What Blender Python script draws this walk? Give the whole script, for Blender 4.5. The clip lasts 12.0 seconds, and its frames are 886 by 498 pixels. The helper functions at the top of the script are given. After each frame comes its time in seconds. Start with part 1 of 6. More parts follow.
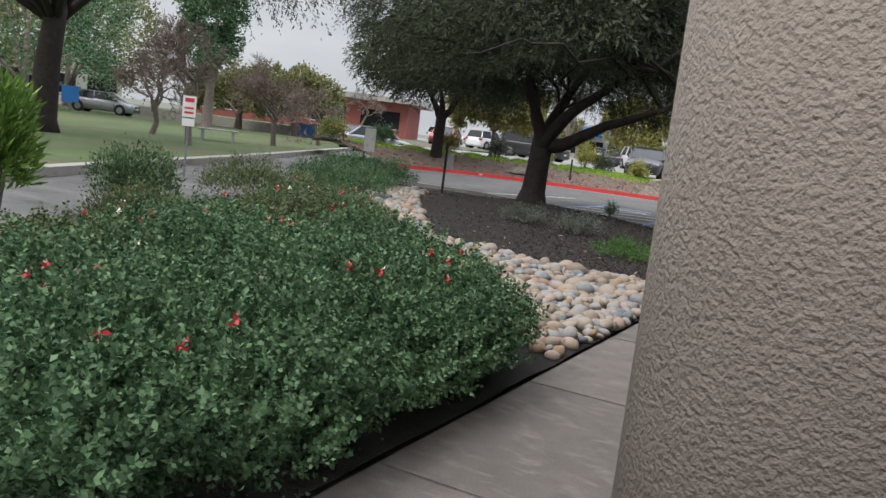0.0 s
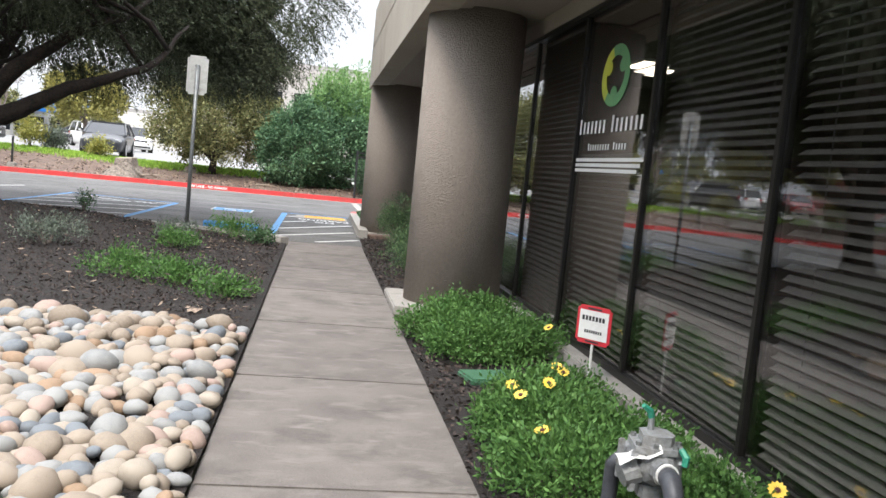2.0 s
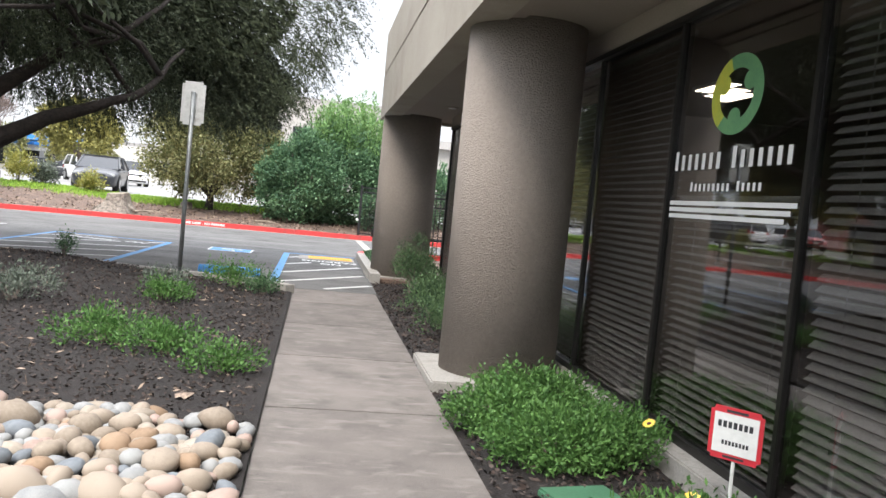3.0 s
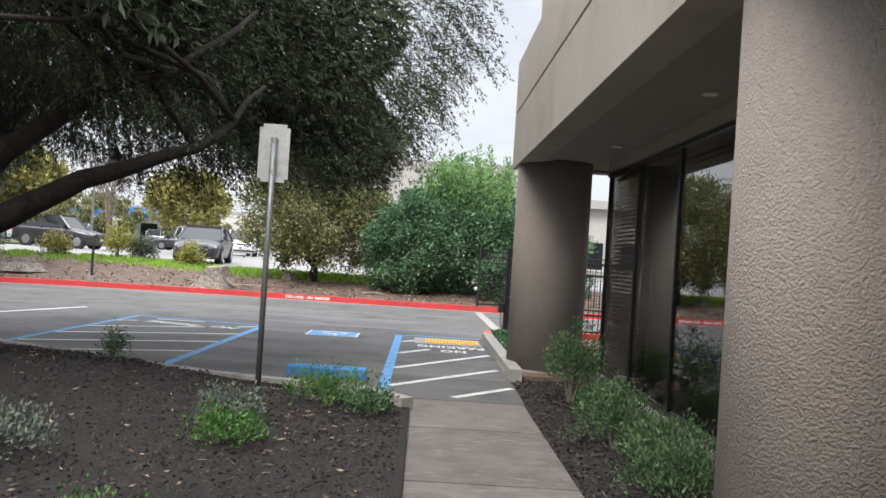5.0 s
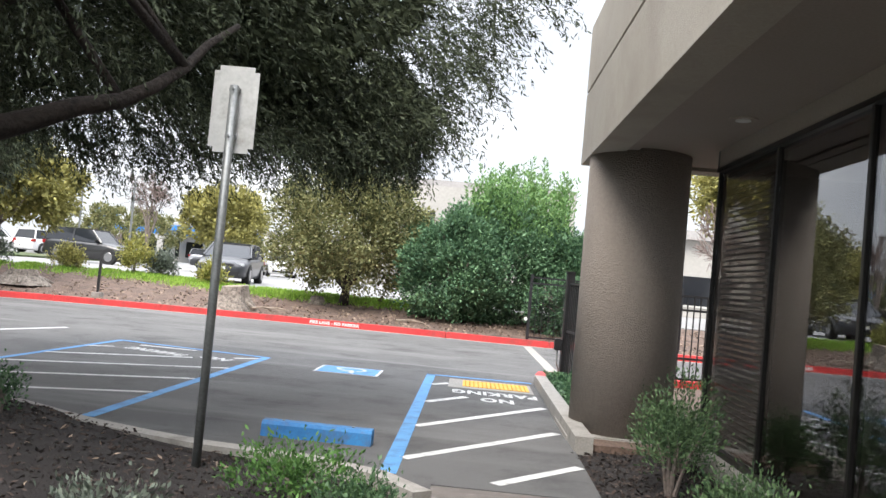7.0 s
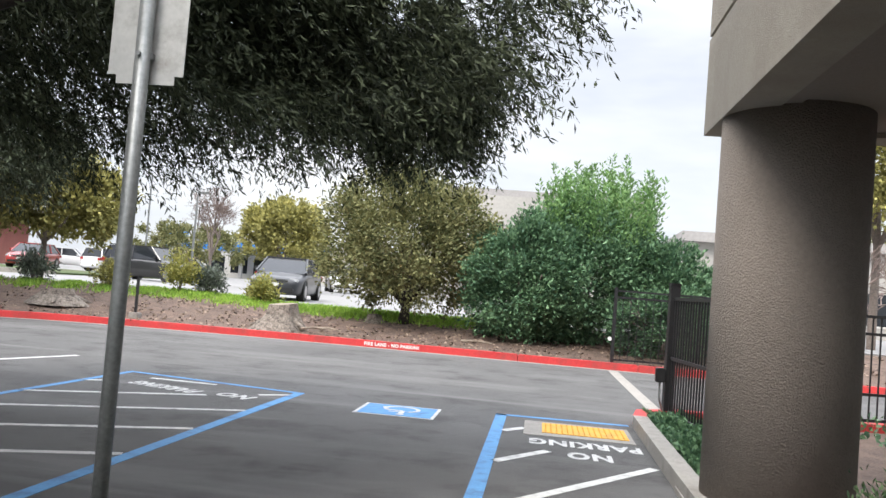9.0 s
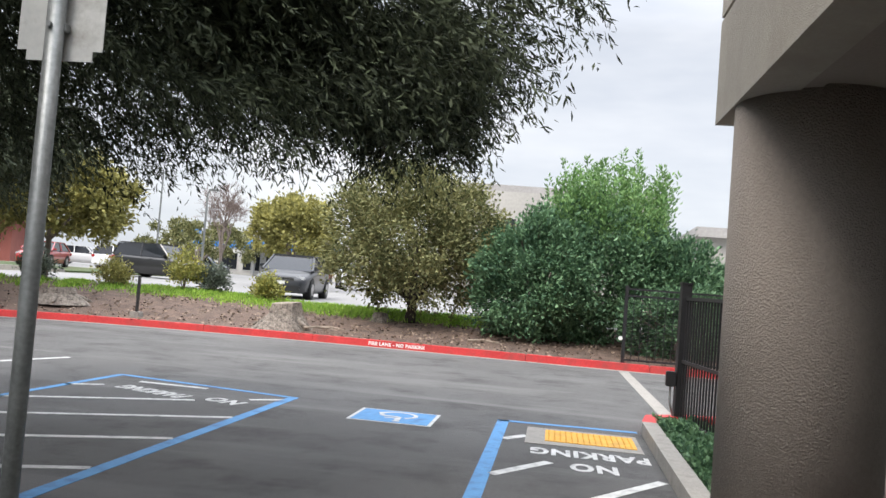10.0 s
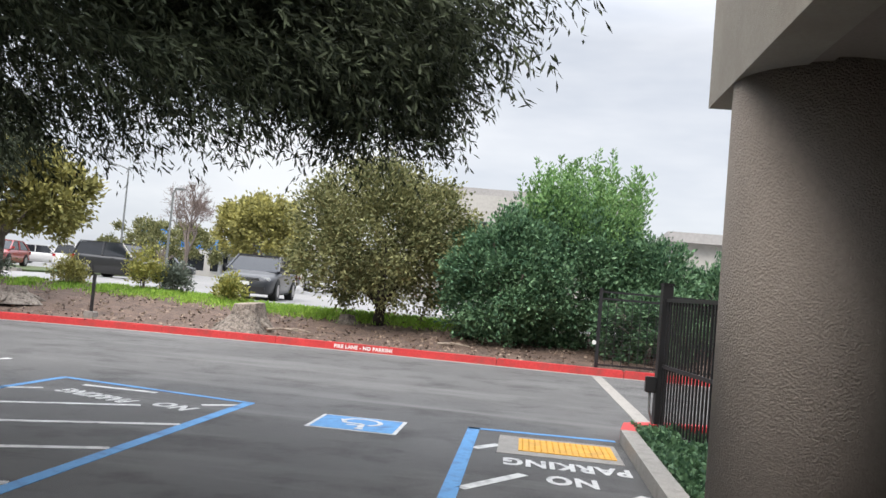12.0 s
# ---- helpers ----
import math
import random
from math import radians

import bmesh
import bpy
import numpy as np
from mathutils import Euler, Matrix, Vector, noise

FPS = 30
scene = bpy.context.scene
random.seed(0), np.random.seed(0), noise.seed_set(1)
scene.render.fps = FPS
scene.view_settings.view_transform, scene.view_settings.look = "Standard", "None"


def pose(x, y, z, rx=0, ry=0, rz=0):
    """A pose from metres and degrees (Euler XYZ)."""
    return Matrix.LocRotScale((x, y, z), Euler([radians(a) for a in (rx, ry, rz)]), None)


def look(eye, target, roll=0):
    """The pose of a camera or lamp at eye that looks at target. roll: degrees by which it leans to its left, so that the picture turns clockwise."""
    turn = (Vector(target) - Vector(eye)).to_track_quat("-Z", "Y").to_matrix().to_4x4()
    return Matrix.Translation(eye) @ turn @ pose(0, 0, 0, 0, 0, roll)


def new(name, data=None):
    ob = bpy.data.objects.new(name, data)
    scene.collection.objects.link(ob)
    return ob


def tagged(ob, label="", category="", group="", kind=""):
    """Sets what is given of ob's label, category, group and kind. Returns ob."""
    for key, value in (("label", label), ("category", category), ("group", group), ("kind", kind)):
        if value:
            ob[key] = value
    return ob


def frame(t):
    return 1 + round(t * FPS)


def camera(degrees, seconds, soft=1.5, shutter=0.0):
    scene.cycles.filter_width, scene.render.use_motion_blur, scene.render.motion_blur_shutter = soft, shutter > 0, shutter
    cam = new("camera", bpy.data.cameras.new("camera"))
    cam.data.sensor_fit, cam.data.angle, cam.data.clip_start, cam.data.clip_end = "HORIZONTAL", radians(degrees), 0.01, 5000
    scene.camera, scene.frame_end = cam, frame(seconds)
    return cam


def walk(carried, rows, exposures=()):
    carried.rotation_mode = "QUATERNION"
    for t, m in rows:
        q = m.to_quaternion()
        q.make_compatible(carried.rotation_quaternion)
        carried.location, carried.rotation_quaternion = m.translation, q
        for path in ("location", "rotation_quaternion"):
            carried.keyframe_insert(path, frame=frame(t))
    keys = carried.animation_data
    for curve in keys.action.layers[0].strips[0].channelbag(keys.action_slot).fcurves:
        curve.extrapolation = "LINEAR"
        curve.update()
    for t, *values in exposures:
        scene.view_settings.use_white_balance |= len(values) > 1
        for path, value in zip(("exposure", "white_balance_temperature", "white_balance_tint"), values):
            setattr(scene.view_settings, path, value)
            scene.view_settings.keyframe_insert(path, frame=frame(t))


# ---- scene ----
cam = camera(56.0, 12.0)
PATH = [
    (0, (1.072, -4.207, 1.453), (0.167, -2.443, 1.186), 7.1),
    (0.5, (0.448, -3.363, 1.429), (-0.168, -1.481, 1.15), 6.7),
    (1, (0.049, -2.606, 1.428), (-0.244, -0.647, 1.154), 5.7),
    (1.5, (-0.14, -1.782, 1.395), (-0.105, 0.203, 1.155), 6.0),
    (2, (-0.282, -0.989, 1.367), (0.026, 0.978, 1.183), 5.6),
    (2.5, (-0.392, -0.27, 1.375), (-0.079, 1.7, 1.233), 5.6),
    (4.5, (-0.612, 3.123, 1.544), (-0.431, 5.115, 1.532), 4.1),
    (5, (-0.648, 3.897, 1.531), (-0.604, 5.897, 1.548), 3.7),
    (5.5, (-0.583, 4.647, 1.521), (-0.593, 6.646, 1.57), 4.2),
    (6, (-0.611, 5.395, 1.503), (-0.631, 7.394, 1.56), 4.8),
    (6.5, (-0.529, 6.109, 1.468), (-0.572, 8.107, 1.534), 5.1),
    (8.5, (-0.558, 8.888, 1.429), (-0.761, 10.875, 1.519), 5.0),
    (9, (-0.641, 9.338, 1.469), (-0.884, 11.321, 1.563), 4.6),
    (9.5, (-0.61, 9.602, 1.518), (-0.878, 11.582, 1.609), 4.4),
    (10, (-0.527, 9.821, 1.523), (-0.802, 11.8, 1.606), 4.5),
    (10.5, (-0.491, 9.905, 1.492), (-0.769, 11.883, 1.578), 4.8),
    (11, (-0.602, 10.021, 1.438), (-0.864, 12.002, 1.526), 4.9),
    (11.5, (-0.671, 10.241, 1.453), (-0.906, 12.225, 1.545), 4.9),
    (12, (-0.58, 10.423, 1.46), (-0.786, 12.41, 1.559), 5.0),
]
walk(cam, [(t, look(eye, target, roll)) for t, eye, target, roll in PATH],
     exposures=[(0.0, -0.1), (0.5, -0.2), (1.0, 0.05), (1.5, 0.5), (2.0, 0.78), (2.7, 0.92), (4.5, 0.4), (5.0, 0.45), (5.5, 0.5), (6.5, 0.8), (8.5, 0.63), (10.0, 0.38), (12.0, 0.3)])
# ---- end of camera ----

# ---- light: a bright overcast sky and a very soft sun ----
world = bpy.data.worlds.new("overcast_sky")
scene.world = world
world.use_nodes = True
wn, wl = world.node_tree.nodes, world.node_tree.links
wn.clear()
w_out = wn.new("ShaderNodeOutputWorld")
w_bg = wn.new("ShaderNodeBackground")
sky = wn.new("ShaderNodeTexSky")
sky.sky_type, sky.sun_disc = "NISHITA", False
sky.sun_elevation, sky.sun_rotation = radians(51), radians(207)
sky_level = wn.new("ShaderNodeVectorMath")
sky_level.operation = "SCALE"
sky_level.inputs["Scale"].default_value = 0.11
coord = wn.new("ShaderNodeTexCoord")
flat = wn.new("ShaderNodeMapping")
flat.inputs["Scale"].default_value = (1.2, 1.2, 4.5)
cloud = wn.new("ShaderNodeTexNoise")
cloud.inputs["Scale"].default_value = 1.6
cloud.inputs["Detail"].default_value = 5.0
cloud.inputs["Roughness"].default_value = 0.55
cloud_ramp = wn.new("ShaderNodeValToRGB")
cloud_ramp.color_ramp.elements[0].position, cloud_ramp.color_ramp.elements[0].color = 0.34, (0.60, 0.64, 0.72, 1)
cloud_ramp.color_ramp.elements[1].position, cloud_ramp.color_ramp.elements[1].color = 0.66, (0.92, 0.93, 0.96, 1)
w_mix = wn.new("ShaderNodeMix")
w_mix.data_type = "RGBA"
w_mix.inputs["Factor"].default_value = 0.88
wl.new(coord.outputs["Generated"], flat.inputs["Vector"])
wl.new(flat.outputs["Vector"], cloud.inputs["Vector"])
wl.new(cloud.outputs["Fac"], cloud_ramp.inputs["Fac"])
wl.new(sky.outputs["Color"], sky_level.inputs[0])
wl.new(sky_level.outputs["Vector"], w_mix.inputs["A"])
parts = wn.new("ShaderNodeSeparateXYZ")
wl.new(coord.outputs["Generated"], parts.inputs[0])
lift = wn.new("ShaderNodeMapRange")  # an overcast sky is brightest overhead
lift.inputs["From Min"].default_value, lift.inputs["From Max"].default_value = 0.3, 1.0
lift.inputs["To Min"].default_value, lift.inputs["To Max"].default_value = 0.9, 4.4
wl.new(parts.outputs["Z"], lift.inputs["Value"])
cloud_level = wn.new("ShaderNodeVectorMath")
cloud_level.operation = "SCALE"
wl.new(cloud_ramp.outputs["Color"], cloud_level.inputs[0])
wl.new(lift.outputs["Result"], cloud_level.inputs["Scale"])
wl.new(cloud_level.outputs["Vector"], w_mix.inputs["B"])
wl.new(w_mix.outputs["Result"], w_bg.inputs["Color"])
w_bg.inputs["Strength"].default_value = 1.0
wl.new(w_bg.outputs["Background"], w_out.inputs["Surface"])

sun_data = bpy.data.lights.new("sun", "SUN")
sun_data.energy, sun_data.angle, sun_data.color = 2.4, radians(25), (1.0, 0.94, 0.86)
sun = new("sun", sun_data)
sun.matrix_world = look((-13, -26, 36), (0, 0, 0))


# ---- materials ----
def mat(name, a, b=None, rough=0.8, metal=0.0, scale=6.0, fine=60.0, bump=0.0, bump_scale=80.0, island=0.0, obj_rand=0.0,
        spec=0.5, stain=None, stain_scale=1.2, coat=0.0, trans=0.0, streak=None):
    """A surface with two scales of variation between the colours a and b, fine relief, and stains."""
    m = bpy.data.materials.new(name)
    m.use_nodes = True
    n, l = m.node_tree.nodes, m.node_tree.links
    p = n["Principled BSDF"]
    p.inputs["Roughness"].default_value, p.inputs["Metallic"].default_value = rough, metal
    p.inputs["Specular IOR Level"].default_value = spec
    p.inputs["Coat Weight"].default_value = coat
    b = b or tuple(c * 0.75 for c in a)
    tc = n.new("ShaderNodeTexCoord")
    big = n.new("ShaderNodeTexNoise")
    big.inputs["Scale"].default_value, big.inputs["Detail"].default_value = scale, 6.0
    small = n.new("ShaderNodeTexNoise")
    small.inputs["Scale"].default_value, small.inputs["Detail"].default_value = fine, 3.0
    l.new(tc.outputs["Object"], big.inputs["Vector"])
    l.new(tc.outputs["Object"], small.inputs["Vector"])
    add = n.new("ShaderNodeMath")
    add.operation = "ADD"
    l.new(big.outputs["Fac"], add.inputs[0])
    l.new(small.outputs["Fac"], add.inputs[1])
    last = add
    for amount, node, out in ((island, "ShaderNodeNewGeometry", "Random Per Island"), (obj_rand, "ShaderNodeObjectInfo", "Random")):
        if amount:
            r = n.new(node)
            k = n.new("ShaderNodeMath")
            k.operation = "MULTIPLY_ADD"
            k.inputs[1].default_value = amount
            l.new(r.outputs[out], k.inputs[0])
            l.new(last.outputs[0], k.inputs[2])
            sh = n.new("ShaderNodeMath")
            sh.operation = "SUBTRACT"
            sh.inputs[1].default_value = amount / 2
            l.new(k.outputs[0], sh.inputs[0])
            last = sh
    ramp = n.new("ShaderNodeMapRange")
    ramp.inputs["From Min"].default_value, ramp.inputs["From Max"].default_value = 0.7, 1.3
    l.new(last.outputs[0], ramp.inputs["Value"])
    mix = n.new("ShaderNodeMix")
    mix.data_type = "RGBA"
    mix.inputs["A"].default_value, mix.inputs["B"].default_value = (*b, 1), (*a, 1)
    l.new(ramp.outputs["Result"], mix.inputs["Factor"])
    colour = mix.outputs["Result"]
    if stain:
        st = n.new("ShaderNodeTexNoise")
        st.inputs["Scale"].default_value, st.inputs["Detail"].default_value, st.inputs["Roughness"].default_value = stain_scale, 8.0, 0.65
        l.new(tc.outputs["Object"], st.inputs["Vector"])
        sr = n.new("ShaderNodeMapRange")
        sr.inputs["From Min"].default_value, sr.inputs["From Max"].default_value = 0.5, 0.72
        l.new(st.outputs["Fac"], sr.inputs["Value"])
        sm = n.new("ShaderNodeMix")
        sm.data_type = "RGBA"
        sm.inputs["B"].default_value = (*stain, 1)
        l.new(sr.outputs["Result"], sm.inputs["Factor"])
        l.new(colour, sm.inputs["A"])
        colour = sm.outputs["Result"]
    if streak:
        # long worn bands, stretched along one direction
        mp = n.new("ShaderNodeMapping")
        mp.inputs["Scale"].default_value = streak[1]
        mp.inputs["Rotation"].default_value = (0, 0, streak[2])
        l.new(tc.outputs["Object"], mp.inputs["Vector"])
        sk = n.new("ShaderNodeTexNoise")
        sk.inputs["Scale"].default_value, sk.inputs["Detail"].default_value, sk.inputs["Roughness"].default_value = 1.0, 7.0, 0.6
        sk.inputs["Distortion"].default_value = 0.6
        l.new(mp.outputs["Vector"], sk.inputs["Vector"])
        kr = n.new("ShaderNodeMapRange")
        kr.inputs["From Min"].default_value, kr.inputs["From Max"].default_value = 0.53, 0.7
        kr.inputs["To Max"].default_value = 0.85
        l.new(sk.outputs["Fac"], kr.inputs["Value"])
        km = n.new("ShaderNodeMix")
        km.data_type = "RGBA"
        km.inputs["B"].default_value = (*streak[0], 1)
        l.new(kr.outputs["Result"], km.inputs["Factor"])
        l.new(colour, km.inputs["A"])
        colour = km.outputs["Result"]
    l.new(colour, p.inputs["Base Color"])
    if bump:
        bn = n.new("ShaderNodeTexNoise")
        bn.inputs["Scale"].default_value, bn.inputs["Detail"].default_value = bump_scale, 4.0
        l.new(tc.outputs["Object"], bn.inputs["Vector"])
        bu = n.new("ShaderNodeBump")
        bu.inputs["Strength"].default_value, bu.inputs["Distance"].default_value = min(1.0, bump * 4), 0.02 * bump * 4
        l.new(bn.outputs["Fac"], bu.inputs["Height"])
        l.new(bu.outputs["Normal"], p.inputs["Normal"])
    if trans:
        tr = n.new("ShaderNodeBsdfTranslucent")
        l.new(colour, tr.inputs["Color"])
        ms = n.new("ShaderNodeMixShader")
        ms.inputs[0].default_value = trans
        l.new(p.outputs[0], ms.inputs[1])
        l.new(tr.outputs[0], ms.inputs[2])
        l.new(ms.outputs[0], n["Material Output"].inputs["Surface"])
    return m


def glass_mat(name, tint, rough=0.0):
    m = bpy.data.materials.new(name)
    m.use_nodes = True
    n, l = m.node_tree.nodes, m.node_tree.links
    n.remove(n["Principled BSDF"])
    clear = n.new("ShaderNodeBsdfTransparent")
    clear.inputs["Color"].default_value = (*tint, 1)
    gloss = n.new("ShaderNodeBsdfGlossy")
    gloss.inputs["Roughness"].default_value = rough
    gloss.inputs["Color"].default_value = (0.95, 0.97, 1, 1)
    # Schlick's curve, the same from both sides of the pane
    facing = n.new("ShaderNodeLayerWeight")
    facing.inputs["Blend"].default_value = 0.5
    power = n.new("ShaderNodeMath")
    power.operation = "POWER"
    power.inputs[1].default_value = 4.5
    l.new(facing.outputs["Facing"], power.inputs[0])
    fres = n.new("ShaderNodeMath")
    fres.operation = "MULTIPLY_ADD"
    fres.inputs[1].default_value, fres.inputs[2].default_value = 0.92, 0.08
    l.new(power.outputs[0], fres.inputs[0])
    mix = n.new("ShaderNodeMixShader")
    l.new(fres.outputs[0], mix.inputs[0])
    l.new(clear.outputs[0], mix.inputs[1])
    l.new(gloss.outputs[0], mix.inputs[2])
    l.new(mix.outputs[0], n["Material Output"].inputs["Surface"])
    return m


def glow_mat(name, colour, strength):
    m = bpy.data.materials.new(name)
    m.use_nodes = True
    p = m.node_tree.nodes["Principled BSDF"]
    p.inputs["Base Color"].default_value = (*colour, 1)
    p.inputs["Emission Color"].default_value = (*colour, 1)
    p.inputs["Emission Strength"].default_value = strength
    return m


M_ASPHALT = mat("asphalt", (0.125, 0.122, 0.12), (0.078, 0.076, 0.075), 0.9, scale=0.5, fine=160, bump=0.16, bump_scale=200, stain=(0.045, 0.044, 0.043), stain_scale=1.3, streak=((0.165, 0.161, 0.157), (0.12, 0.9, 1.0), 0.06))
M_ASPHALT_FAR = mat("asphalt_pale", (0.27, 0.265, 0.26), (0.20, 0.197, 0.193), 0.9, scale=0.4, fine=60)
M_CONCRETE = mat("concrete_walk", (0.185, 0.163, 0.147), (0.104, 0.09, 0.082), 0.88, scale=2.4, fine=120, bump=0.14, bump_scale=220, obj_rand=0.25, stain=(0.085, 0.076, 0.067), stain_scale=2.2, streak=((0.215, 0.192, 0.175), (4.0, 9.0, 1.0), 0.05))
M_KERB = mat("kerb_concrete", (0.36, 0.34, 0.31), (0.24, 0.225, 0.205), 0.9, scale=3, fine=60, bump=0.15, bump_scale=150, stain=(0.17, 0.155, 0.14), stain_scale=3)
M_STUCCO = mat("stucco", (0.28, 0.24, 0.208), (0.228, 0.195, 0.168), 0.95, scale=1.1, fine=30, bump=0.25, bump_scale=75, stain=(0.20, 0.17, 0.146), stain_scale=0.8)
M_FASCIA = mat("fascia_paint", (0.40, 0.365, 0.31), (0.335, 0.3, 0.25), 0.93, scale=0.9, fine=45, bump=0.16, bump_scale=120, stain=(0.29, 0.255, 0.21), stain_scale=0.7)
M_SOFFIT = mat("soffit_paint", (0.30, 0.26, 0.225), (0.25, 0.215, 0.185), 0.9, scale=0.8, fine=50, bump=0.05)
M_GROOVE = mat("reveal_dark", (0.05, 0.045, 0.04), rough=0.9)
M_MULCH = mat("mulch", (0.022, 0.0165, 0.0145), (0.008, 0.006, 0.0055), 0.95, scale=5, fine=90, bump=0.25, bump_scale=70)
M_CHIP = mat("wood_chip", (0.07, 0.050, 0.042), (0.012, 0.009, 0.008), 0.9, scale=3, fine=40, island=1.0)
M_CHIP_PALE = mat("pale_chip", (0.33, 0.25, 0.19), (0.05, 0.034, 0.026), 0.9, island=1.0)
M_DIRT = mat("bank_dirt", (0.18, 0.122, 0.094), (0.055, 0.038, 0.03), 0.95, scale=3.2, fine=34, bump=0.3, bump_scale=22, stain=(0.13, 0.086, 0.065), stain_scale=1.3)
M_LAWN = mat("lawn", (0.08, 0.12, 0.038), (0.042, 0.062, 0.022), 0.95, scale=0.6, fine=30, bump=0.2, bump_scale=40, stain=(0.11, 0.085, 0.05), stain_scale=0.25)
M_FAR = mat("far_ground", (0.16, 0.16, 0.14), (0.1, 0.11, 0.085), 0.95, scale=0.05, fine=0.6)
M_RED = mat("red_kerb_paint", (0.60, 0.045, 0.045), (0.42, 0.028, 0.03), 0.65, scale=2, fine=25, bump=0.06, stain=(0.30, 0.05, 0.045), stain_scale=2.5)
M_WHITE_PAINT = mat("white_road_paint", (0.62, 0.62, 0.60), (0.44, 0.44, 0.43), 0.8, scale=4, fine=60, stain=(0.23, 0.23, 0.23), stain_scale=7)
M_BLUE_PAINT = mat("blue_road_paint", (0.10, 0.30, 0.56), (0.07, 0.22, 0.45), 0.75, scale=4, fine=50, stain=(0.06, 0.12, 0.25), stain_scale=5)
M_BLUE_STOP = mat("blue_stop_paint", (0.03, 0.22, 0.50), (0.02, 0.15, 0.38), 0.6, scale=4, fine=40, stain=(0.07, 0.11, 0.19), stain_scale=6)
M_YELLOW = mat("yellow_tactile", (0.72, 0.38, 0.045), (0.58, 0.29, 0.03), 0.7, scale=6, fine=40, stain=(0.42, 0.23, 0.05), stain_scale=4)
M_STEEL = mat("galvanised_steel", (0.26, 0.27, 0.27), (0.17, 0.18, 0.18), 0.48, metal=0.6, scale=12, fine=60)
M_SIGN_BACK = mat("sign_aluminium", (0.52, 0.52, 0.50), (0.42, 0.42, 0.41), 0.5, metal=0.3, scale=6, fine=30, stain=(0.30, 0.29, 0.27), stain_scale=9)
M_BLACK_METAL = mat("black_metal", (0.018, 0.018, 0.02), (0.012, 0.012, 0.013), 0.45, scale=8)
M_FRAME = mat("bronze_frame", (0.022, 0.02, 0.019), (0.014, 0.013, 0.012), 0.4, metal=0.4, scale=9)
M_GLASS = glass_mat("window_glass", (0.73, 0.72, 0.705))
M_SLAT = mat("blind_slat", (0.33, 0.33, 0.33), (0.26, 0.26, 0.26), 0.6, scale=5, obj_rand=0.3)
M_ROOM = mat("room_paint", (0.20, 0.165, 0.135), (0.16, 0.13, 0.105), 0.9, scale=2)
M_CARPET = mat("carpet", (0.08, 0.075, 0.07), rough=1.0, fine=120)
M_TUBE = glow_mat("lamp_tube", (1.0, 0.93, 0.78), 5.0)
M_WHITE = mat("white_plastic", (0.72, 0.72, 0.70), (0.62, 0.62, 0.60), 0.5, scale=10)
M_VINYL_WHITE = mat("white_vinyl", (0.75, 0.75, 0.74), (0.68, 0.68, 0.67), 0.5)
M_VINYL_GREEN = mat("green_vinyl", (0.16, 0.36, 0.16), (0.11, 0.28, 0.14), 0.5, scale=8)
M_VINYL_LIME = mat("lime_vinyl", (0.58, 0.58, 0.07), (0.42, 0.5, 0.08), 0.5, scale=8)
M_SIGN_RED = mat("sign_red", (0.55, 0.03, 0.045), (0.45, 0.025, 0.035), 0.45)
M_INK = mat("dark_ink", (0.03, 0.03, 0.035), rough=0.6)
M_BARK = mat("dark_bark", (0.036, 0.027, 0.022), (0.012, 0.009, 0.008), 0.95, scale=7, fine=30, bump=0.25, bump_scale=26)
M_BARK_GREY = mat("grey_bark", (0.22, 0.18, 0.155), (0.11, 0.09, 0.08), 0.95, scale=7, fine=30, bump=0.2, bump_scale=24)
M_STUMP = mat("weathered_stump", (0.29, 0.25, 0.21), (0.05, 0.04, 0.033), 0.95, scale=9, fine=24, bump=0.25, bump_scale=18)
M_STUMP_TOP = mat("cut_wood", (0.36, 0.30, 0.235), (0.16, 0.125, 0.095), 0.9, scale=9, fine=30)
M_LEAF_WILLOW = mat("willow_leaf", (0.098, 0.118, 0.07), (0.027, 0.035, 0.021), 0.6, scale=0.8, fine=9, island=0.8, trans=0.12, spec=0.18)
M_LEAF_OLIVE = mat("olive_leaf", (0.28, 0.275, 0.125), (0.105, 0.118, 0.052), 0.65, scale=0.7, fine=8, island=0.8, trans=0.15, spec=0.18)
M_LEAF_YOLIVE = mat("yellow_olive_leaf", (0.40, 0.37, 0.125), (0.21, 0.205, 0.075), 0.7, scale=0.5, fine=5, island=0.8, trans=0.15, spec=0.18)
M_LEAF_HEDGE = mat("hedge_leaf", (0.17, 0.29, 0.15), (0.055, 0.115, 0.065), 0.5, scale=0.6, fine=8, island=0.8, trans=0.15, spec=0.18)
M_LEAF_TIP = mat("fresh_hedge_leaf", (0.22, 0.36, 0.13), (0.12, 0.23, 0.085), 0.5, scale=0.8, fine=8, island=0.7, trans=0.18, spec=0.18)
M_LEAF_SAGE = mat("sage_leaf", (0.135, 0.225, 0.112), (0.034, 0.074, 0.036), 0.6, scale=1.0, fine=8, island=0.8, trans=0.18, spec=0.18)
M_LEAF_DRYSAGE = mat("dry_sage_leaf", (0.16, 0.195, 0.095), (0.06, 0.08, 0.038), 0.7, scale=1.0, fine=8, island=0.8, trans=0.15, spec=0.18)
M_LEAF_FINE = mat("fine_dark_leaf", (0.12, 0.19, 0.085), (0.04, 0.075, 0.038), 0.6, scale=1.2, fine=8, island=0.8, trans=0.12, spec=0.18)
M_LEAF_DAISY = mat("daisy_leaf", (0.12, 0.235, 0.065), (0.055, 0.125, 0.035), 0.5, scale=1.2, fine=8, island=0.8, trans=0.18, spec=0.18)
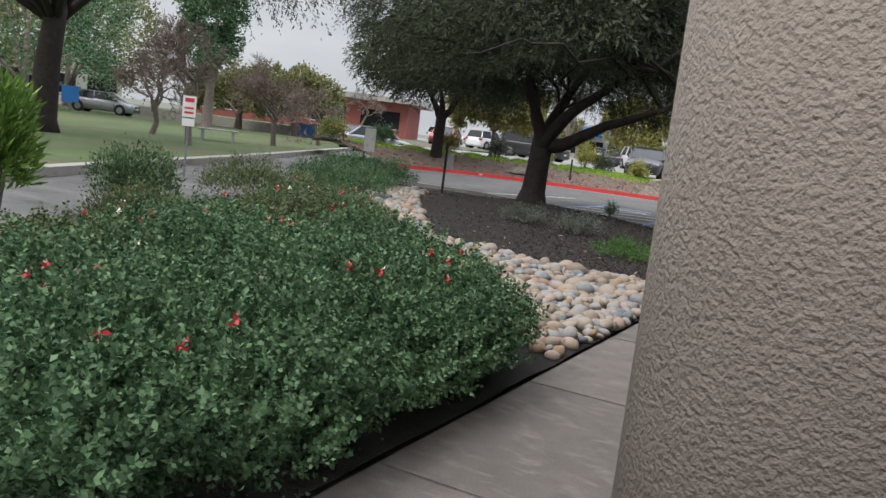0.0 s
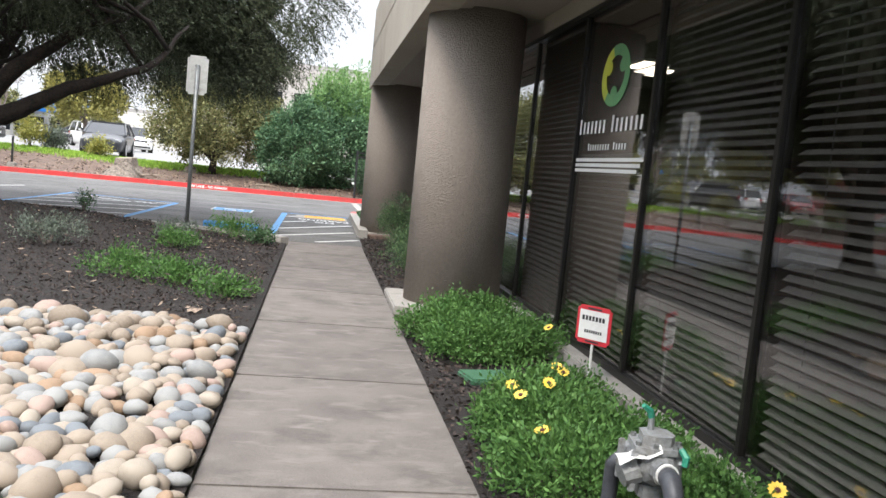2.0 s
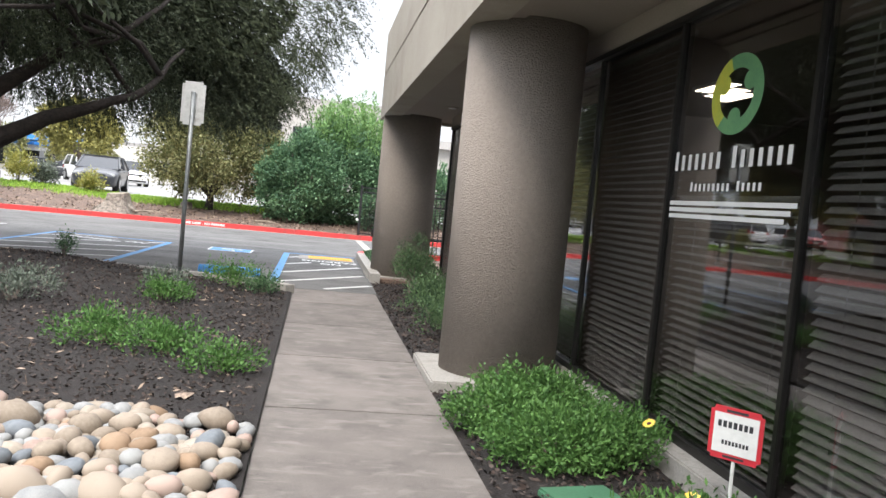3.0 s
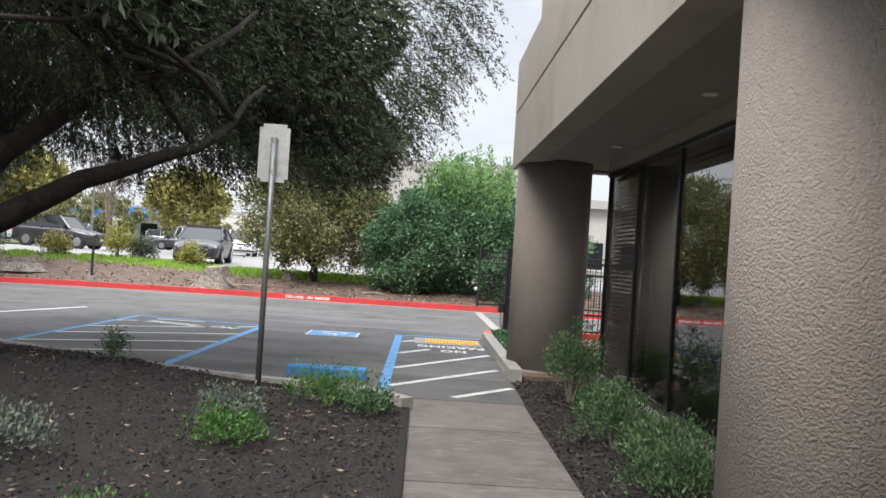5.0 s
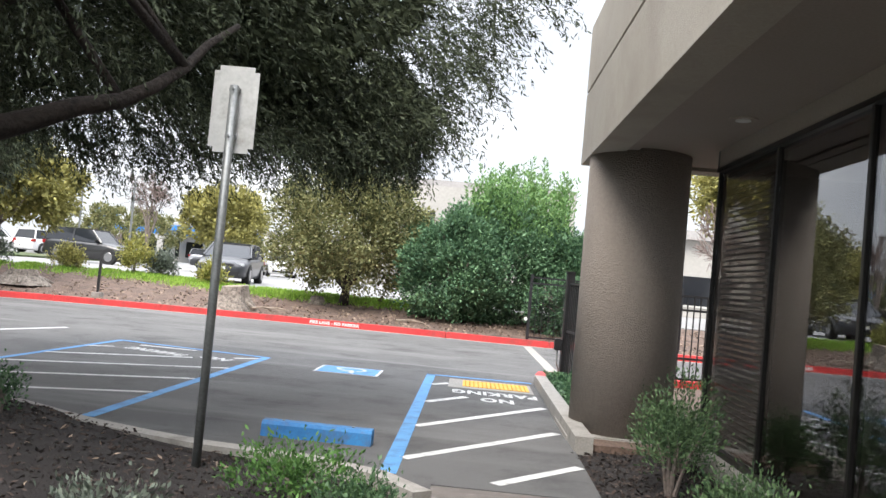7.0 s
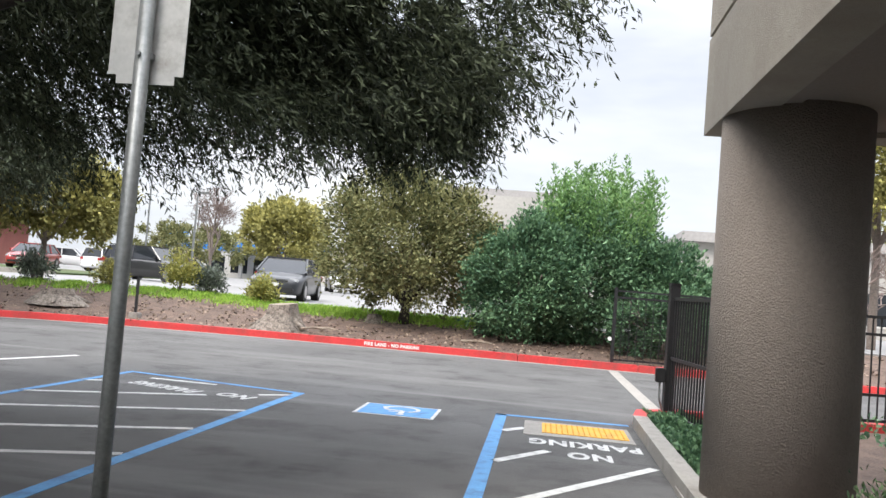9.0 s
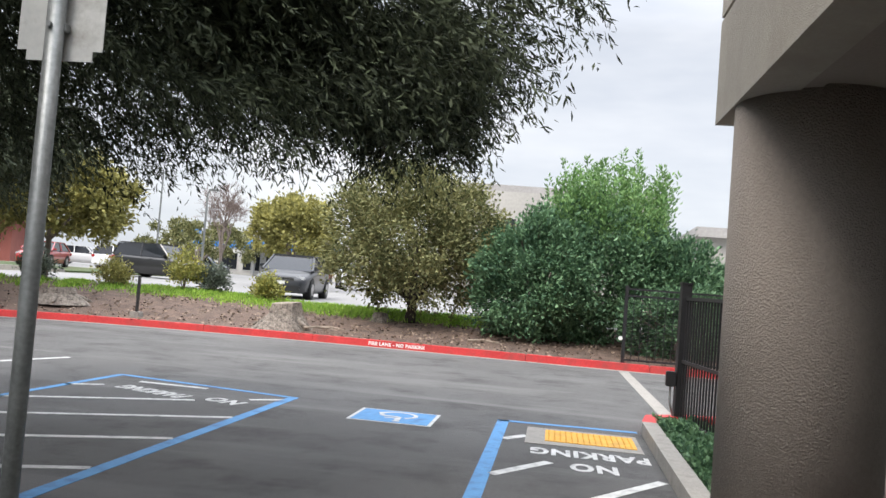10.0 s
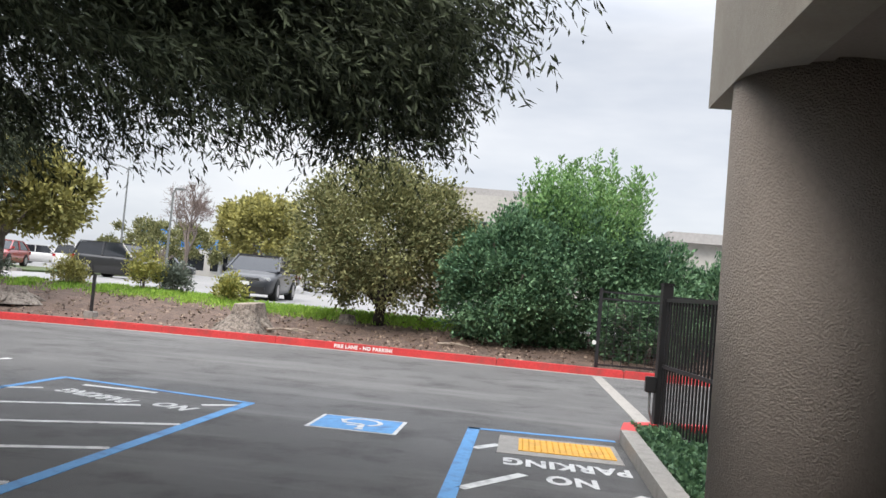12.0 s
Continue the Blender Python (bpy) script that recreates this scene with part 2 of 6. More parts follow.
M_LEAF_GREY = mat("grey_leaf", (0.17, 0.195, 0.155), (0.085, 0.105, 0.085), 0.7, scale=1.2, fine=8, island=0.8, trans=0.1, spec=0.18)
M_LEAF_BRIGHT = mat("bright_leaf", (0.20, 0.33, 0.07), (0.09, 0.17, 0.04), 0.5, scale=0.8, fine=8, island=0.8, trans=0.2, spec=0.18)
M_LEAF_YELLOW = mat("yellow_shrub_leaf", (0.40, 0.37, 0.10), (0.20, 0.22, 0.07), 0.6, island=0.8, trans=0.15, spec=0.18)
M_TWIG = mat("bare_twig", (0.24, 0.185, 0.165), (0.13, 0.095, 0.085), 0.9, scale=2, island=0.7)
M_GRASS = mat("grass_blade", (0.36, 0.52, 0.09), (0.17, 0.32, 0.05), 0.7, scale=0.5, fine=6, island=0.8, trans=0.2, spec=0.18)
M_PETAL_YELLOW = mat("yellow_petal", (0.80, 0.58, 0.10), (0.72, 0.48, 0.05), 0.6, fine=30)
M_PETAL_RED = mat("red_petal", (0.60, 0.04, 0.05), (0.45, 0.02, 0.03), 0.6)
M_PETAL_WHITE = mat("white_petal", (0.70, 0.66, 0.58), (0.6, 0.55, 0.45), 0.6)
M_MAROON = mat("flower_eye", (0.08, 0.02, 0.02), rough=0.7)
M_BRASS = mat("grey_valve_casting", (0.30, 0.31, 0.31), (0.15, 0.155, 0.16), 0.55, metal=0.1, scale=14, fine=60, bump=0.1, stain=(0.12, 0.11, 0.1), stain_scale=14)
M_PIPE = mat("dark_tape_pipe", (0.06, 0.065, 0.075), (0.03, 0.032, 0.038), 0.5, scale=10)
M_VALVE_GREEN = mat("green_handle", (0.03, 0.27, 0.17), (0.02, 0.2, 0.13), 0.5, scale=9)
M_BOX_GREEN = mat("green_valve_lid", (0.05, 0.15, 0.08), (0.04, 0.11, 0.06), 0.6, scale=8)
M_BRICK = mat("far_red_brick", (0.33, 0.11, 0.085), (0.25, 0.08, 0.065), 0.9, scale=0.8, fine=14)
M_PALEWALL = mat("pale_wall", (0.62, 0.60, 0.56), (0.52, 0.5, 0.47), 0.9, scale=0.4, fine=6)
M_GREYWALL = mat("grey_precast", (0.45, 0.43, 0.40), (0.36, 0.345, 0.32), 0.9, scale=0.3, fine=5)
M_ROOF = mat("grey_roof", (0.40, 0.38, 0.37), (0.30, 0.29, 0.28), 0.9, scale=0.5, fine=6)
M_BLUE_SIGN = mat("blue_band", (0.03, 0.22, 0.62), (0.025, 0.18, 0.5), 0.5)
M_GREEN_BLUE = mat("blue_bin", (0.02, 0.12, 0.32), rough=0.6)
M_DARKWIN = mat("dark_window", (0.02, 0.022, 0.026), (0.014, 0.016, 0.02), 0.07, scale=2, spec=0.5)
M_TYRE = mat("tyre", (0.02, 0.02, 0.02), rough=0.85)
M_RIM = mat("alloy_rim", (0.35, 0.35, 0.36), rough=0.3, metal=0.8)
M_CAR_NAVY = mat("charcoal_car_paint", (0.026, 0.028, 0.034), (0.021, 0.023, 0.028), 0.4, coat=0.5, scale=2)
M_CAR_BLACK = mat("black_car_paint", (0.016, 0.016, 0.018), (0.012, 0.012, 0.013), 0.35, coat=0.7)
M_CAR_WHITE = mat("white_car_paint", (0.70, 0.70, 0.70), (0.62, 0.62, 0.62), 0.3, coat=1.0)
M_CAR_SILVER = mat("silver_car_paint", (0.38, 0.39, 0.41), (0.3, 0.31, 0.33), 0.3, metal=0.5, coat=1.0)
M_CAR_RED = mat("red_car_paint", (0.35, 0.03, 0.03), rough=0.3, coat=1.0)
M_LAMP_GLASS = mat("headlight_lens", (0.55, 0.56, 0.58), (0.4, 0.41, 0.43), 0.15)
M_TAIL = mat("tail_light", (0.35, 0.02, 0.02), rough=0.25)
PEBBLES = [mat("river_stone_" + n, a, b, 0.75, scale=4, fine=45, bump=0.04, bump_scale=60, obj_rand=0.5, island=0.5) for n, a, b in (
    ("buff", (0.274, 0.224, 0.175), (0.190, 0.152, 0.114)), ("grey", (0.251, 0.251, 0.243), (0.167, 0.171, 0.175)), ("tan", (0.266, 0.179, 0.114), (0.190, 0.125, 0.076)),
    ("cream", (0.304, 0.262, 0.213), (0.228, 0.190, 0.148)), ("slate", (0.152, 0.167, 0.182), (0.099, 0.110, 0.122)), ("pink", (0.319, 0.236, 0.198), (0.236, 0.167, 0.137)))]


# ---- builders ----
def thing(name, loc, label, category, group="", rz=0.0, kind=""):
    ob = new(name)
    ob.matrix_world = pose(*loc, 0, 0, rz)
    return tagged(ob, label, category, group, kind)


def mesh_ob(name, me, material, parent=None, label="", loc=None, rz=0.0):
    ob = new(name, me)
    if material is not None and not me.materials:
        me.materials.append(material)
    if parent is not None:
        ob.parent = parent
    if loc is not None:
        ob.location = loc
        ob.rotation_euler = (0, 0, rz)
    return tagged(ob, label)


def part(name, bm, material, parent=None, label="", smooth=False, loc=None, rz=0.0):
    """Links a bmesh as one mesh object under a thing or a part."""
    me = bpy.data.meshes.new(name)
    bmesh.ops.recalc_face_normals(bm, faces=bm.faces)
    bm.to_mesh(me)
    bm.free()
    if smooth:
        me.polygons.foreach_set("use_smooth", [True] * len(me.polygons))
    return mesh_ob(name, me, material, parent, label, loc, rz)


def box(bm, x0, x1, y0, y1, z0, z1, bevel=0.0):
    vs = [bm.verts.new(v) for v in ((x0, y0, z0), (x1, y0, z0), (x1, y1, z0), (x0, y1, z0), (x0, y0, z1), (x1, y0, z1), (x1, y1, z1), (x0, y1, z1))]
    fs = [bm.faces.new([vs[i] for i in f]) for f in ((3, 2, 1, 0), (4, 5, 6, 7), (0, 1, 5, 4), (1, 2, 6, 5), (2, 3, 7, 6), (3, 0, 4, 7))]
    if bevel:
        es = list({e for f in fs for e in f.edges})
        bmesh.ops.bevel(bm, geom=es, offset=bevel, segments=2, affect="EDGES", clamp_overlap=True)
    return bm


def boxm(*a, **k):
    return box(bmesh.new(), *a, **k)


def ring(c, d, r, sides):
    d = d.normalized()
    u = d.orthogonal().normalized()
    v = d.cross(u)
    return [c + r * (math.cos(2 * math.pi * i / sides) * u + math.sin(2 * math.pi * i / sides) * v) for i in range(sides)]


def tube(bm, pts, radii, sides=8, caps=True):
    """A tapered tube along points."""
    pts = [Vector(p) for p in pts]
    rows = []
    ref = None
    for i, p in enumerate(pts):
        d = (pts[min(i + 1, len(pts) - 1)] - pts[max(i - 1, 0)]).normalized()
        if ref is None:
            ref = d.orthogonal().normalized()
        u = (ref - d * ref.dot(d)).normalized()
        ref = u
        v = d.cross(u)
        rows.append([bm.verts.new(p + radii[i] * (math.cos(2 * math.pi * k / sides) * u + math.sin(2 * math.pi * k / sides) * v)) for k in range(sides)])
    for a, b in zip(rows, rows[1:]):
        for k in range(sides):
            bm.faces.new((a[k], a[(k + 1) % sides], b[(k + 1) % sides], b[k]))
    if caps:
        bm.faces.new(rows[0][::-1])
        bm.faces.new(rows[-1])
    return bm


def lathe(bm, profile, sides=24, centre=(0, 0)):
    rows = [[bm.verts.new((centre[0] + r * math.cos(2 * math.pi * k / sides), centre[1] + r * math.sin(2 * math.pi * k / sides), z)) for k in range(sides)] for r, z in profile]
    for a, b in zip(rows, rows[1:]):
        for k in range(sides):
            bm.faces.new((a[k], a[(k + 1) % sides], b[(k + 1) % sides], b[k]))
    bm.faces.new(rows[0][::-1])
    bm.faces.new(rows[-1])
    return bm


def prism(bm, outline, z0, z1):
    lo = [bm.verts.new((x, y, z0)) for x, y in outline]
    hi = [bm.verts.new((x, y, z1)) for x, y in outline]
    n = len(outline)
    bm.faces.new(lo[::-1])
    bm.faces.new(hi)
    for i in range(n):
        bm.faces.new((lo[i], lo[(i + 1) % n], hi[(i + 1) % n], hi[i]))
    return bm


def quads_mesh(name, quads):
    """One mesh from an array of quads (N, 4, 3)."""
    q = np.ascontiguousarray(quads, dtype=np.float32)
    n = len(q)
    me = bpy.data.meshes.new(name)
    me.vertices.add(4 * n)
    me.vertices.foreach_set("co", q.ravel())
    me.loops.add(4 * n)
    me.loops.foreach_set("vertex_index", np.arange(4 * n, dtype=np.int32))
    me.polygons.add(n)
    me.polygons.foreach_set("loop_start", np.arange(0, 4 * n, 4, dtype=np.int32))
    me.update(calc_edges=True)
    return me


def unit(v):
    return v / np.maximum(np.linalg.norm(v, axis=1, keepdims=True), 1e-6)


def leaves(rng, pts, along, length, width, spread=0.6):
    """Pointed leaves at pts, growing along the given directions with some spread; each one a folded quad."""
    n = len(pts)
    d = unit(along + rng.normal(0, spread, (n, 3)))
    side = unit(np.cross(d, rng.normal(0, 1, (n, 3))))
    up = np.cross(side, d)
    ln = (length * rng.uniform(0.6, 1.25, n))[:, None]
    wd = (width * rng.uniform(0.7, 1.2, n))[:, None]
    mid = pts + d * ln * 0.5 + up * wd * 0.25
    return np.stack([pts, mid + side * wd * 0.5, pts + d * ln, mid - side * wd * 0.5], axis=1)


def lumpy(rng, n, radii, lumps=9, rough=0.28, shell=0.55, floor=-0.4):
    """Points in the outer part of an uneven, lobed ellipsoid, with outward directions."""
    centres = unit(rng.normal(0, 1, (lumps, 3)))
    d = unit(rng.normal(0, 1, (int(n * 1.9), 3)))
    d = d[d[:, 2] > floor][:n]
    near = (d @ centres.T).max(axis=1)
    r = (1 - rough) + rough * np.clip((near - 0.55) / 0.4, 0, 1)
    depth = 1 - (1 - shell) * rng.uniform(0, 1, len(d)) ** 1.8
    return d * (r * depth)[:, None] * np.array(radii), d


def shrub(name, loc, radii, n, length, width, material, label, category="shrub", group="", seed=1, up=0.5, stems=6, shell=0.5, rough=0.3, spread=0.6, floor=-0.35, lumps=9, clump=0, loose=0.06):
    """A shrub: woody stems from the ground and an uneven crown of leaves."""
    rng = np.random.default_rng(seed)
    ob = thing(name, loc, label, category, group)
    p, d = lumpy(rng, n, radii, lumps=lumps, shell=shell, rough=rough, floor=floor)
    if clump:
        k = max(10, len(p) // clump)
        pick = rng.integers(0, k, len(p))
        seeds = rng.integers(0, len(p), k)
        d = unit(d[seeds][pick] + rng.normal(0, 0.5, p.shape))
        p = p[seeds][pick] + rng.normal(0, loose, p.shape) * np.array([1, 1, 1.2])
    p[:, 2] += radii[2] * 0.8
    keep = p[:, 2] > 0.01
    p, d = p[keep], d[keep]
    d = d + np.array([0, 0, up])
    mesh_ob("foliage", quads_mesh("foliage", leaves(rng, p, d, length, width, spread)), material, ob)
    bm = bmesh.new()
    for i in range(stems):
        e = np.array([rng.uniform(-0.55, 0.55) * radii[0], rng.uniform(-0.55, 0.55) * radii[1], radii[2] * rng.uniform(0.8, 1.25)])
        tube(bm, [(e[0] * 0.1, e[1] * 0.1, -0.03), e * 0.5 + np.array([0, 0, 0.04]), e], [0.012 + 0.012 * radii[2], 0.008 + 0.008 * radii[2], 0.004], 5)
    part("woody_base", bm, M_BARK_GREY, ob, "thin woody stems")
    return ob


def ribbon(points, width):
    """Left and right borders of a band along points."""
    pts = [Vector((*p, 0)) for p in points]
    left, right = [], []
    for i, p in enumerate(pts):
        d = (pts[min(i + 1, len(pts) - 1)] - pts[max(i - 1, 0)]).normalized()
        n = Vector((-d.y, d.x, 0))
        left.append(p + n * width / 2)
        right.append(p - n * width / 2)
    return left, right


def band(bm, points, width, z0, z1):
    """A solid band of that width along points."""
    left, right = ribbon(points, width)
    rows = [[bm.verts.new((v.x, v.y, z)) for v, z in ((a, z0), (b, z0), (b, z1), (a, z1))] for a, b in zip(left, right)]
    for a, b in zip(rows, rows[1:]):
        for k in range(4):
            bm.faces.new((a[k], a[(k + 1) % 4], b[(k + 1) % 4], b[k]))
    bm.faces.new(rows[0][::-1])
    bm.faces.new(rows[-1])
    return bm


def smooth_line(points, step=0.5):
    """Catmull-Rom through points."""
    p = [np.array(v, float) for v in points]
    p = [2 * p[0] - p[1]] + p + [2 * p[-1] - p[-2]]
    out = []
    for i in range(1, len(p) - 2):
        n = max(1, int(np.linalg.norm(p[i + 1] - p[i]) / step))
        for k in range(n):
            t = k / n
            out.append(0.5 * ((2 * p[i]) + (p[i + 1] - p[i - 1]) * t + (2 * p[i - 1] - 5 * p[i] + 4 * p[i + 1] - p[i + 2]) * t * t + (3 * p[i] - p[i - 1] - 3 * p[i + 1] + p[i + 2]) * t ** 3))
    return [tuple(v) for v in out] + [tuple(p[-2])]


def inside(poly, x, y):
    hit = np.zeros(np.shape(x), bool)
    for (x0, y0), (x1, y1) in zip(poly, poly[1:] + poly[:1]):
        cond = ((y0 > y) != (y1 > y)) & (x < (x1 - x0) * (y - y0) / (y1 - y0 + 1e-12) + x0)
        hit ^= cond
    return hit


# ---- ground, road, planting beds ----
def interp(y, table):
    ys, xs = zip(*table)
    return float(np.interp(y, ys, xs))


BED_RIGHT = [(-8, -0.695), (12.15, -0.695), (12.5, -1.02), (12.75, -1.5), (12.88, -2.4), (13.25, -3.4), (13.72, -4.2), (14.05, -4.9), (14.4, -5.7), (15.3, -7.3), (15.9, -8.6)]
BED_LEFT = [(-8, -5.0), (-2, -5.8), (6, -8.3), (12, -10.6), (15, -11.4), (15.9, -9.0)]
TREE = (-5.3, 11.9)


def mound(x, y):
    """Height of the soil in the bed beside the walk."""
    h = 0.02 + 0.34 * math.exp(-(((x + 5.2) / 2.5) ** 2 + ((y - 11.0) / 2.7) ** 2))
    return h + 0.03 * noise.noise(Vector((x * 1.4, y * 1.4, 0))) + 0.012 * noise.noise(Vector((x * 6, y * 6, 3)))


bm = bmesh.new()
box(bm, -700, 700, -700, 700, -0.3, -0.06)
tagged(part("ground", bm, M_FAR), "dull earth and tarmac reaching the horizon", "ground", kind="structure")

bm = bmesh.new()
edge = [(r, y) for y, r in reversed(BED_RIGHT[1:])]
prism(bm, [(-60, -30), (-4.9, -30)] + [(x, y) for y, x in BED_LEFT] + edge + [(-0.69, 12.8), (0.53, 12.8), (0.55, 14.6), (0.63, 19.7), (0.75, 20.2), (1.1, 20.42), (3.0, 20.9), (12, 22.8), (60, 33), (60, 40), (-60, 40)], -0.2, 0.0)
tagged(part("road", bm, M_ASPHALT), "worn grey asphalt car park with dark tyre marks", "road", kind="structure")

rows_ = []
bm = bmesh.new()
ny, nx = 150, 90
for j in range(ny + 1):
    y = -8 + 23.9 * j / ny
    l, r = interp(y, BED_LEFT), interp(y, BED_RIGHT)
    rows_.append([bm.verts.new((l + (r - l) * i / nx, y, mound(l + (r - l) * i / nx, y))) for i in range(nx + 1)])
for a, b in zip(rows_, rows_[1:]):
    for i in range(nx):
        bm.faces.new((a[i], a[i + 1], b[i + 1], b[i]))
bed_left = tagged(part("ground_bed", bm, M_MULCH, smooth=True), "dark bark mulch mounded round the tree", "mulch bed", kind="structure")

bm = bmesh.new()
rows_ = [[bm.verts.new((0.5 + 1.3 * i / 16, -1.5 + 16.3 * j / 160, -0.03 + 0.025 * noise.noise(Vector((i * 0.4, j * 0.4, 7))) + 0.03 * i / 16)) for i in range(17)] for j in range(161)]
for a, b in zip(rows_, rows_[1:]):
    for i in range(16):
        bm.faces.new((a[i], a[i + 1], b[i + 1], b[i]))
tagged(part("ground_bed", bm, M_MULCH, smooth=True), "dark mulch strip between walk and windows", "mulch bed", kind="structure")

bm = boxm(1.75, 30, 16.5, 21.0, -0.1, 0.03)
box(bm, 0.72, 1.75, 14.75, 20.3, -0.1, 0.04)
tagged(part("ground_bed", bm, M_DIRT), "brown earth and gravel beside the fence", "earth", kind="structure")

# red fire-lane kerb and the earth bank behind it
RED_LINE = smooth_line([(26, 27.5), (8, 27.6), (1.0, 27.8), (-3.9, 28.1), (-7.0, 28.15), (-9.8, 28.0), (-12.4, 27.5), (-14.7, 26.1), (-16.0, 23.6)], 0.6)
kerb = thing("kerb", (0, 0, 0), "red-painted concrete fire-lane kerb with white lettering", "kerb", kind="structure")
step = 4
for i in range(0, len(RED_LINE) - 1, step):
    seg = RED_LINE[i:i + step + 1]
    if len(seg) < 2:
        continue
    seg = [np.array(p) for p in seg]
    seg[-1] = seg[-1] + (seg[-2] - seg[-1]) * 0.012 / max(np.linalg.norm(seg[-2] - seg[-1]), 0.01)
    bm = band(bmesh.new(), [tuple(p) for p in seg], 0.17, -0.1, 0.155)
    bmesh.ops.bevel(bm, geom=[e for e in bm.edges if abs(e.verts[0].co.z - 0.155) < 1e-4 and abs(e.verts[1].co.z - 0.155) < 1e-4 and not e.is_boundary], offset=0.02, segments=2, affect="EDGES")
    part("kerb_stone", bm, M_RED, kerb)
# gutter pan of paler concrete before the kerb
GUT_N = [((Vector((*RED_LINE[min(i + 1, len(RED_LINE) - 1)], 0)) - Vector((*RED_LINE[max(i - 1, 0)], 0))).normalized()) for i in range(len(RED_LINE))]
OUT_N = [Vector((d.y, -d.x, 0)) for d in GUT_N]
part("gutter", band(bmesh.new(), [(p[0] - n.x * 0.17, p[1] - n.y * 0.17) for p, n in zip(RED_LINE, OUT_N)], 0.16, -0.05, 0.006), M_KERB, kerb, "pale stained concrete gutter")

PROFILE = [(0.05, 0.12), (0.4, 0.15), (1.0, 0.2), (1.8, 0.29), (2.6, 0.38), (3.4, 0.47), (4.2, 0.56), (5.0, 0.61), (5.6, 0.62), (6.4, 0.55)]


def bank_point(i, d):
    p, n = RED_LINE[i], OUT_N[i]
    return p[0] + n.x * d, p[1] + n.y * d


def bank_height(d):
    return float(np.interp(d, [q[0] for q in PROFILE], [q[1] for q in PROFILE]))


def bank_lift(x, d):
    """The bank stands higher towards the drive."""
    return 0.16 * float(np.clip((-x - 7.5) / 3.0, 0, 1) * np.clip(d / 2.5, 0, 1) * np.clip((6.6 - d) / 1.5, 0, 1))


bm = bmesh.new()
ds = np.linspace(0.06, 6.4, 40)
rows_ = []
for i in range(len(RED_LINE)):
    row = []
    for d in ds:
        x, y = bank_point(i, d)
        row.append(bm.verts.new((x, y, bank_height(d) + bank_lift(x, d) + (0.05 * noise.noise(Vector((x * 0.9, y * 0.9, 1))) + 0.025 * noise.noise(Vector((x * 4, y * 4, 2)))) * min(1, d))))
    rows_.append(row)
for a, b in zip(rows_, rows_[1:]):
    for k in range(len(ds) - 1):
        bm.faces.new((a[k], a[k + 1], b[k + 1], b[k]))
tagged(part("ground_bank", bm, M_DIRT, smooth=True), "low bank of bare brown earth and litter", "earth bank", kind="structure")

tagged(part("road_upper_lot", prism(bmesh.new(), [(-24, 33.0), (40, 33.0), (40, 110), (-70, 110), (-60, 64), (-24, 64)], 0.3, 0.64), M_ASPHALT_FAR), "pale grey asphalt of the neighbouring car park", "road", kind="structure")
tagged(part("ground_lawn", prism(bmesh.new(), [(-11.2, 5.0), (-23.5, 30.5), (-30, 44), (-80, 44), (-80, -30), (-9, -6)], -0.05, 0.12), M_LAWN), "green lawn beyond the street, brown under the trees", "lawn", kind="structure")
tagged(part("ground_lawn", boxm(-90, -24.5, 48.0, 62, 0.2, 0.72), M_LAWN), "green verge beyond the street", "lawn", kind="structure")
bm = band(bmesh.new(), smooth_line([(-8.6, -6), (-9.6, 1.5), (-11.2, 5.0), (-17, 17.3), (-23.5, 30.5), (-30, 44)], 1.0), 0.3, -0.1, 0.16)
tagged(part("kerb", bm, M_KERB), "pale concrete street kerb", "kerb", kind="structure")
bm = band(bmesh.new(), [(-90, 47.8), (-30, 47.8), (-24.5, 47.8)], 0.4, -0.1, 0.78)
tagged(part("kerb", bm, M_KERB), "pale concrete kerb along the verge", "kerb", kind="structure")

# near kerb of the planting bed, and the kerb beside the column
near = smooth_line([(-0.72, 12.1), (-1.05, 12.5), (-1.55, 12.74), (-2.4, 12.88), (-3.4, 13.25), (-4.2, 13.72), (-4.9, 14.05), (-5.7, 14.4), (-7.3, 15.3), (-8.5, 15.75), (-9.8, 15.6), (-11.3, 15.0)], 0.4)
tagged(part("kerb", band(bmesh.new(), near, 0.15, -0.1, 0.12), M_KERB), "weathered concrete kerb edging the mulch bed", "kerb", kind="structure")
side_kerb = smooth_line([(0.62, 14.55), (0.62, 17.0), (0.63, 19.6)], 0.5)
tagged(part("kerb", band(bmesh.new(), side_kerb, 0.17, -0.1, 0.14), M_KERB), "pale concrete kerb beside the parking aisle", "kerb", kind="structure")
tagged(part("kerb", band(bmesh.new(), smooth_line([(0.63, 19.6), (0.72, 20.15), (1.1, 20.42), (3.0, 20.9), (12, 22.8)], 0.5), 0.17, -0.1, 0.14), M_RED), "red-painted concrete kerb end", "kerb", kind="structure")

BAY = 1.5486
YN = 14.96 - 11 * BAY  # start of the window wall
# ---- the walk: cast slabs with tooled joints ----
walk_base = tagged(part("pavement", boxm(-0.68, 0.505, -9, 12.78, -0.15, -0.03), M_CONCRETE), "grey broom-finished concrete footpath", "footpath", kind="structure")
joints = [-8.3 + 1.785 * k for k in range(12)] + [12.78]
joints[0] = -9.0
for a, b in zip(joints, joints[1:]):
    bm = boxm(-0.692, 0.515, a + 0.006, b - 0.006, -0.05, 0.0)
    bmesh.ops.bevel(bm, geom=[e for e in bm.edges if e.verts[0].co.z > -0.01 and e.verts[1].co.z > -0.01], offset=0.008, segments=2, affect="EDGES")
    part("slab", bm, M_CONCRETE, walk_base)
bm = boxm(0.525, 22, -9, YN - 0.11, -0.05, -0.002, bevel=0.008)
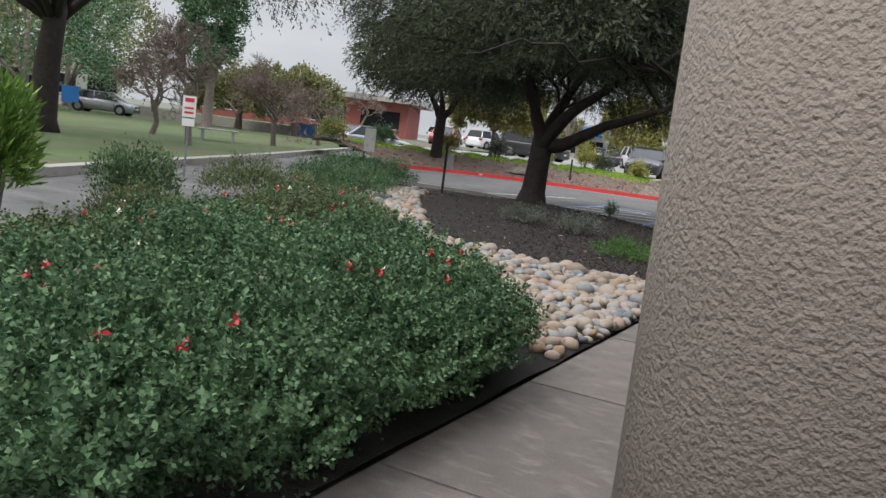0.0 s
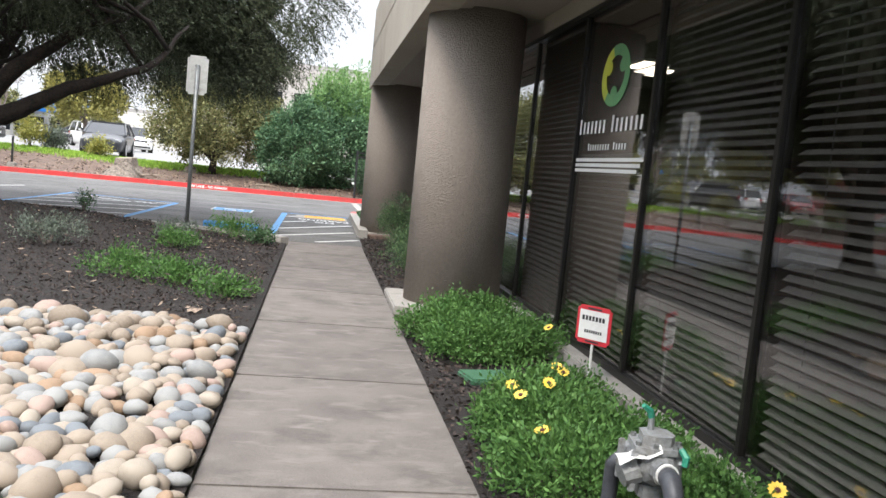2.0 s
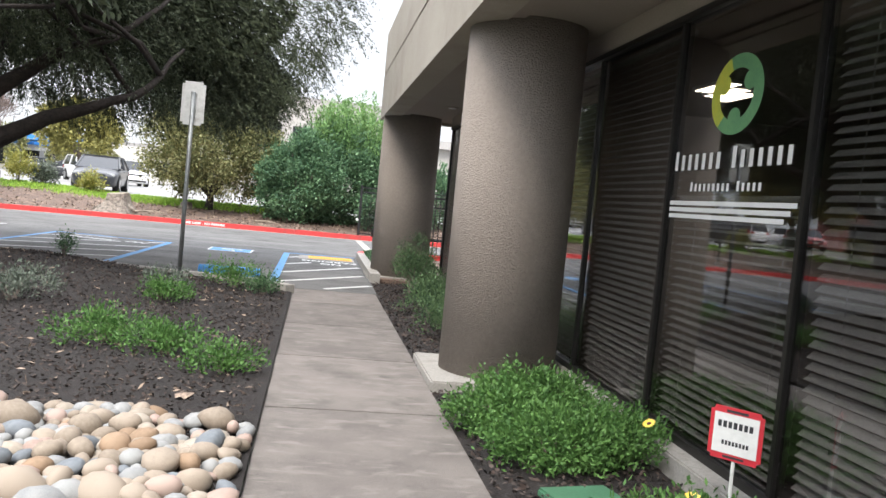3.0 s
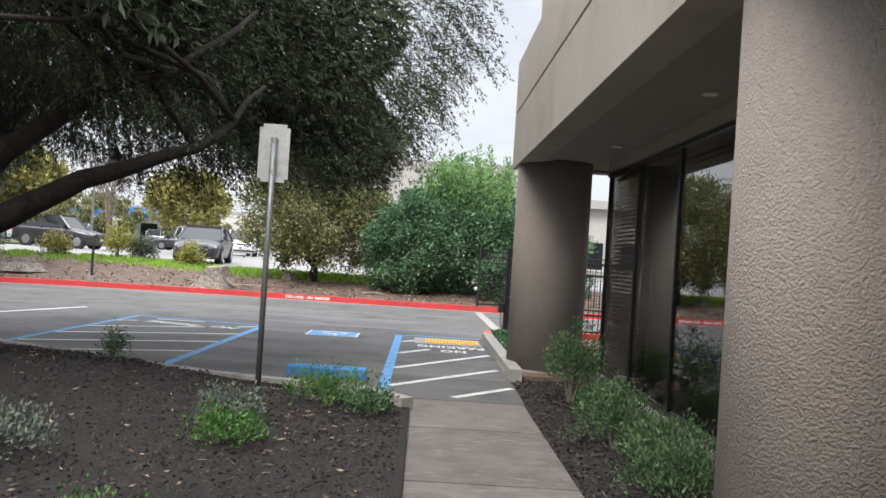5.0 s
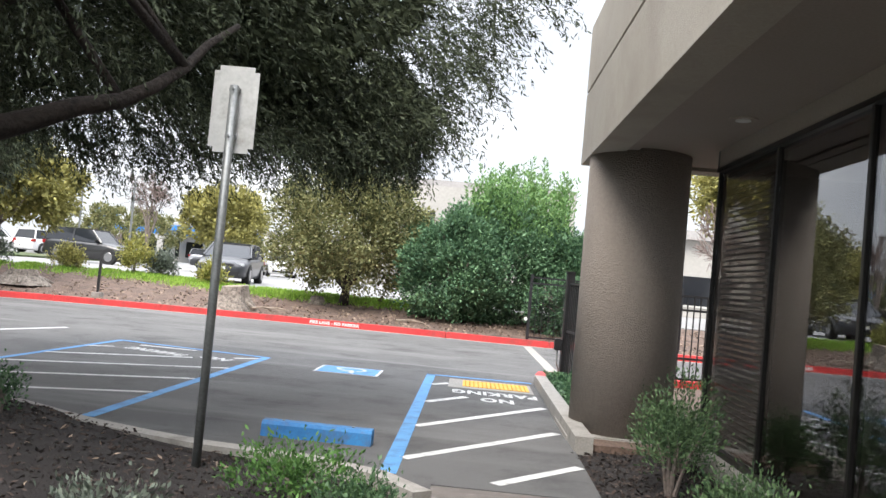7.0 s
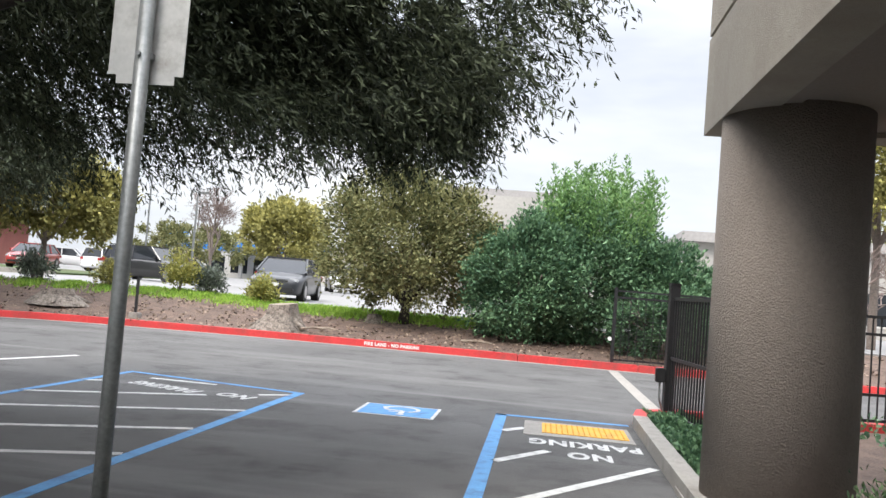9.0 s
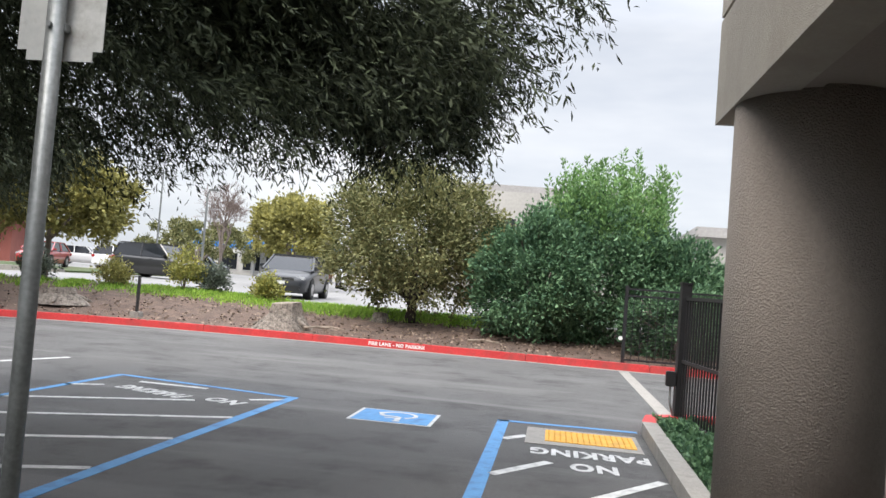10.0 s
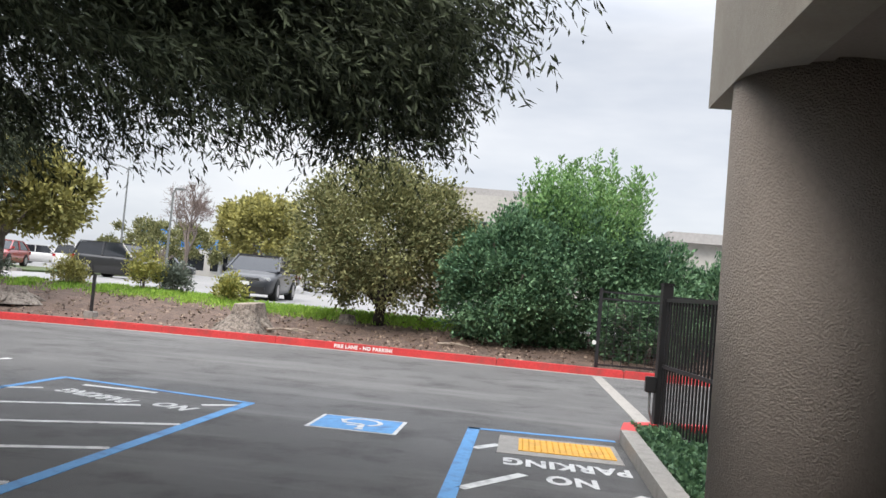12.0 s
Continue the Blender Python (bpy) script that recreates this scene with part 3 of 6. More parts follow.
part("slab", bm, M_CONCRETE, walk_base)
bm = boxm(0.525, 1.62, YN - 0.1, -0.35, -0.05, -0.002, bevel=0.008)
part("slab", bm, M_CONCRETE, walk_base)

tagged(part("pavement", boxm(-4.9, 22, -30, -9.01, -0.2, -0.004), M_CONCRETE), "grey concrete forecourt", "pavement", kind="structure")

# ---- the office building ----
COLS = [(1.07, -2.1, 0.48), (1.16, 7.4, 0.492), (1.13, 15.68, 0.525)]
XW, XO, YE, YS = 1.76, 0.59, 16.39, -2.82
SOFFIT = 2.92
wall_fascia = thing("wall_fascia", (0, 0, 0), "beige painted stucco spandrel with dark reveal lines", "wall", kind="structure")
for z0, z1 in ((2.90, 3.70), (3.735, 4.50)):
    for x0, x1, y0, y1 in ((XO, XO + 0.3, YS, YE), (XO + 0.3, 20, YE - 0.3, YE), (XO + 0.3, 20, YS, YS + 0.3)):
        part("panel", boxm(x0, x1, y0, y1, z0, z1), M_FASCIA, wall_fascia)
bm = bmesh.new()
sec = [(0.0, 4.50), (0.3, 4.50), (0.3, 4.98), (0.26, 4.98)]
rings = [[bm.verts.new(v) for v in ((20, YS + o, z), (XO + o, YS + o, z), (XO + o, YE - o, z), (20, YE - o, z))] for o, z in sec]
for a, b in zip(rings, rings[1:] + rings[:1]):
    for k in range(3):
        bm.faces.new((a[k], a[k + 1], b[k + 1], b[k]))
part("sloped_band", bm, M_FASCIA, wall_fascia)
bm = bmesh.new()
for inset, depth, z0, z1 in ((0.02, 0.26, 3.70, 3.735), (0.28, 0.04, 4.981, 5.02)):
    box(bm, XO + inset, XO + inset + depth, YS + inset, YE - inset, z0, z1)
    box(bm, XO + inset + depth, 20, YE - inset - depth, YE - inset, z0, z1)
    box(bm, XO + inset + depth, 20, YS + inset, YS + inset + depth, z0, z1)
part("reveal", bm, M_GROOVE, wall_fascia, "dark recessed reveal line")
bm = boxm(XO + 0.26, XO + 0.5, YS + 0.26, YE - 0.26, 5.02, 7.4)
box(bm, XO + 0.5, 20, YE - 0.5, YE - 0.26, 5.02, 7.4)
box(bm, XO + 0.5, 20, YS + 0.26, YS + 0.5, 5.02, 7.4)
tagged(part("wall_upper", bm, M_FASCIA), "beige painted stucco parapet wall", "wall", kind="structure")
tagged(part("roof", boxm(XO + 0.5, 20, YS + 0.5, YE - 0.5, 6.9, 7.1), M_ROOF), "flat grey roof", "roof", kind="structure")
bm = boxm(XO + 0.3, XW + 0.3, YS + 0.3, YE - 0.3, SOFFIT + 0.02, SOFFIT + 0.16)
box(bm, XW + 0.3, 20, 14.96, YE - 0.3, SOFFIT + 0.02, SOFFIT + 0.16)
box(bm, XW + 0.3, 20, YS + 0.3, YN, SOFFIT + 0.02, SOFFIT + 0.16)
box(bm, XO + 0.3, XO + 0.42, YS + 0.3, YE - 0.3, SOFFIT - 0.005, SOFFIT + 0.02)
tagged(part("ceiling_soffit", bm, M_SOFFIT), "taupe painted soffit under the overhang", "soffit", kind="structure")
for cx, cy, R in COLS:
    col = thing("column", (cx, cy, 0), "round taupe stucco column on a concrete plinth", "column", "columns along the walk")
    part("shaft", lathe(bmesh.new(), [(R, 0.05), (R, SOFFIT + 0.03)], 64), M_STUCCO, col, smooth=False)
    for f in col.children[0].data.polygons:
        f.use_smooth = abs(f.normal.z) < 0.5
    part("plinth", boxm(0.522 - cx, 0.58, -0.6, 0.6, -0.12, 0.055, bevel=0.012), M_KERB, col, "pale concrete plinth")
# window wall
tagged(part("wall_base", boxm(1.63, XW + 0.1, YN, 14.96, -0.15, 0.13, bevel=0.01), M_KERB), "low concrete sill wall under the windows", "sill", kind="structure")
tagged(part("wall_head", boxm(XW - 0.005, XW + 0.15, YN, 14.96, 2.76, SOFFIT + 0.02), M_SOFFIT), "taupe strip above the windows", "wall", kind="structure")
ys = [14.96 - BAY * k for k in range(12)]
wall_win = thing("window_1", (XW, 0, 0), "dark tinted office glazing in bronze frames", "window", kind="structure")
for y in ys:
    part("mullion", boxm(0.0, 0.07, y - 0.022, y + 0.022, 0.13, 2.76, bevel=0.004), M_FRAME, wall_win)
part("sill_rail", boxm(-0.005, 0.075, YN, 14.96, 0.13, 0.18), M_FRAME, wall_win)
part("head_rail", boxm(-0.025, 0.085, YN, 14.96, 2.72, 2.76), M_FRAME, wall_win)
for y0, y1 in zip(ys[1:], ys):
    pane = part("pane", boxm(0.02, 0.028, y0 + 0.028, y1 - 0.028, 0.18, 2.72), M_GLASS, wall_win)
    pane.visible_shadow = False
bm = boxm(XW, 20, 14.93, 15.06, -0.1, 0.14)
box(bm, XW + 0.6, 20, 14.93, 15.06, 0.14, SOFFIT + 0.02)
tagged(part("wall_end", bm, M_STUCCO), "taupe stucco end wall", "wall", kind="structure")
end_win = thing("window_2", (XW, 14.99, 0), "tinted corner glazing return", "window", kind="structure")
part("mullion", boxm(0.52, 0.6, -0.05, 0.05, 0.13, 2.76), M_FRAME, end_win)
part("pane", boxm(0.09, 0.52, -0.004, 0.004, 0.13, 2.76), M_GLASS, end_win)
part("head", boxm(0.0, 0.6, -0.04, 0.04, 2.76, SOFFIT + 0.02), M_FRAME, end_win)
# rooms behind the glass
tagged(part("floor", boxm(XW + 0.1, 8, YN, 14.92, -0.1, 0.08), M_CARPET), "dark grey office carpet", "floor", kind="structure")
tagged(part("ceiling", boxm(XW + 0.16, 8, YN, 14.92, 2.74, 2.86), M_ROOM), "office ceiling", "ceiling", kind="structure")
tagged(part("wall_back", boxm(6.6, 6.75, YN, 14.92, 0.08, 2.74), M_ROOM), "beige office back wall", "wall", kind="structure")
bm = boxm(XW, 20, YN - 0.1, YN - 0.005, -0.1, 0.14)
box(bm, XW + 0.08, 20, YN - 0.1, YN - 0.005, 0.14, SOFFIT + 0.02)
tagged(part("wall_near", bm, M_STUCCO), "taupe stucco end wall", "wall", kind="structure")
for y in (9.9, 2.4):
    tagged(part("wall_partition", boxm(XW + 0.3, 6.6, y, y + 0.1, 0.08, 2.74), M_ROOM), "beige office partition", "wall", kind="structure")

# ---- road markings ----
PAINT_Z = 0.004


def stripe(a, b, width, material, parent, name="stripe", z=PAINT_Z, label=""):
    return part(name, band(bmesh.new(), [a, b], width, 0.001, z), material, parent, label)


def road_text(body, x, y, size, rz, parent, material, name, stretch=1.0, z=PAINT_Z):
    cu = bpy.data.curves.new(name, "FONT")
    cu.body, cu.size, cu.align_x, cu.align_y, cu.extrude, cu.offset, cu.resolution_u = body, size, "CENTER", "CENTER", 0.0015, 0.012 * size / 0.3, 3
    cu.space_character = 1.1
    ob = new(name, cu)
    deps = bpy.context.evaluated_depsgraph_get()
    me = bpy.data.meshes.new_from_object(ob.evaluated_get(deps))
    bpy.data.objects.remove(ob)
    me.name = name
    for v in me.vertices:
        v.co.x *= stretch
    ob = mesh_ob(name, me, material, parent, body + " lettering")
    ob.location, ob.rotation_euler = (x, y, z), (0, 0, radians(rz))
    return ob


aisle = thing("parking_marking", (0, 0, 0), "blue-bordered access aisle with white hatching and worn lettering", "road marking")
stripe((-1.02, 13.0), (-1.02, 19.6), 0.13, M_BLUE_PAINT, aisle, "border")
stripe((-1.08, 19.55), (0.5, 19.63), 0.1, M_BLUE_PAINT, aisle, "border")
for a, b in (((-0.95, 18.4), (-0.72, 18.72)), ((-0.95, 16.72), (-0.48, 17.45)), ((-0.95, 15.05), (0.48, 17.1)), ((-0.95, 13.55), (0.46, 15.4)), ((-0.23, 12.98), (0.5, 13.85))):
    stripe(a, b, 0.1, M_WHITE_PAINT, aisle)
road_text("PARKING", -0.1, 17.95, 0.42, 180, aisle, M_WHITE_PAINT, "lettering", 0.6)
road_text("NO", -0.08, 17.36, 0.42, 180, aisle, M_WHITE_PAINT, "lettering", 0.62)
aisle = thing("parking_marking", (0, 0, 0), "blue-bordered striped parking aisle with upside-down lettering", "road marking")
stripe((-3.58, 19.7), (-3.72, 13.95), 0.12, M_BLUE_PAINT, aisle, "border")
stripe((-3.55, 19.68), (-6.12, 20.2), 0.09, M_BLUE_PAINT, aisle, "border")
stripe((-6.09, 20.2), (-6.28, 15.0), 0.09, M_BLUE_PAINT, aisle, "border")
for a, b in (((-6.15, 19.0), (-5.8, 19.25)), ((-6.2, 17.85), (-4.45, 18.8)), ((-6.2, 16.75), (-3.68, 18.0)), ((-6.2, 15.6), (-3.72, 16.75)), ((-5.4, 14.85), (-3.75, 15.5)), ((-3.95, 19.2), (-3.62, 19.45)), ((-5.6, 19.75), (-4.7, 19.72))):
    stripe(a, b, 0.09, M_WHITE_PAINT, aisle)
road_text("PARKING", -5.1, 19.11, 0.36, 160, aisle, M_WHITE_PAINT, "lettering", 0.63)
road_text("NO", -4.14, 18.94, 0.36, 160, aisle, M_WHITE_PAINT, "lettering", 0.80)
stall = thing("parking_marking", (0, 0, 0), "white parking stall line on the asphalt", "road marking")
stripe((-7.6, 21.4), (-9.4, 15.9), 0.1, M_WHITE_PAINT, stall)
track = thing("gate_track", (0, 0, 0), "pale concrete gate track strip set across the lane", "gate track")
part("strip", band(bmesh.new(), [(1.05, 20.7), (0.97, 27.6)], 0.2, -0.02, 0.006), M_KERB, track)

isa = thing("parking_symbol", (-2.2, 19.05, 0), "white wheelchair symbol on a blue square of road paint", "road marking")
part("border", boxm(-0.46, 0.46, -0.42, 0.42, 0.0005, 0.003), M_WHITE_PAINT, isa)
part("square", boxm(-0.42, 0.42, -0.385, 0.385, 0.001, 0.005), M_BLUE_PAINT, isa)
bm = bmesh.new()
arc = [(0.02 + 0.2 * math.cos(a), 0.1 + 0.2 * math.sin(a)) for a in np.linspace(radians(-60), radians(175), 16)]
band(bm, arc, 0.05, 0.002, 0.007)
band(bm, [(0.06, -0.22), (0.05, -0.02)], 0.06, 0.002, 0.0075)
band(bm, [(0.05, -0.02), (-0.14, -0.0)], 0.05, 0.002, 0.008)
band(bm, [(-0.14, 0.0), (-0.2, 0.2)], 0.05, 0.002, 0.0072)
band(bm, [(0.06, -0.1), (-0.1, -0.11)], 0.04, 0.002, 0.0068)
prism(bm, [(0.06 + 0.045 * math.cos(a), -0.28 + 0.045 * math.sin(a)) for a in np.linspace(0, 2 * math.pi, 12, endpoint=False)], 0.002, 0.0074)
part("wheelchair_figure", bm, M_WHITE_PAINT, isa, "white painted symbol")

pad = thing("tactile_paving", (-0.15, 18.76, 0), "yellow tactile warning mat set in pale concrete", "tactile paving")
part("surround", boxm(-0.58, 0.6, -0.47, 0.52, -0.02, 0.006), M_KERB, pad, "pale concrete surround")
part("mat", boxm(-0.38, 0.55, -0.28, 0.4, 0.0, 0.012), M_YELLOW, pad)
dome = bmesh.new()
for i in range(15):
    for j in range(11):
        lathe(dome, [(0.012, 0.011), (0.008, 0.017)], 6, (-0.34 + 0.06 * i, -0.24 + 0.06 * j))
tagged(part("domes", dome, M_YELLOW, pad), kind="stuff")

stop = thing("wheel_stop", (-1.72, 13.95, 0), "blue-painted concrete wheel stop, chipped", "wheel stop", rz=-1)
bm = bmesh.new()
pro = [(-0.09, 0.0), (-0.075, 0.1), (-0.05, 0.13), (0.05, 0.13), (0.075, 0.1), (0.09, 0.0)]
a = [bm.verts.new((-0.47, y, z)) for y, z in pro]
b = [bm.verts.new((0.47, y, z)) for y, z in pro]
bm.faces.new(a[::-1])
bm.faces.new(b)
for k in range(6):
    bm.faces.new((a[k], a[(k + 1) % 6], b[(k + 1) % 6], b[k]))
part("block", bm, M_BLUE_STOP, stop)
for x in (-0.3, 0.3):
    part("pin", lathe(bmesh.new(), [(0.014, 0.12), (0.014, 0.137)], 10, (x, 0)), M_STEEL, stop, "rusty steel pin")


# ---- trees ----
def strands(rng, roots, dirs, count, reach, length, width, sag=0.9):
    """Hanging leafy twigs: count leaves along each, sagging towards the ground."""
    n = len(roots)
    t = rng.uniform(0.05, 1.0, (n, count))
    ln = (reach * rng.uniform(0.5, 1.2, n))[:, None, None]
    d = unit(dirs)[:, None, :]
    down = np.array([0, 0, -1.0])
    pos = roots[:, None, :] + d * ln * t[..., None] + down * (sag * ln * (t ** 2)[..., None])
    tan = d + down * (2 * sag * t[..., None])
    pos = pos + rng.normal(0, 0.012, pos.shape)
    return leaves(rng, pos.reshape(-1, 3), unit(tan.reshape(-1, 3)), length, width, 0.6)


def limb(bm, rng, start, pts, r0, r1, sides=9, wobble=0.06):
    path = [np.array(start)] + [np.array(p) for p in pts]
    path = [np.array(v) for v in smooth3(path)]
    n = len(path)
    for i in range(1, n):
        path[i] = path[i] + rng.normal(0, wobble * 0.4, 3)
    tube(bm, path, [r0 + (r1 - r0) * (i / (n - 1)) ** 0.8 for i in range(n)], sides)
    return path


def smooth3(p):
    p = [2 * p[0] - p[1]] + list(p) + [2 * p[-1] - p[-2]]
    out = []
    for i in range(1, len(p) - 2):
        for t in (0, 0.33, 0.66):
            out.append(0.5 * ((2 * p[i]) + (p[i + 1] - p[i - 1]) * t + (2 * p[i - 1] - 5 * p[i] + 4 * p[i + 1] - p[i + 2]) * t * t + (3 * p[i] - p[i - 1] - 3 * p[i + 1] + p[i + 2]) * t ** 3))
    return out + [p[-2]]


def willow_tree(name, loc, label, radii, crown_z, strand_n, per, reach, length, width, limbs, trunk_r, fork, seed, sub=26, shift=(0, 0, 0), clear=None, inner=0):
    """A spreading evergreen with dark forked limbs and hanging narrow leaves."""
    rng = np.random.default_rng(seed)
    ob = thing(name, loc, label, "tree")
    bm = bmesh.new()
    tube(bm, [(0, 0, -0.15), (0, 0, 0.02), (0.02, 0.0, 0.25), (0.04, 0.02, fork * 0.6), (0.07, 0.02, fork + 0.1)], [trunk_r * 1.75, trunk_r * 1.35, trunk_r * 1.05, trunk_r * 0.95, trunk_r * 0.9], 14)
    part("trunk", bm, M_BARK, ob, "dark rough-barked trunk", smooth=True)
    paths = []
    for pts in limbs:
        bm = bmesh.new()
        paths.append(limb(bm, rng, (0.05, 0.02, fork - 0.1), pts, trunk_r * 0.74, trunk_r * 0.1, 10))
        part("limb", bm, M_BARK, ob, smooth=True)
    c = np.array([0, 0, crown_z])
    bm = bmesh.new()
    for path in paths:
        for _ in range(sub // len(paths) + 4):
            s = path[rng.integers(len(path) // 3, len(path))]
            e, _d = lumpy(rng, 3, radii, shell=0.8)
            e = e[0] + c
            if e[2] < fork + 0.8 or (e[0] > 1.8 and e[1] < 2.0):
                continue
            m1 = s * 0.7 + e * 0.3 + np.array([0, 0, 0.25]) + rng.normal(0, 0.3, 3)
            m2 = s * 0.3 + e * 0.7 + np.array([0, 0, 0.35]) + rng.normal(0, 0.35, 3)
            limb(bm, rng, s, [m1, m2, e], trunk_r * 0.17, 0.01, 5, 0.3)
    part("branch_work", bm, M_BARK, ob, smooth=True)
    p, d = lumpy(rng, strand_n, radii, lumps=26, rough=0.22, shell=0.3, floor=-0.9)
    low = p[:, 2] < 0.6
    p[low, :2] *= (1 - 0.08 * np.clip((0.6 - p[low, 2]) / 1.6, 0, 1))[:, None]
    low = p[:, 2] < 0
    p[low, 2] = np.maximum(p[low, 2] * 0.75, -1.4 + 0.25 * np.sin(p[low, 0] * 1.7) * np.sin(p[low, 1] * 1.9 + 1) + 0.7 * np.exp(-(p[low, 0] ** 2 + (p[low, 1] + 2) ** 2) / 6.0))
    p = p + c + np.array(shift)
    if clear is not None:
        keep = ~((p[:, 1] < clear[1]) & (p[:, 0] > clear[0] + 0.35 * (p[:, 1] - clear[1])))
        thin = (p[:, 0] > 2.4) | ((p[:, 1] > 2.6) & (rng.uniform(0, 1, len(p)) < 0.5)) | (p[:, 2] > crown_z + 0.6) | (rng.uniform(0, 1, len(p)) < 0.72)
        keep &= thin
        p, d = p[keep], d[keep]
    mesh_ob("crown", quads_mesh("crown", strands(rng, p, d * np.array([1, 1, 0.3]) + np.array([0, 0, 0.15]), per, reach, length, width)), M_LEAF_WILLOW, ob, "drooping narrow grey-green leaves")
    if inner:
        q, e = lumpy(rng, inner, np.array(radii) * 0.82, lumps=20, rough=0.3, shell=0.45, floor=-0.4)
        q[:, 2] = np.maximum(q[:, 2], -0.75 + 0.3 * rng.uniform(0, 1, len(q)))
        q = q + c + np.array(shift)
        if clear is not None:
            keep = ~((q[:, 1] < clear[1] + 0.5) & (q[:, 0] > clear[0] - 0.5))
            q, e = q[keep], e[keep]
        keep = (q[:, 0] > 1.6) | ((q[:, 1] > 2.4) & (rng.uniform(0, 1, len(q)) < 0.35)) | (rng.uniform(0, 1, len(q)) < 0.22)
        q, e = q[keep], e[keep]
        mesh_ob("inner_foliage", quads_mesh("inner_foliage", leaves(rng, q, e - np.array([0, 0, 0.6]), 0.2, 0.06, 0.7)), M_LEAF_WILLOW, ob, "dense shaded inner foliage")
    return ob


main_tree = willow_tree("tree", (*TREE, 0.33), "spreading evergreen tree with dark forked trunk and drooping narrow leaves", (5.3, 5.0, 2.9), 3.75, 24000, 25, 0.5, 0.072, 0.0165,
            [[(0.7, 0.0, 1.32), (1.3, 0.1, 1.72), (1.9, 0.3, 1.95), (2.4, 0.7, 2.3), (2.7, 1.5, 3.0)],
             [(0.35, -0.1, 1.55), (0.9, -0.15, 2.1), (1.5, 0.0, 2.55), (2.0, 0.4, 2.9), (2.6, 1.5, 3.8)],
             [(-0.15, 0.1, 1.7), (-0.5, 0.3, 2.5), (-1.2, 0.4, 3.4), (-2.2, 0.2, 4.4)],
             [(0.1, 0.3, 1.7), (0.3, 1.0, 2.6), (0.8, 2.0, 3.6), (1.2, 3.0, 4.4)],
             [(0.0, -0.3, 1.8), (-0.4, -1.0, 2.8), (-0.9, -1.9, 3.7)]],
            0.235, 1.2, 11, sub=8, shift=(0.15, 1.7, 0), clear=(2.6, 2.2), inner=75000)
# a low bough that hangs over the parking bay
rng = np.random.default_rng(77)
bm = bmesh.new()
limb(bm, rng, (1.2, 3.0, 4.4), [(2.2, 4.1, 4.2), (3.0, 4.8, 3.6), (3.6, 5.2, 2.9)], 0.06, 0.012, 7, 0.1)
part("limb", bm, M_BARK, main_tree, smooth=True)
for centre, radii, n in (((3.4, 5.1, 3.0), (0.56, 0.75, 0.75), 2000), ((3.95, 4.3, 3.05), (0.4, 0.5, 0.4), 70), ((2.3, 4.6, 3.0), (0.8, 0.8, 0.5), 900)):
    p, d = lumpy(rng, n, radii, lumps=12, rough=0.3, shell=0.2, floor=-0.95)
    mesh_ob("bough", quads_mesh("bough", strands(rng, p + np.array(centre), d * np.array([1, 1, 0.3]) + np.array([0, 0, 0.1]), 25, 0.36, 0.072, 0.0165)), M_LEAF_WILLOW, main_tree, "low hanging bough of narrow leaves")
willow_tree("tree", (-16.4, 28.0, 0.25), "leaning evergreen tree on the bank with a dense dark crown", (3.8, 3.8, 2.1), 4.3, 3000, 14, 0.8, 0.22, 0.05,
            [[(0.6, 0.1, 2.6), (1.2, 0.2, 3.6), (2.2, 0.2, 4.6)], [(-0.4, 0.1, 2.6), (-1.2, 0.2, 3.6), (-2.4, 0.0, 4.6)], [(0.2, -0.4, 2.8), (0.4, -1.2, 4.0)]], 0.25, 2.0, 12)


def leafy_tree(name, loc, label, radii, crown_z, n, length, width, material, trunk_r, seed, bark=M_BARK_GREY, lumps=14, rough=0.3, up=0.2, floor=-0.7, forks=4, shell=0.5, clump=55, loose=0.105):
    rng = np.random.default_rng(seed)
    ob = thing(name, loc, label, "tree")
    bm = bmesh.new()
    fork = max(0.4, crown_z - radii[2] * 0.85)
    tube(bm, [(0, 0, -0.2), (0, 0, 0.1), (0.03, 0, fork), (0.0, 0.05, crown_z)], [trunk_r * 1.4, trunk_r, trunk_r * 0.8, trunk_r * 0.3], 9)
    for i in range(forks):
        e, _d = lumpy(rng, 1 + 4, radii, shell=0.8, floor=0.0)
        e = e[i % len(e)] + np.array([0, 0, crown_z])
        limb(bm, rng, (0.02, 0, fork * 0.95), [(e * 0.5 + np.array([0, 0, fork * 0.55])), e * 0.92], trunk_r * 0.5, 0.02, 6, 0.1)
    part("trunk", bm, bark, ob, "bare forked trunk", smooth=True)
    p, d = lumpy(rng, n, radii, lumps=lumps, rough=rough, shell=shell, floor=floor)
    # leaves gather into clumps so that gaps stay between them
    k = max(40, n // clump)
    seeds = p[rng.integers(0, len(p), k)]
    pick = rng.integers(0, k, len(p))
    pull = rng.uniform(0.25, 0.7, len(p))[:, None]
    p = seeds[pick] + rng.normal(0, 1, p.shape) * (min(radii) * loose * (0.5 + pull))
    d = unit(p / np.array(radii))
    mesh_ob("crown", quads_mesh("crown", leaves(rng, p + np.array([0, 0, crown_z]), d + np.array([0, 0, up]), length, width, 0.7)), material, ob)
    return ob


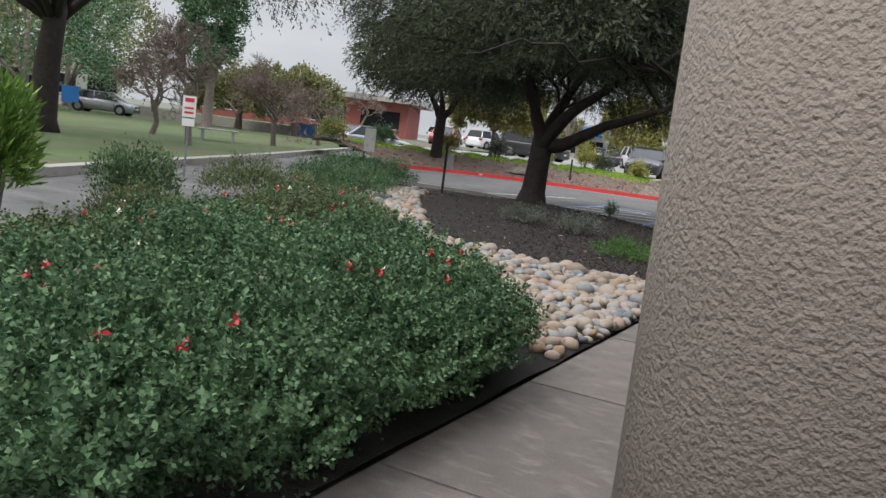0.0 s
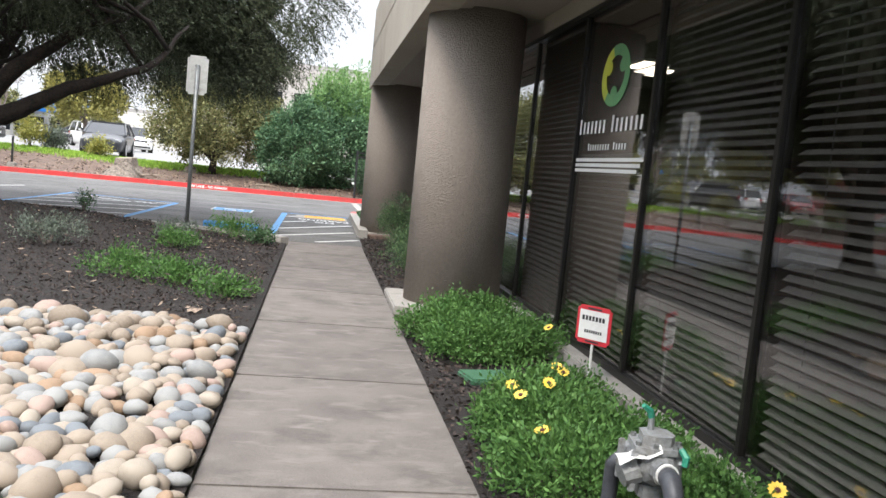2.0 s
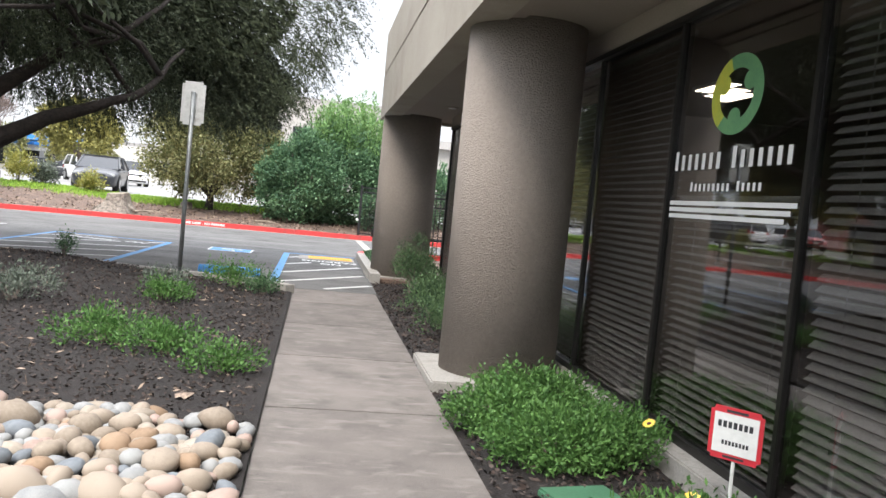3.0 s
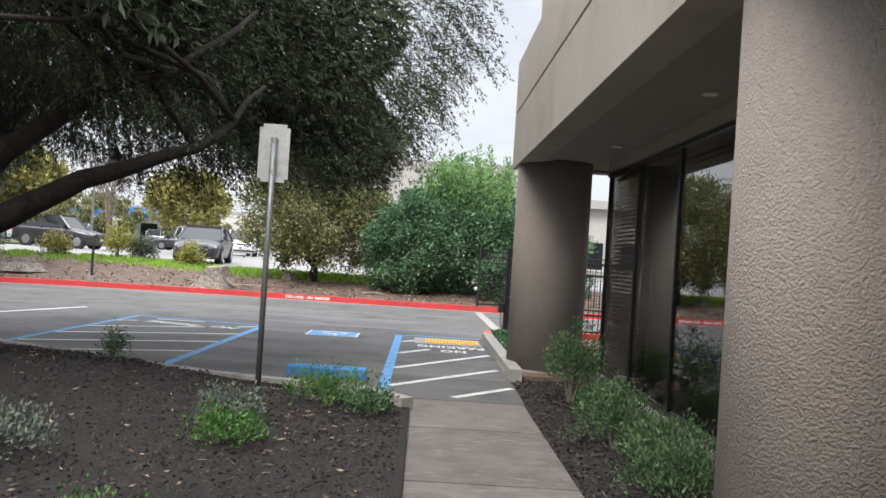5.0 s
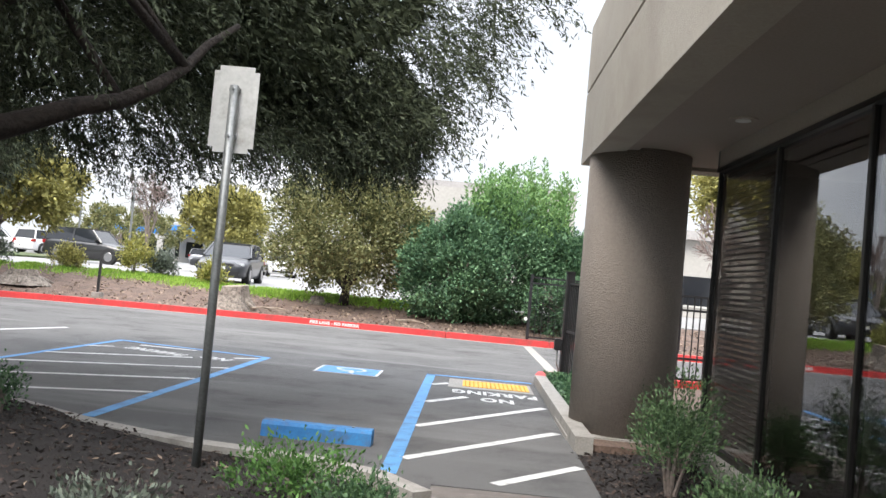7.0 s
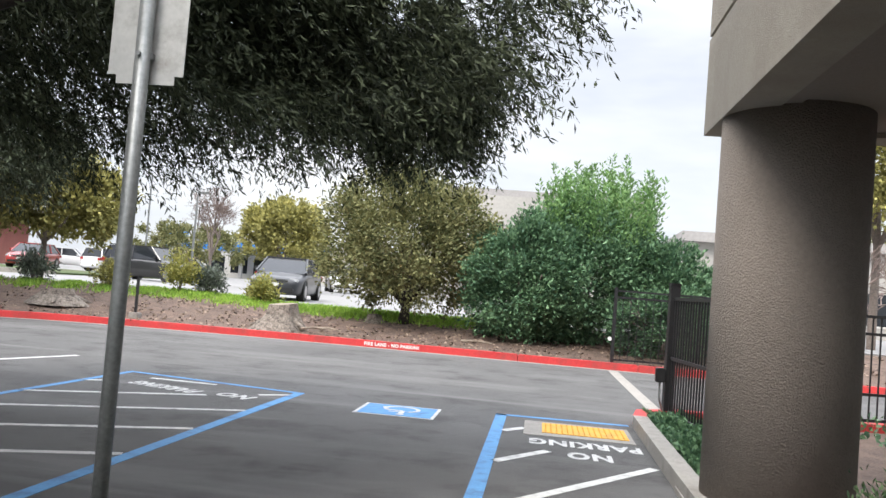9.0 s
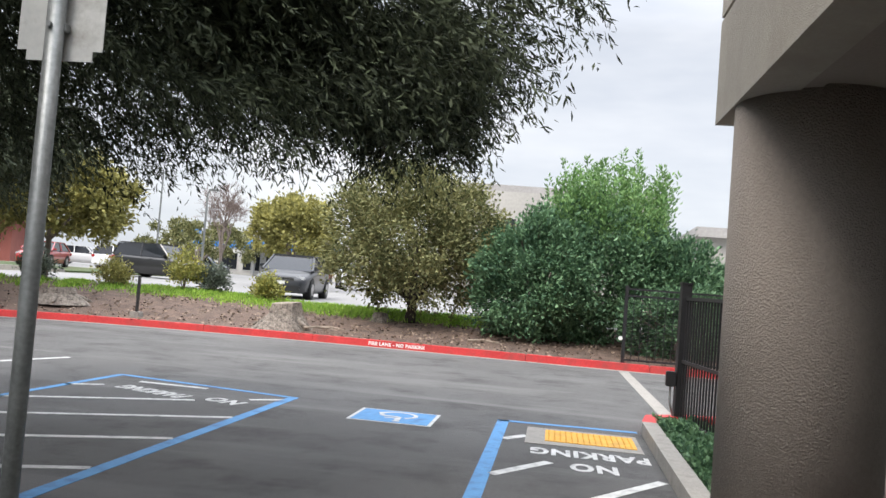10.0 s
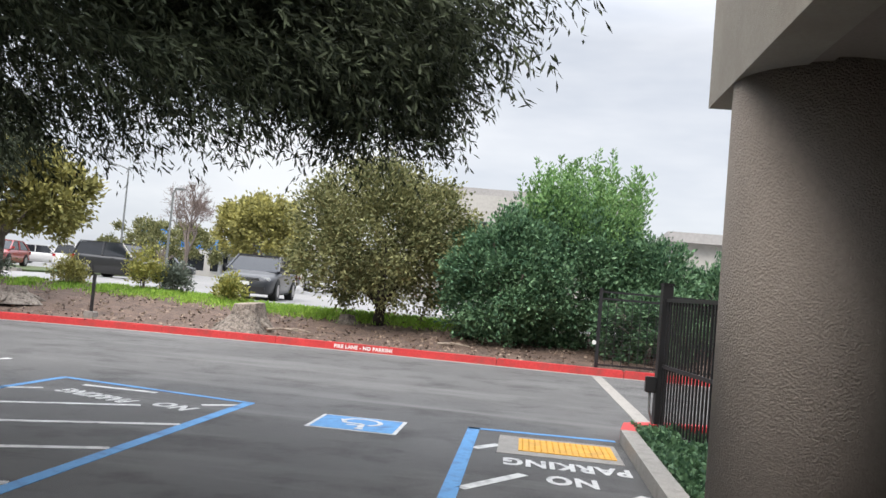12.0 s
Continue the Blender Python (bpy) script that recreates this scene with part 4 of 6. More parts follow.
leafy_tree("tree", (-4.25, 31.4, 0.5), "rounded olive-brown broadleaf tree on the bank", (2.4, 2.2, 2.0), 2.1, 40000, 0.115, 0.062, M_LEAF_OLIVE, 0.15, 21, bark=M_BARK, lumps=34, rough=0.5, floor=-0.9, loose=0.09, clump=120, shell=0.4)
hedge = leafy_tree("hedge_shrub", (0.5, 31.0, 0.3), "large dense dark-green laurel shrub with upright fresh tips", (2.15, 1.95, 1.8), 1.8, 44000, 0.12, 0.058, M_LEAF_HEDGE, 0.12, 22, lumps=34, rough=0.44, up=0.5, floor=-0.95, clump=210, loose=0.1)
rng = np.random.default_rng(5)
tips = []
for i in range(120):
    a, r = rng.uniform(0, 2 * math.pi), 1.75 * math.sqrt(rng.uniform(0, 1))
    x, y = r * math.cos(a) + 0.15, r * math.sin(a) * 0.9
    top = 4.95 - 0.7 * (r / 1.75) ** 2.5 - rng.uniform(0, 0.95)
    h = rng.uniform(1.2, 2.0)
    t = np.sort(rng.uniform(0, 1, 100))[:, None]
    core = np.array([x * 0.9, y * 0.9, top - h]) + t * np.array([x * 0.1 + rng.normal(0, 0.06), y * 0.1 + rng.normal(0, 0.06), h])
    out = rng.normal(0, 1, (100, 3)) * np.array([1, 1, 0.2])
    tips.append(leaves(rng, core + out * (0.012 + 0.12 * (1 - t)), unit(out) + np.array([0, 0, 1.1]), 0.13, 0.05, 0.3))
mesh_ob("fresh_growth", quads_mesh("fresh_growth", np.concatenate(tips)), M_LEAF_TIP, hedge, "pale green upright tips")
leafy_tree("hedge_shrub", (-1.1, 30.4, 0.3), "dense dark blue-green laurel shrub behind the red kerb", (1.55, 1.5, 1.65), 1.5, 26000, 0.12, 0.062, M_LEAF_HEDGE, 0.08, 23, lumps=22, rough=0.34, up=0.4, floor=-0.95, clump=190, loose=0.11)
leafy_tree("hedge_shrub", (2.5, 30.6, 0.3), "dark-green shrub beside the fence", (1.1, 1.2, 1.45), 1.3, 12000, 0.13, 0.06, M_LEAF_HEDGE, 0.08, 24, up=0.6, floor=-0.95, clump=80)
leafy_tree("hedge_shrub", (3.9, 31.2, 0.3), "thinner green shrub behind the fence", (1.0, 1.1, 1.35), 1.15, 7000, 0.13, 0.055, M_LEAF_HEDGE, 0.06, 26, up=0.8, floor=-0.95)
leafy_tree("hedge_shrub", (2.2, 29.2, 0.25), "low dark-green shrub behind the fence", (1.3, 0.75, 0.9), 0.75, 6000, 0.12, 0.055, M_LEAF_HEDGE, 0.05, 25, floor=-0.95)
# trees farther off, beyond the car parks and the street
FAR = [((-14.6, 53, 0.6), (2.35, 2.2, 1.75), 3.1, 5200, M_LEAF_YOLIVE, 0.15, "round olive-yellow tree beyond the car park"), ((-16.9, 34.8, 0.6), (2.6, 2.4, 1.6), 2.75, 8000, M_LEAF_YOLIVE, 0.11, "broad olive-yellow tree at the end of the bank"),
       ((-33, 82, 0.5), (5.5, 5, 1.9), 2.9, 4200, M_LEAF_OLIVE, 0.3, "distant olive-green tree beyond the road"),
       ((-27, 100, 0.4), (4, 4, 1.6), 2.4, 3200, M_LEAF_OLIVE, 0.3, "distant olive-green tree by the station"), ((9.5, 36.5, 0.6), (2.4, 2.4, 2.5), 5.4, 5000, M_LEAF_YOLIVE, 0.14, "slender yellow-green tree behind the fence"),
       ((12.5, 31.0, 0.3), (2.2, 2.0, 1.9), 1.7, 5000, M_LEAF_HEDGE, 0.1, "green shrub behind the fence"),
       ((-36.5, 35, 0.1), (2.0, 2.0, 5.2), 6.5, 6000, M_LEAF_HEDGE, 0.35, "tall dark conifer on the lawn"), ((-38, 45.5, 0.1), (3.6, 3, 2.0), 3.0, 5000, M_LEAF_OLIVE, 0.3, "olive-brown tree by the lawn"),
       ((-47, 30, 0.1), (7, 6, 5), 5.6, 7000, M_LEAF_HEDGE, 0.3, "dark green tree on the lawn"), ((-56, 40, 0.1), (8, 7, 5), 5.6, 6000, M_LEAF_OLIVE, 0.3, "dark olive tree on the lawn"), ((-42, 44, 0.1), (4.5, 4, 2), 2.6, 5000, M_LEAF_OLIVE, 0.3, "olive tree on the lawn"),
       ((26, 70, 0.3), (7, 6, 5), 6, 4500, M_LEAF_OLIVE, 0.3, "distant olive-green tree beyond the road"), ((-9, 88, 0.4), (5, 4, 2.6), 3.6, 3000, M_LEAF_OLIVE, 0.2, "distant low olive-green tree crown")]
for i, (loc, rad, cz, n, m, tr, lab) in enumerate(FAR):
    s = 0.09 + 0.005 * min(40, math.hypot(loc[0], loc[1] - 5) * 0.6)
    leafy_tree("tree", loc, lab, rad, cz, int(n * 2.8), s, s * 0.55, m, tr, 40 + i, lumps=20, rough=0.42, clump=110)


def bare_tree(loc, height, label, seed, spread=0.5, depth=5, kids=3, bark=M_TWIG, trunk=0.12):
    """A leafless tree, branching down to fine twigs."""
    rng = np.random.default_rng(seed)
    ob = thing("tree", loc, label, "tree")
    wood, twigs = bmesh.new(), []

    def grow(p, d, ln, r, level):
        e = p + d * ln
        m = (p + e) / 2 + rng.normal(0, 0.05 * ln, 3)
        if level <= 2:
            tube(wood, [p, m, e], [r, r * 0.8, r * 0.62], 6 if level == 0 else 4, caps=False)
        else:
            side = unit(np.cross(d, rng.normal(0, 1, 3))[None])[0] * max(r, 0.011)
            twigs.append(np.array([p - side, p + side, e + side * 0.5, e - side * 0.5]))
        if level >= depth:
            return
        for _ in range(kids + (1 if level > 1 else 0)):
            nd = d + rng.normal(0, spread, 3) + np.array([0, 0, 0.12])
            grow(p + d * ln * rng.uniform(0.55, 1.0), nd / np.linalg.norm(nd), ln * rng.uniform(0.6, 0.82), r * 0.58, level + 1)
    grow(np.array([0, 0, -0.1]), np.array([0.03, 0.02, 1.0]), height * 0.33, trunk, 0)
    part("trunk", wood, M_BARK_GREY if bark is M_TWIG else bark, ob, "pale grey-brown trunk and boughs", smooth=True)
    tagged(mesh_ob("twigs", quads_mesh("twigs", np.array(twigs)), bark, ob, "fine bare brown twigs"), kind="stuff")
    return ob


for i, (x, y, h, lab) in enumerate(((-19.5, 16.5, 4.6, "bare brown-twigged tree on the lawn"), (-22.5, 24.5, 4.8, "bare brown-twigged tree on the lawn"), (-26.0, 32.5, 4.6, "bare brown-twigged tree near the street"), (-24.5, 19.5, 4.4, "bare brown-twigged tree on the lawn"), (-29.5, 41.5, 4.4, "bare reddish-twigged tree by the verge"))):
    bare_tree((x, y, 0.1), h, lab, 60 + i, 0.62, 6, 3, trunk=0.13)
bare_tree((-24.2, 66, 0.6), 9.0, "tall leafless pale tree beyond the car park", 71, 0.4, 6, 3, trunk=0.16)
bare_tree((14.5, 46, 0.4), 6.0, "leafless pale tree by the far building", 72, 0.4, 5, 3, trunk=0.14)
bare_tree((7.4, 33.5, 0.5), 4.6, "leafless tree behind the fence", 73, 0.42, 5, 3, trunk=0.1)
rngL = np.random.default_rng(81)
big = thing("tree", (-21.5, 12.5, 0.1), "very large dark evergreen tree spreading over the lawn", "tree")
bm = bmesh.new()
tube(bm, [(0, 0, -0.2), (0, 0, 0.4), (0.1, 0, 2.2), (0.3, 0.1, 4.0)], [0.6, 0.42, 0.36, 0.3], 12)
part("trunk", bm, M_BARK, big, smooth=True)
bm = bmesh.new()
for i in range(26):
    e, _d = lumpy(rngL, 4, (8.5, 8.5, 3.4), shell=0.9, floor=-0.3)
    e = e[0] + np.array([0, 0, 7.5])
    limb(bm, rngL, (0.2, 0.1, 3.2), [e * 0.45 + np.array([0, 0, 2.3]), e], 0.13, 0.02, 5, 0.3)
part("branch_work", bm, M_BARK, big, smooth=True)
p, d = lumpy(rngL, 3800, (9, 9, 4.0), lumps=24, rough=0.35, shell=0.4, floor=-0.5)
mesh_ob("crown", quads_mesh("crown", strands(rngL, p + np.array([0, 0, 7.2]), d, 14, 0.9, 0.2, 0.045)), M_LEAF_WILLOW, big, "dark drooping foliage")

# ---- shrubs and flowers ----
SAGE = [(-1.45, -2.6, 0.66), (-1.45, -1.8, 0.68), (-1.5, -1.0, 0.70), (-1.5, -0.2, 0.70), (-1.6, 0.38, 0.66), (-2.5, -1.6, 0.66), (-2.5, -0.2, 0.72), (-2.35, 1.15, 0.74), (-3.3, -0.6, 0.58), (-3.45, 0.6, 0.66), (-3.45, 2.05, 0.74),
        (-4.35, 1.5, 0.44), (-4.5, 2.6, 0.6), (-4.6, 3.7, 0.62), (-5.45, 4.7, 0.6), (-1.5, -3.4, 0.66), (-2.6, -2.7, 0.6), (-3.6, -1.8, 0.48)]


def sage(x, y, h, far, dry, label, seed):
    """A flowering sage: leafy upright shoots crowded over an uneven mound."""
    rng = np.random.default_rng(seed)
    ob = shrub("sage_shrub", (x, y, 0.02), (0.86, 0.86, h * 0.52), 4000 if far else 7000, 0.03, 0.021, M_LEAF_SAGE, label, "shrub", "sage shrubs beside the walk", seed, up=0.6, shell=0.35, rough=0.34, lumps=26, floor=-0.95, clump=40, loose=0.05)
    n, per = (460, 16) if far else (1050, 22)
    p, d = lumpy(rng, n, (0.9, 0.9, h * 0.5), lumps=30, rough=0.36, shell=0.72, floor=-0.8)
    p[:, 2] += h * 0.42
    keep = p[:, 2] > 0.04
    p, d = p[keep], d[keep]
    n = len(p)
    grow = unit(d * np.array([0.8, 0.8, 0.5]) + np.array([0, 0, 0.75]) + rng.normal(0, 0.22, (n, 3)))
    ln = rng.uniform(0.07, 0.2, n)
    t = np.linspace(0.1, 1.0, per)[None, :, None]
    pos = p[:, None, :] + grow[:, None, :] * ln[:, None, None] * t
    turn = rng.uniform(0, 6.28, (n, 1)) + np.arange(per)[None, :] * 1.571
    side = unit(np.cross(grow, np.array([0.3, 0.9, 0.1])))
    other = np.cross(grow, side)
    out = side[:, None, :] * np.cos(turn)[..., None] + other[:, None, :] * np.sin(turn)[..., None] + grow[:, None, :] * 0.55
    q = leaves(rng, pos.reshape(-1, 3), out.reshape(-1, 3), 0.031, 0.0215, 0.28)
    mesh_ob("shoot_growth", quads_mesh("shoot_growth", q), M_LEAF_DRYSAGE if dry else M_LEAF_SAGE, ob, "leafy upright shoots")
    for k in range(4 if not far else 2):
        r_ = 0.75 * math.sqrt(rng.uniform(0, 1))
        a_ = rng.uniform(0, 2 * math.pi)
        c = np.array([r_ * math.cos(a_), r_ * math.sin(a_), h * 0.42 + h * 0.56 * math.sqrt(max(0.05, 1 - (r_ / 0.95) ** 2)) + 0.09])
        pale = (seed + k) % 4 == 0
        fl = mesh_ob("flower", quads_mesh("flower", leaves(rng, c + rng.normal(0, 0.006, (7, 3)), rng.normal(0, 1, (7, 3)), 0.026, 0.02, 0.3)), M_PETAL_WHITE if pale else M_PETAL_RED, ob, "small pale flower" if pale else "small red and white flower")
        if not pale:
            mesh_ob("petal_tip", quads_mesh("petal_tip", leaves(rng, c + np.array([0, 0, 0.012]) + rng.normal(0, 0.004, (3, 3)), rng.normal(0, 0.5, (3, 3)) + np.array([0, 0, 1]), 0.02, 0.014, 0.2)), M_PETAL_WHITE, fl)
        part("flower_stem", tube(bmesh.new(), [c - np.array([0.01, 0, 0.16]), c], [0.0025, 0.002], 4), M_LEAF_SAGE, ob)


for i, (x, y, h) in enumerate(SAGE):
    dry = x < -2.9 and i % 2 == 0
    sage(x, y, h, x < -4, dry, "grey-green flowering sage, drier and paler" if dry else "green flowering sage with small rounded leaves", 100 + i)
# taller shrubs beyond the sage
for i, (x, y, rx, h, m, lab) in enumerate(((-7.6, 8.2, 1.0, 0.75, M_LEAF_SAGE, "grey-green sage at the far end of the bed"), (-8.6, 9.8, 1.1, 0.8, M_LEAF_SAGE, "grey-green sage at the far end of the bed"), (-9.4, 11.6, 1.1, 0.8, M_LEAF_SAGE, "grey-green sage by the drive"), (-9.9, 13.2, 1.0, 0.75, M_LEAF_SAGE, "grey-green sage by the drive"),
                                   (-7.7, 6.2, 1.0, 0.7, M_LEAF_DRYSAGE, "dry buff-green sage clump in the bed"), (-7.0, 3.1, 0.55, 0.85, M_LEAF_FINE, "dark grey-green lavender bush"), (-5.6, 1.9, 0.5, 0.5, M_LEAF_DRYSAGE, "straw-coloured perennial clump in the bed"))):
    shrub("shrub", (x, y, 0.02), (rx, rx, h * 0.55), 6000, 0.055, 0.02, m, lab, "shrub", "", 140 + i, up=1.1, lumps=22, rough=0.55, shell=0.25, clump=30, loose=0.055)
ole = shrub("oleander", (-6.4, 0.85, 0.0), (0.36, 0.36, 0.9), 2600, 0.15, 0.032, M_LEAF_BRIGHT, "upright bright-green narrow-leaved shrub", "shrub", "", 150, up=0.9, stems=9, shell=0.25, rough=0.35)
# low plants in the mulch
for i, (x, y, r, h, m, lab) in enumerate(((-1.55, 7.4, 0.42, 0.2, M_LEAF_DAISY, "low spreading green seedling plant in the mulch"), (-2.1, 7.65, 0.45, 0.22, M_LEAF_DAISY, "low spreading green seedling plant in the mulch"), (-1.05, 6.8, 0.3, 0.15, M_LEAF_DAISY, "small trailing plant at the walk's edge"), (-3.25, 9.0, 0.42, 0.28, M_LEAF_GREY, "small grey-green plant with lilac tips"),
                                        (-2.15, 10.7, 0.3, 0.2, M_LEAF_GREY, "small grey-green plant in the mulch"), (-1.45, 11.75, 0.42, 0.3, M_LEAF_DAISY, "bushy young plant beside the kerb"), (-1.05, 11.55, 0.3, 0.2, M_LEAF_SAGE, "bushy young plant beside the kerb"), (-2.05, 10.0, 0.32, 0.2, M_LEAF_DAISY, "small green seedling in the mulch"),
                                        (-3.9, 12.9, 0.14, 0.3, M_LEAF_SAGE, "spindly young plant in the mulch"), (-4.2, 8.9, 0.4, 0.22, M_LEAF_GREY, "small grey-green plant in the mulch"))):
    shrub("seedling_plant", (x, y, mound(x, y)), (r, r * 0.9, h * 0.6), int(4200 * r), 0.04, 0.017, m, lab, "plant", "young plants in the mulch", 160 + i, up=0.8, rough=0.6, lumps=14, shell=0.12, clump=18, loose=0.045)
for i, (x, y, r, h) in enumerate(((1.12, 9.3, 0.42, 0.46), (1.3, 10.2, 0.34, 0.4), (1.08, 11.0, 0.4, 0.46), (1.25, 12.1, 0.3, 0.42), (1.08, 13.2, 0.36, 0.92), (1.35, 14.0, 0.24, 0.6), (1.4, 8.6, 0.24, 0.32))):
    shrub("shrub", (x, y, -0.02), (r, r, h * 0.56), 3400, 0.042, 0.014, M_LEAF_FINE, "airy fine-leaved green shrub under the windows", "shrub", "fine shrubs under the windows", 180 + i, up=1.0, rough=0.62, lumps=18, shell=0.08, clump=26, loose=0.05)


def daisy_flower(parent, at, tilt, rng, size=0.04):
    q = []
    for k in range(12):
        a = 2 * math.pi * k / 12
        u = np.array([math.cos(a), math.sin(a), 0.15])
        s = np.array([-math.sin(a), math.cos(a), 0]) * size * 0.24
        q.append([u * size * 0.2, u * size * 0.7 + s, u * size, u * size * 0.7 - s])
    m = np.array(Euler(tilt).to_matrix())
    fl = mesh_ob("flower", quads_mesh("flower", np.array(q) @ m.T + np.array(at)), M_PETAL_YELLOW, parent, "yellow daisy with a dark ring")
    part("flower_eye", lathe(bmesh.new(), [(size * 0.3, -0.001), (size * 0.27, 0.006), (size * 0.1, 0.009)], 10), M_MAROON, fl)
    fl.children[0].matrix_local = Matrix.Translation(at) @ Euler(tilt).to_matrix().to_4x4()
    return fl


DAISY = [(0.74, 1.12, 0.26, 0.18), (1.42, 1.25, 0.36, 0.22), (1.42, 2.2, 0.34, 0.24), (0.95, 2.55, 0.40, 0.24), (1.0, 3.2, 0.42, 0.26), (1.32, 2.9, 0.36, 0.24), (1.2, 3.7, 0.36, 0.24), (1.02, 5.15, 0.40, 0.28), (1.38, 5.3, 0.36, 0.28), (0.85, 5.75, 0.36, 0.28), (1.2, 6.1, 0.46, 0.32), (0.85, 0.35, 0.34, 0.22), (1.35, 0.4, 0.36, 0.22)]
BLOOMS = [(0.83, 3.27), (1.06, 3.36), (1.25, 3.86), (1.25, 3.72), (0.81, 2.57), (1.5, 4.95), (1.6, 1.95), (0.76, 1.72), (0.68, 1.5), (0.8, 1.3), (0.83, 3.08), (1.45, 1.0), (1.5, 0.85)]
for i, (x, y, r, h) in enumerate(DAISY):
    rngD = np.random.default_rng(200 + i)
    ob = shrub("daisy_bush", (x, y, -0.02), (r, r, h * 0.58), int(18000 * r), 0.037, 0.016, M_LEAF_DAISY, "fresh green daisy bush beside the walk", "flowering plant", "daisy bushes beside the walk", 200 + i, up=0.6, shell=0.4, rough=0.48, lumps=26, spread=0.7, floor=-0.9, clump=40, loose=0.036)
    for bx, by in BLOOMS:
        if min(range(len(DAISY)), key=lambda q: math.hypot(DAISY[q][0] - bx, DAISY[q][1] - by)) == i:
            daisy_flower(ob, (bx - x, by - y, h * 1.0 + 0.03), (rngD.normal(0.3, 0.2), rngD.normal(-0.25, 0.2), 0), rngD)
rngI = np.random.default_rng(230)
n = 9000
pts = np.stack([rngI.uniform(0.74, 1.5, n), rngI.uniform(16.3, 20.25, n), np.zeros(n)], axis=1)
keep = (pts[:, 0] < 0.75 + (20.3 - pts[:, 1]) * 0.9) | (pts[:, 1] < 19.7)
pts = pts[keep]
pts[:, 2] = 0.06 + 0.16 * rngI.uniform(0, 1, len(pts)) ** 0.6 * (0.6 + 0.4 * np.sin(pts[:, 0] * 9) * np.sin(pts[:, 1] * 4))
ivy = thing("ivy_bed", (0, 0, 0), "dark green ivy ground cover behind the kerb", "ground cover")
tagged(mesh_ob("ivy_leaves", quads_mesh("ivy_leaves", leaves(rngI, pts, np.tile([0, -0.2, 0.8], (len(pts), 1)), 0.062, 0.05, 0.8)), M_LEAF_HEDGE, ivy), kind="stuff")
n = 1500
pts = np.stack([rngI.uniform(3.2, 6.5, n), rngI.uniform(17.0, 20.6, n), rngI.uniform(0.05, 0.3, n)], axis=1)
mesh_ob("ivy_leaves", quads_mesh("ivy_leaves", leaves(rngI, pts, np.tile([0, -0.2, 0.8], (len(pts), 1)), 0.08, 0.06, 0.8)), M_LEAF_HEDGE, ivy)["kind"] = "stuff"

# grass along the top of the bank, litter on the earth
n = 70000
idx = rngI.integers(6, len(RED_LINE) - 2, n)
dd = rngI.normal(4.35, 0.75, n)
px_ = np.array([bank_point(i, d) for i, d in zip(idx, dd)]) + rngI.normal(0, 0.2, (n, 2))
ok = (px_[:, 0] < -2.6 + rngI.normal(0, 0.8, n)) & (dd > 2.9 + rngI.uniform(0, 0.6, n))
px_, dd = px_[ok], dd[ok]
hz = np.array([bank_height(d) + bank_lift(x, d) for d, (x, y) in zip(dd, px_)])
pts = np.column_stack([px_, hz - 0.02])
verge = thing("grass_verge", (0, 0, 0), "tufts of yellow-green grass along the top of the bank", "grass", kind="stuff")
tagged(mesh_ob("grass", quads_mesh("grass", leaves(rngI, pts, np.tile([0, 0, 1.0], (len(pts), 1)), 0.13, 0.03, 0.4)), M_GRASS, verge), kind="stuff")
n = 9000
idx = rngI.integers(0, len(RED_LINE), n)
dd = rngI.uniform(0.15, 4.5, n)
px_ = np.array([bank_point(i, d) for i, d in zip(idx, dd)]) + rngI.normal(0, 0.15, (n, 2))
pts = np.column_stack([px_, [bank_height(d) + bank_lift(x, d) + 0.02 for d, (x, y) in zip(dd, px_)]])
litter = thing("leaf_litter", (0, 0, 0), "dry leaves and wood scraps lying on the bank", "litter", kind="stuff")
tagged(mesh_ob("scraps", quads_mesh("scraps", leaves(rngI, pts, rngI.normal(0, 1, (n, 3)) * np.array([1, 1, 0.15]), 0.09, 0.05, 0.1)), M_CHIP_PALE, litter), kind="stuff")
n = 20000
yy = rngI.uniform(3.5, 14.5, n)
rr = np.array([interp(v, BED_RIGHT) for v in yy])
xx = rr - 0.06 - np.abs(rngI.normal(0, 3.0, n))
ok = xx > -9
pts = np.array([(x, y, mound(x, y) + 0.012) for x, y in zip(xx[ok], yy[ok])])
chips = thing("bark_chips", (0, 0, 0), "dark bark chips with a few pale splinters", "mulch", kind="stuff")
k = len(pts)
tagged(mesh_ob("chips", quads_mesh("chips", leaves(rngI, pts, rngI.normal(0, 1, (k, 3)) * np.array([1, 1, 0.35]), 0.042, 0.016, 0.2)), M_CHIP, chips), kind="stuff")
sel = rngI.uniform(0, 1, k) < 0.06
tagged(mesh_ob("splinters", quads_mesh("splinters", leaves(rngI, pts[sel] + np.array([0, 0, 0.006]), rngI.normal(0, 1, (int(sel.sum()), 3)) * np.array([1, 1, 0.2]), 0.07, 0.016, 0.2)), M_CHIP_PALE, chips), kind="stuff")
n = 9000
pts = np.stack([rngI.uniform(0.53, 1.62, n), rngI.uniform(-0.3, 14.7, n), np.full(n, 0.0)], axis=1)
pts[:, 2] = -0.02 + 0.03 * (pts[:, 0] - 0.5) / 1.3 + 0.01
tagged(mesh_ob("chips", quads_mesh("chips", leaves(rngI, pts, rngI.normal(0, 1, (n, 3)) * np.array([1, 1, 0.35]), 0.05, 0.02, 0.2)), M_CHIP, chips), kind="stuff")


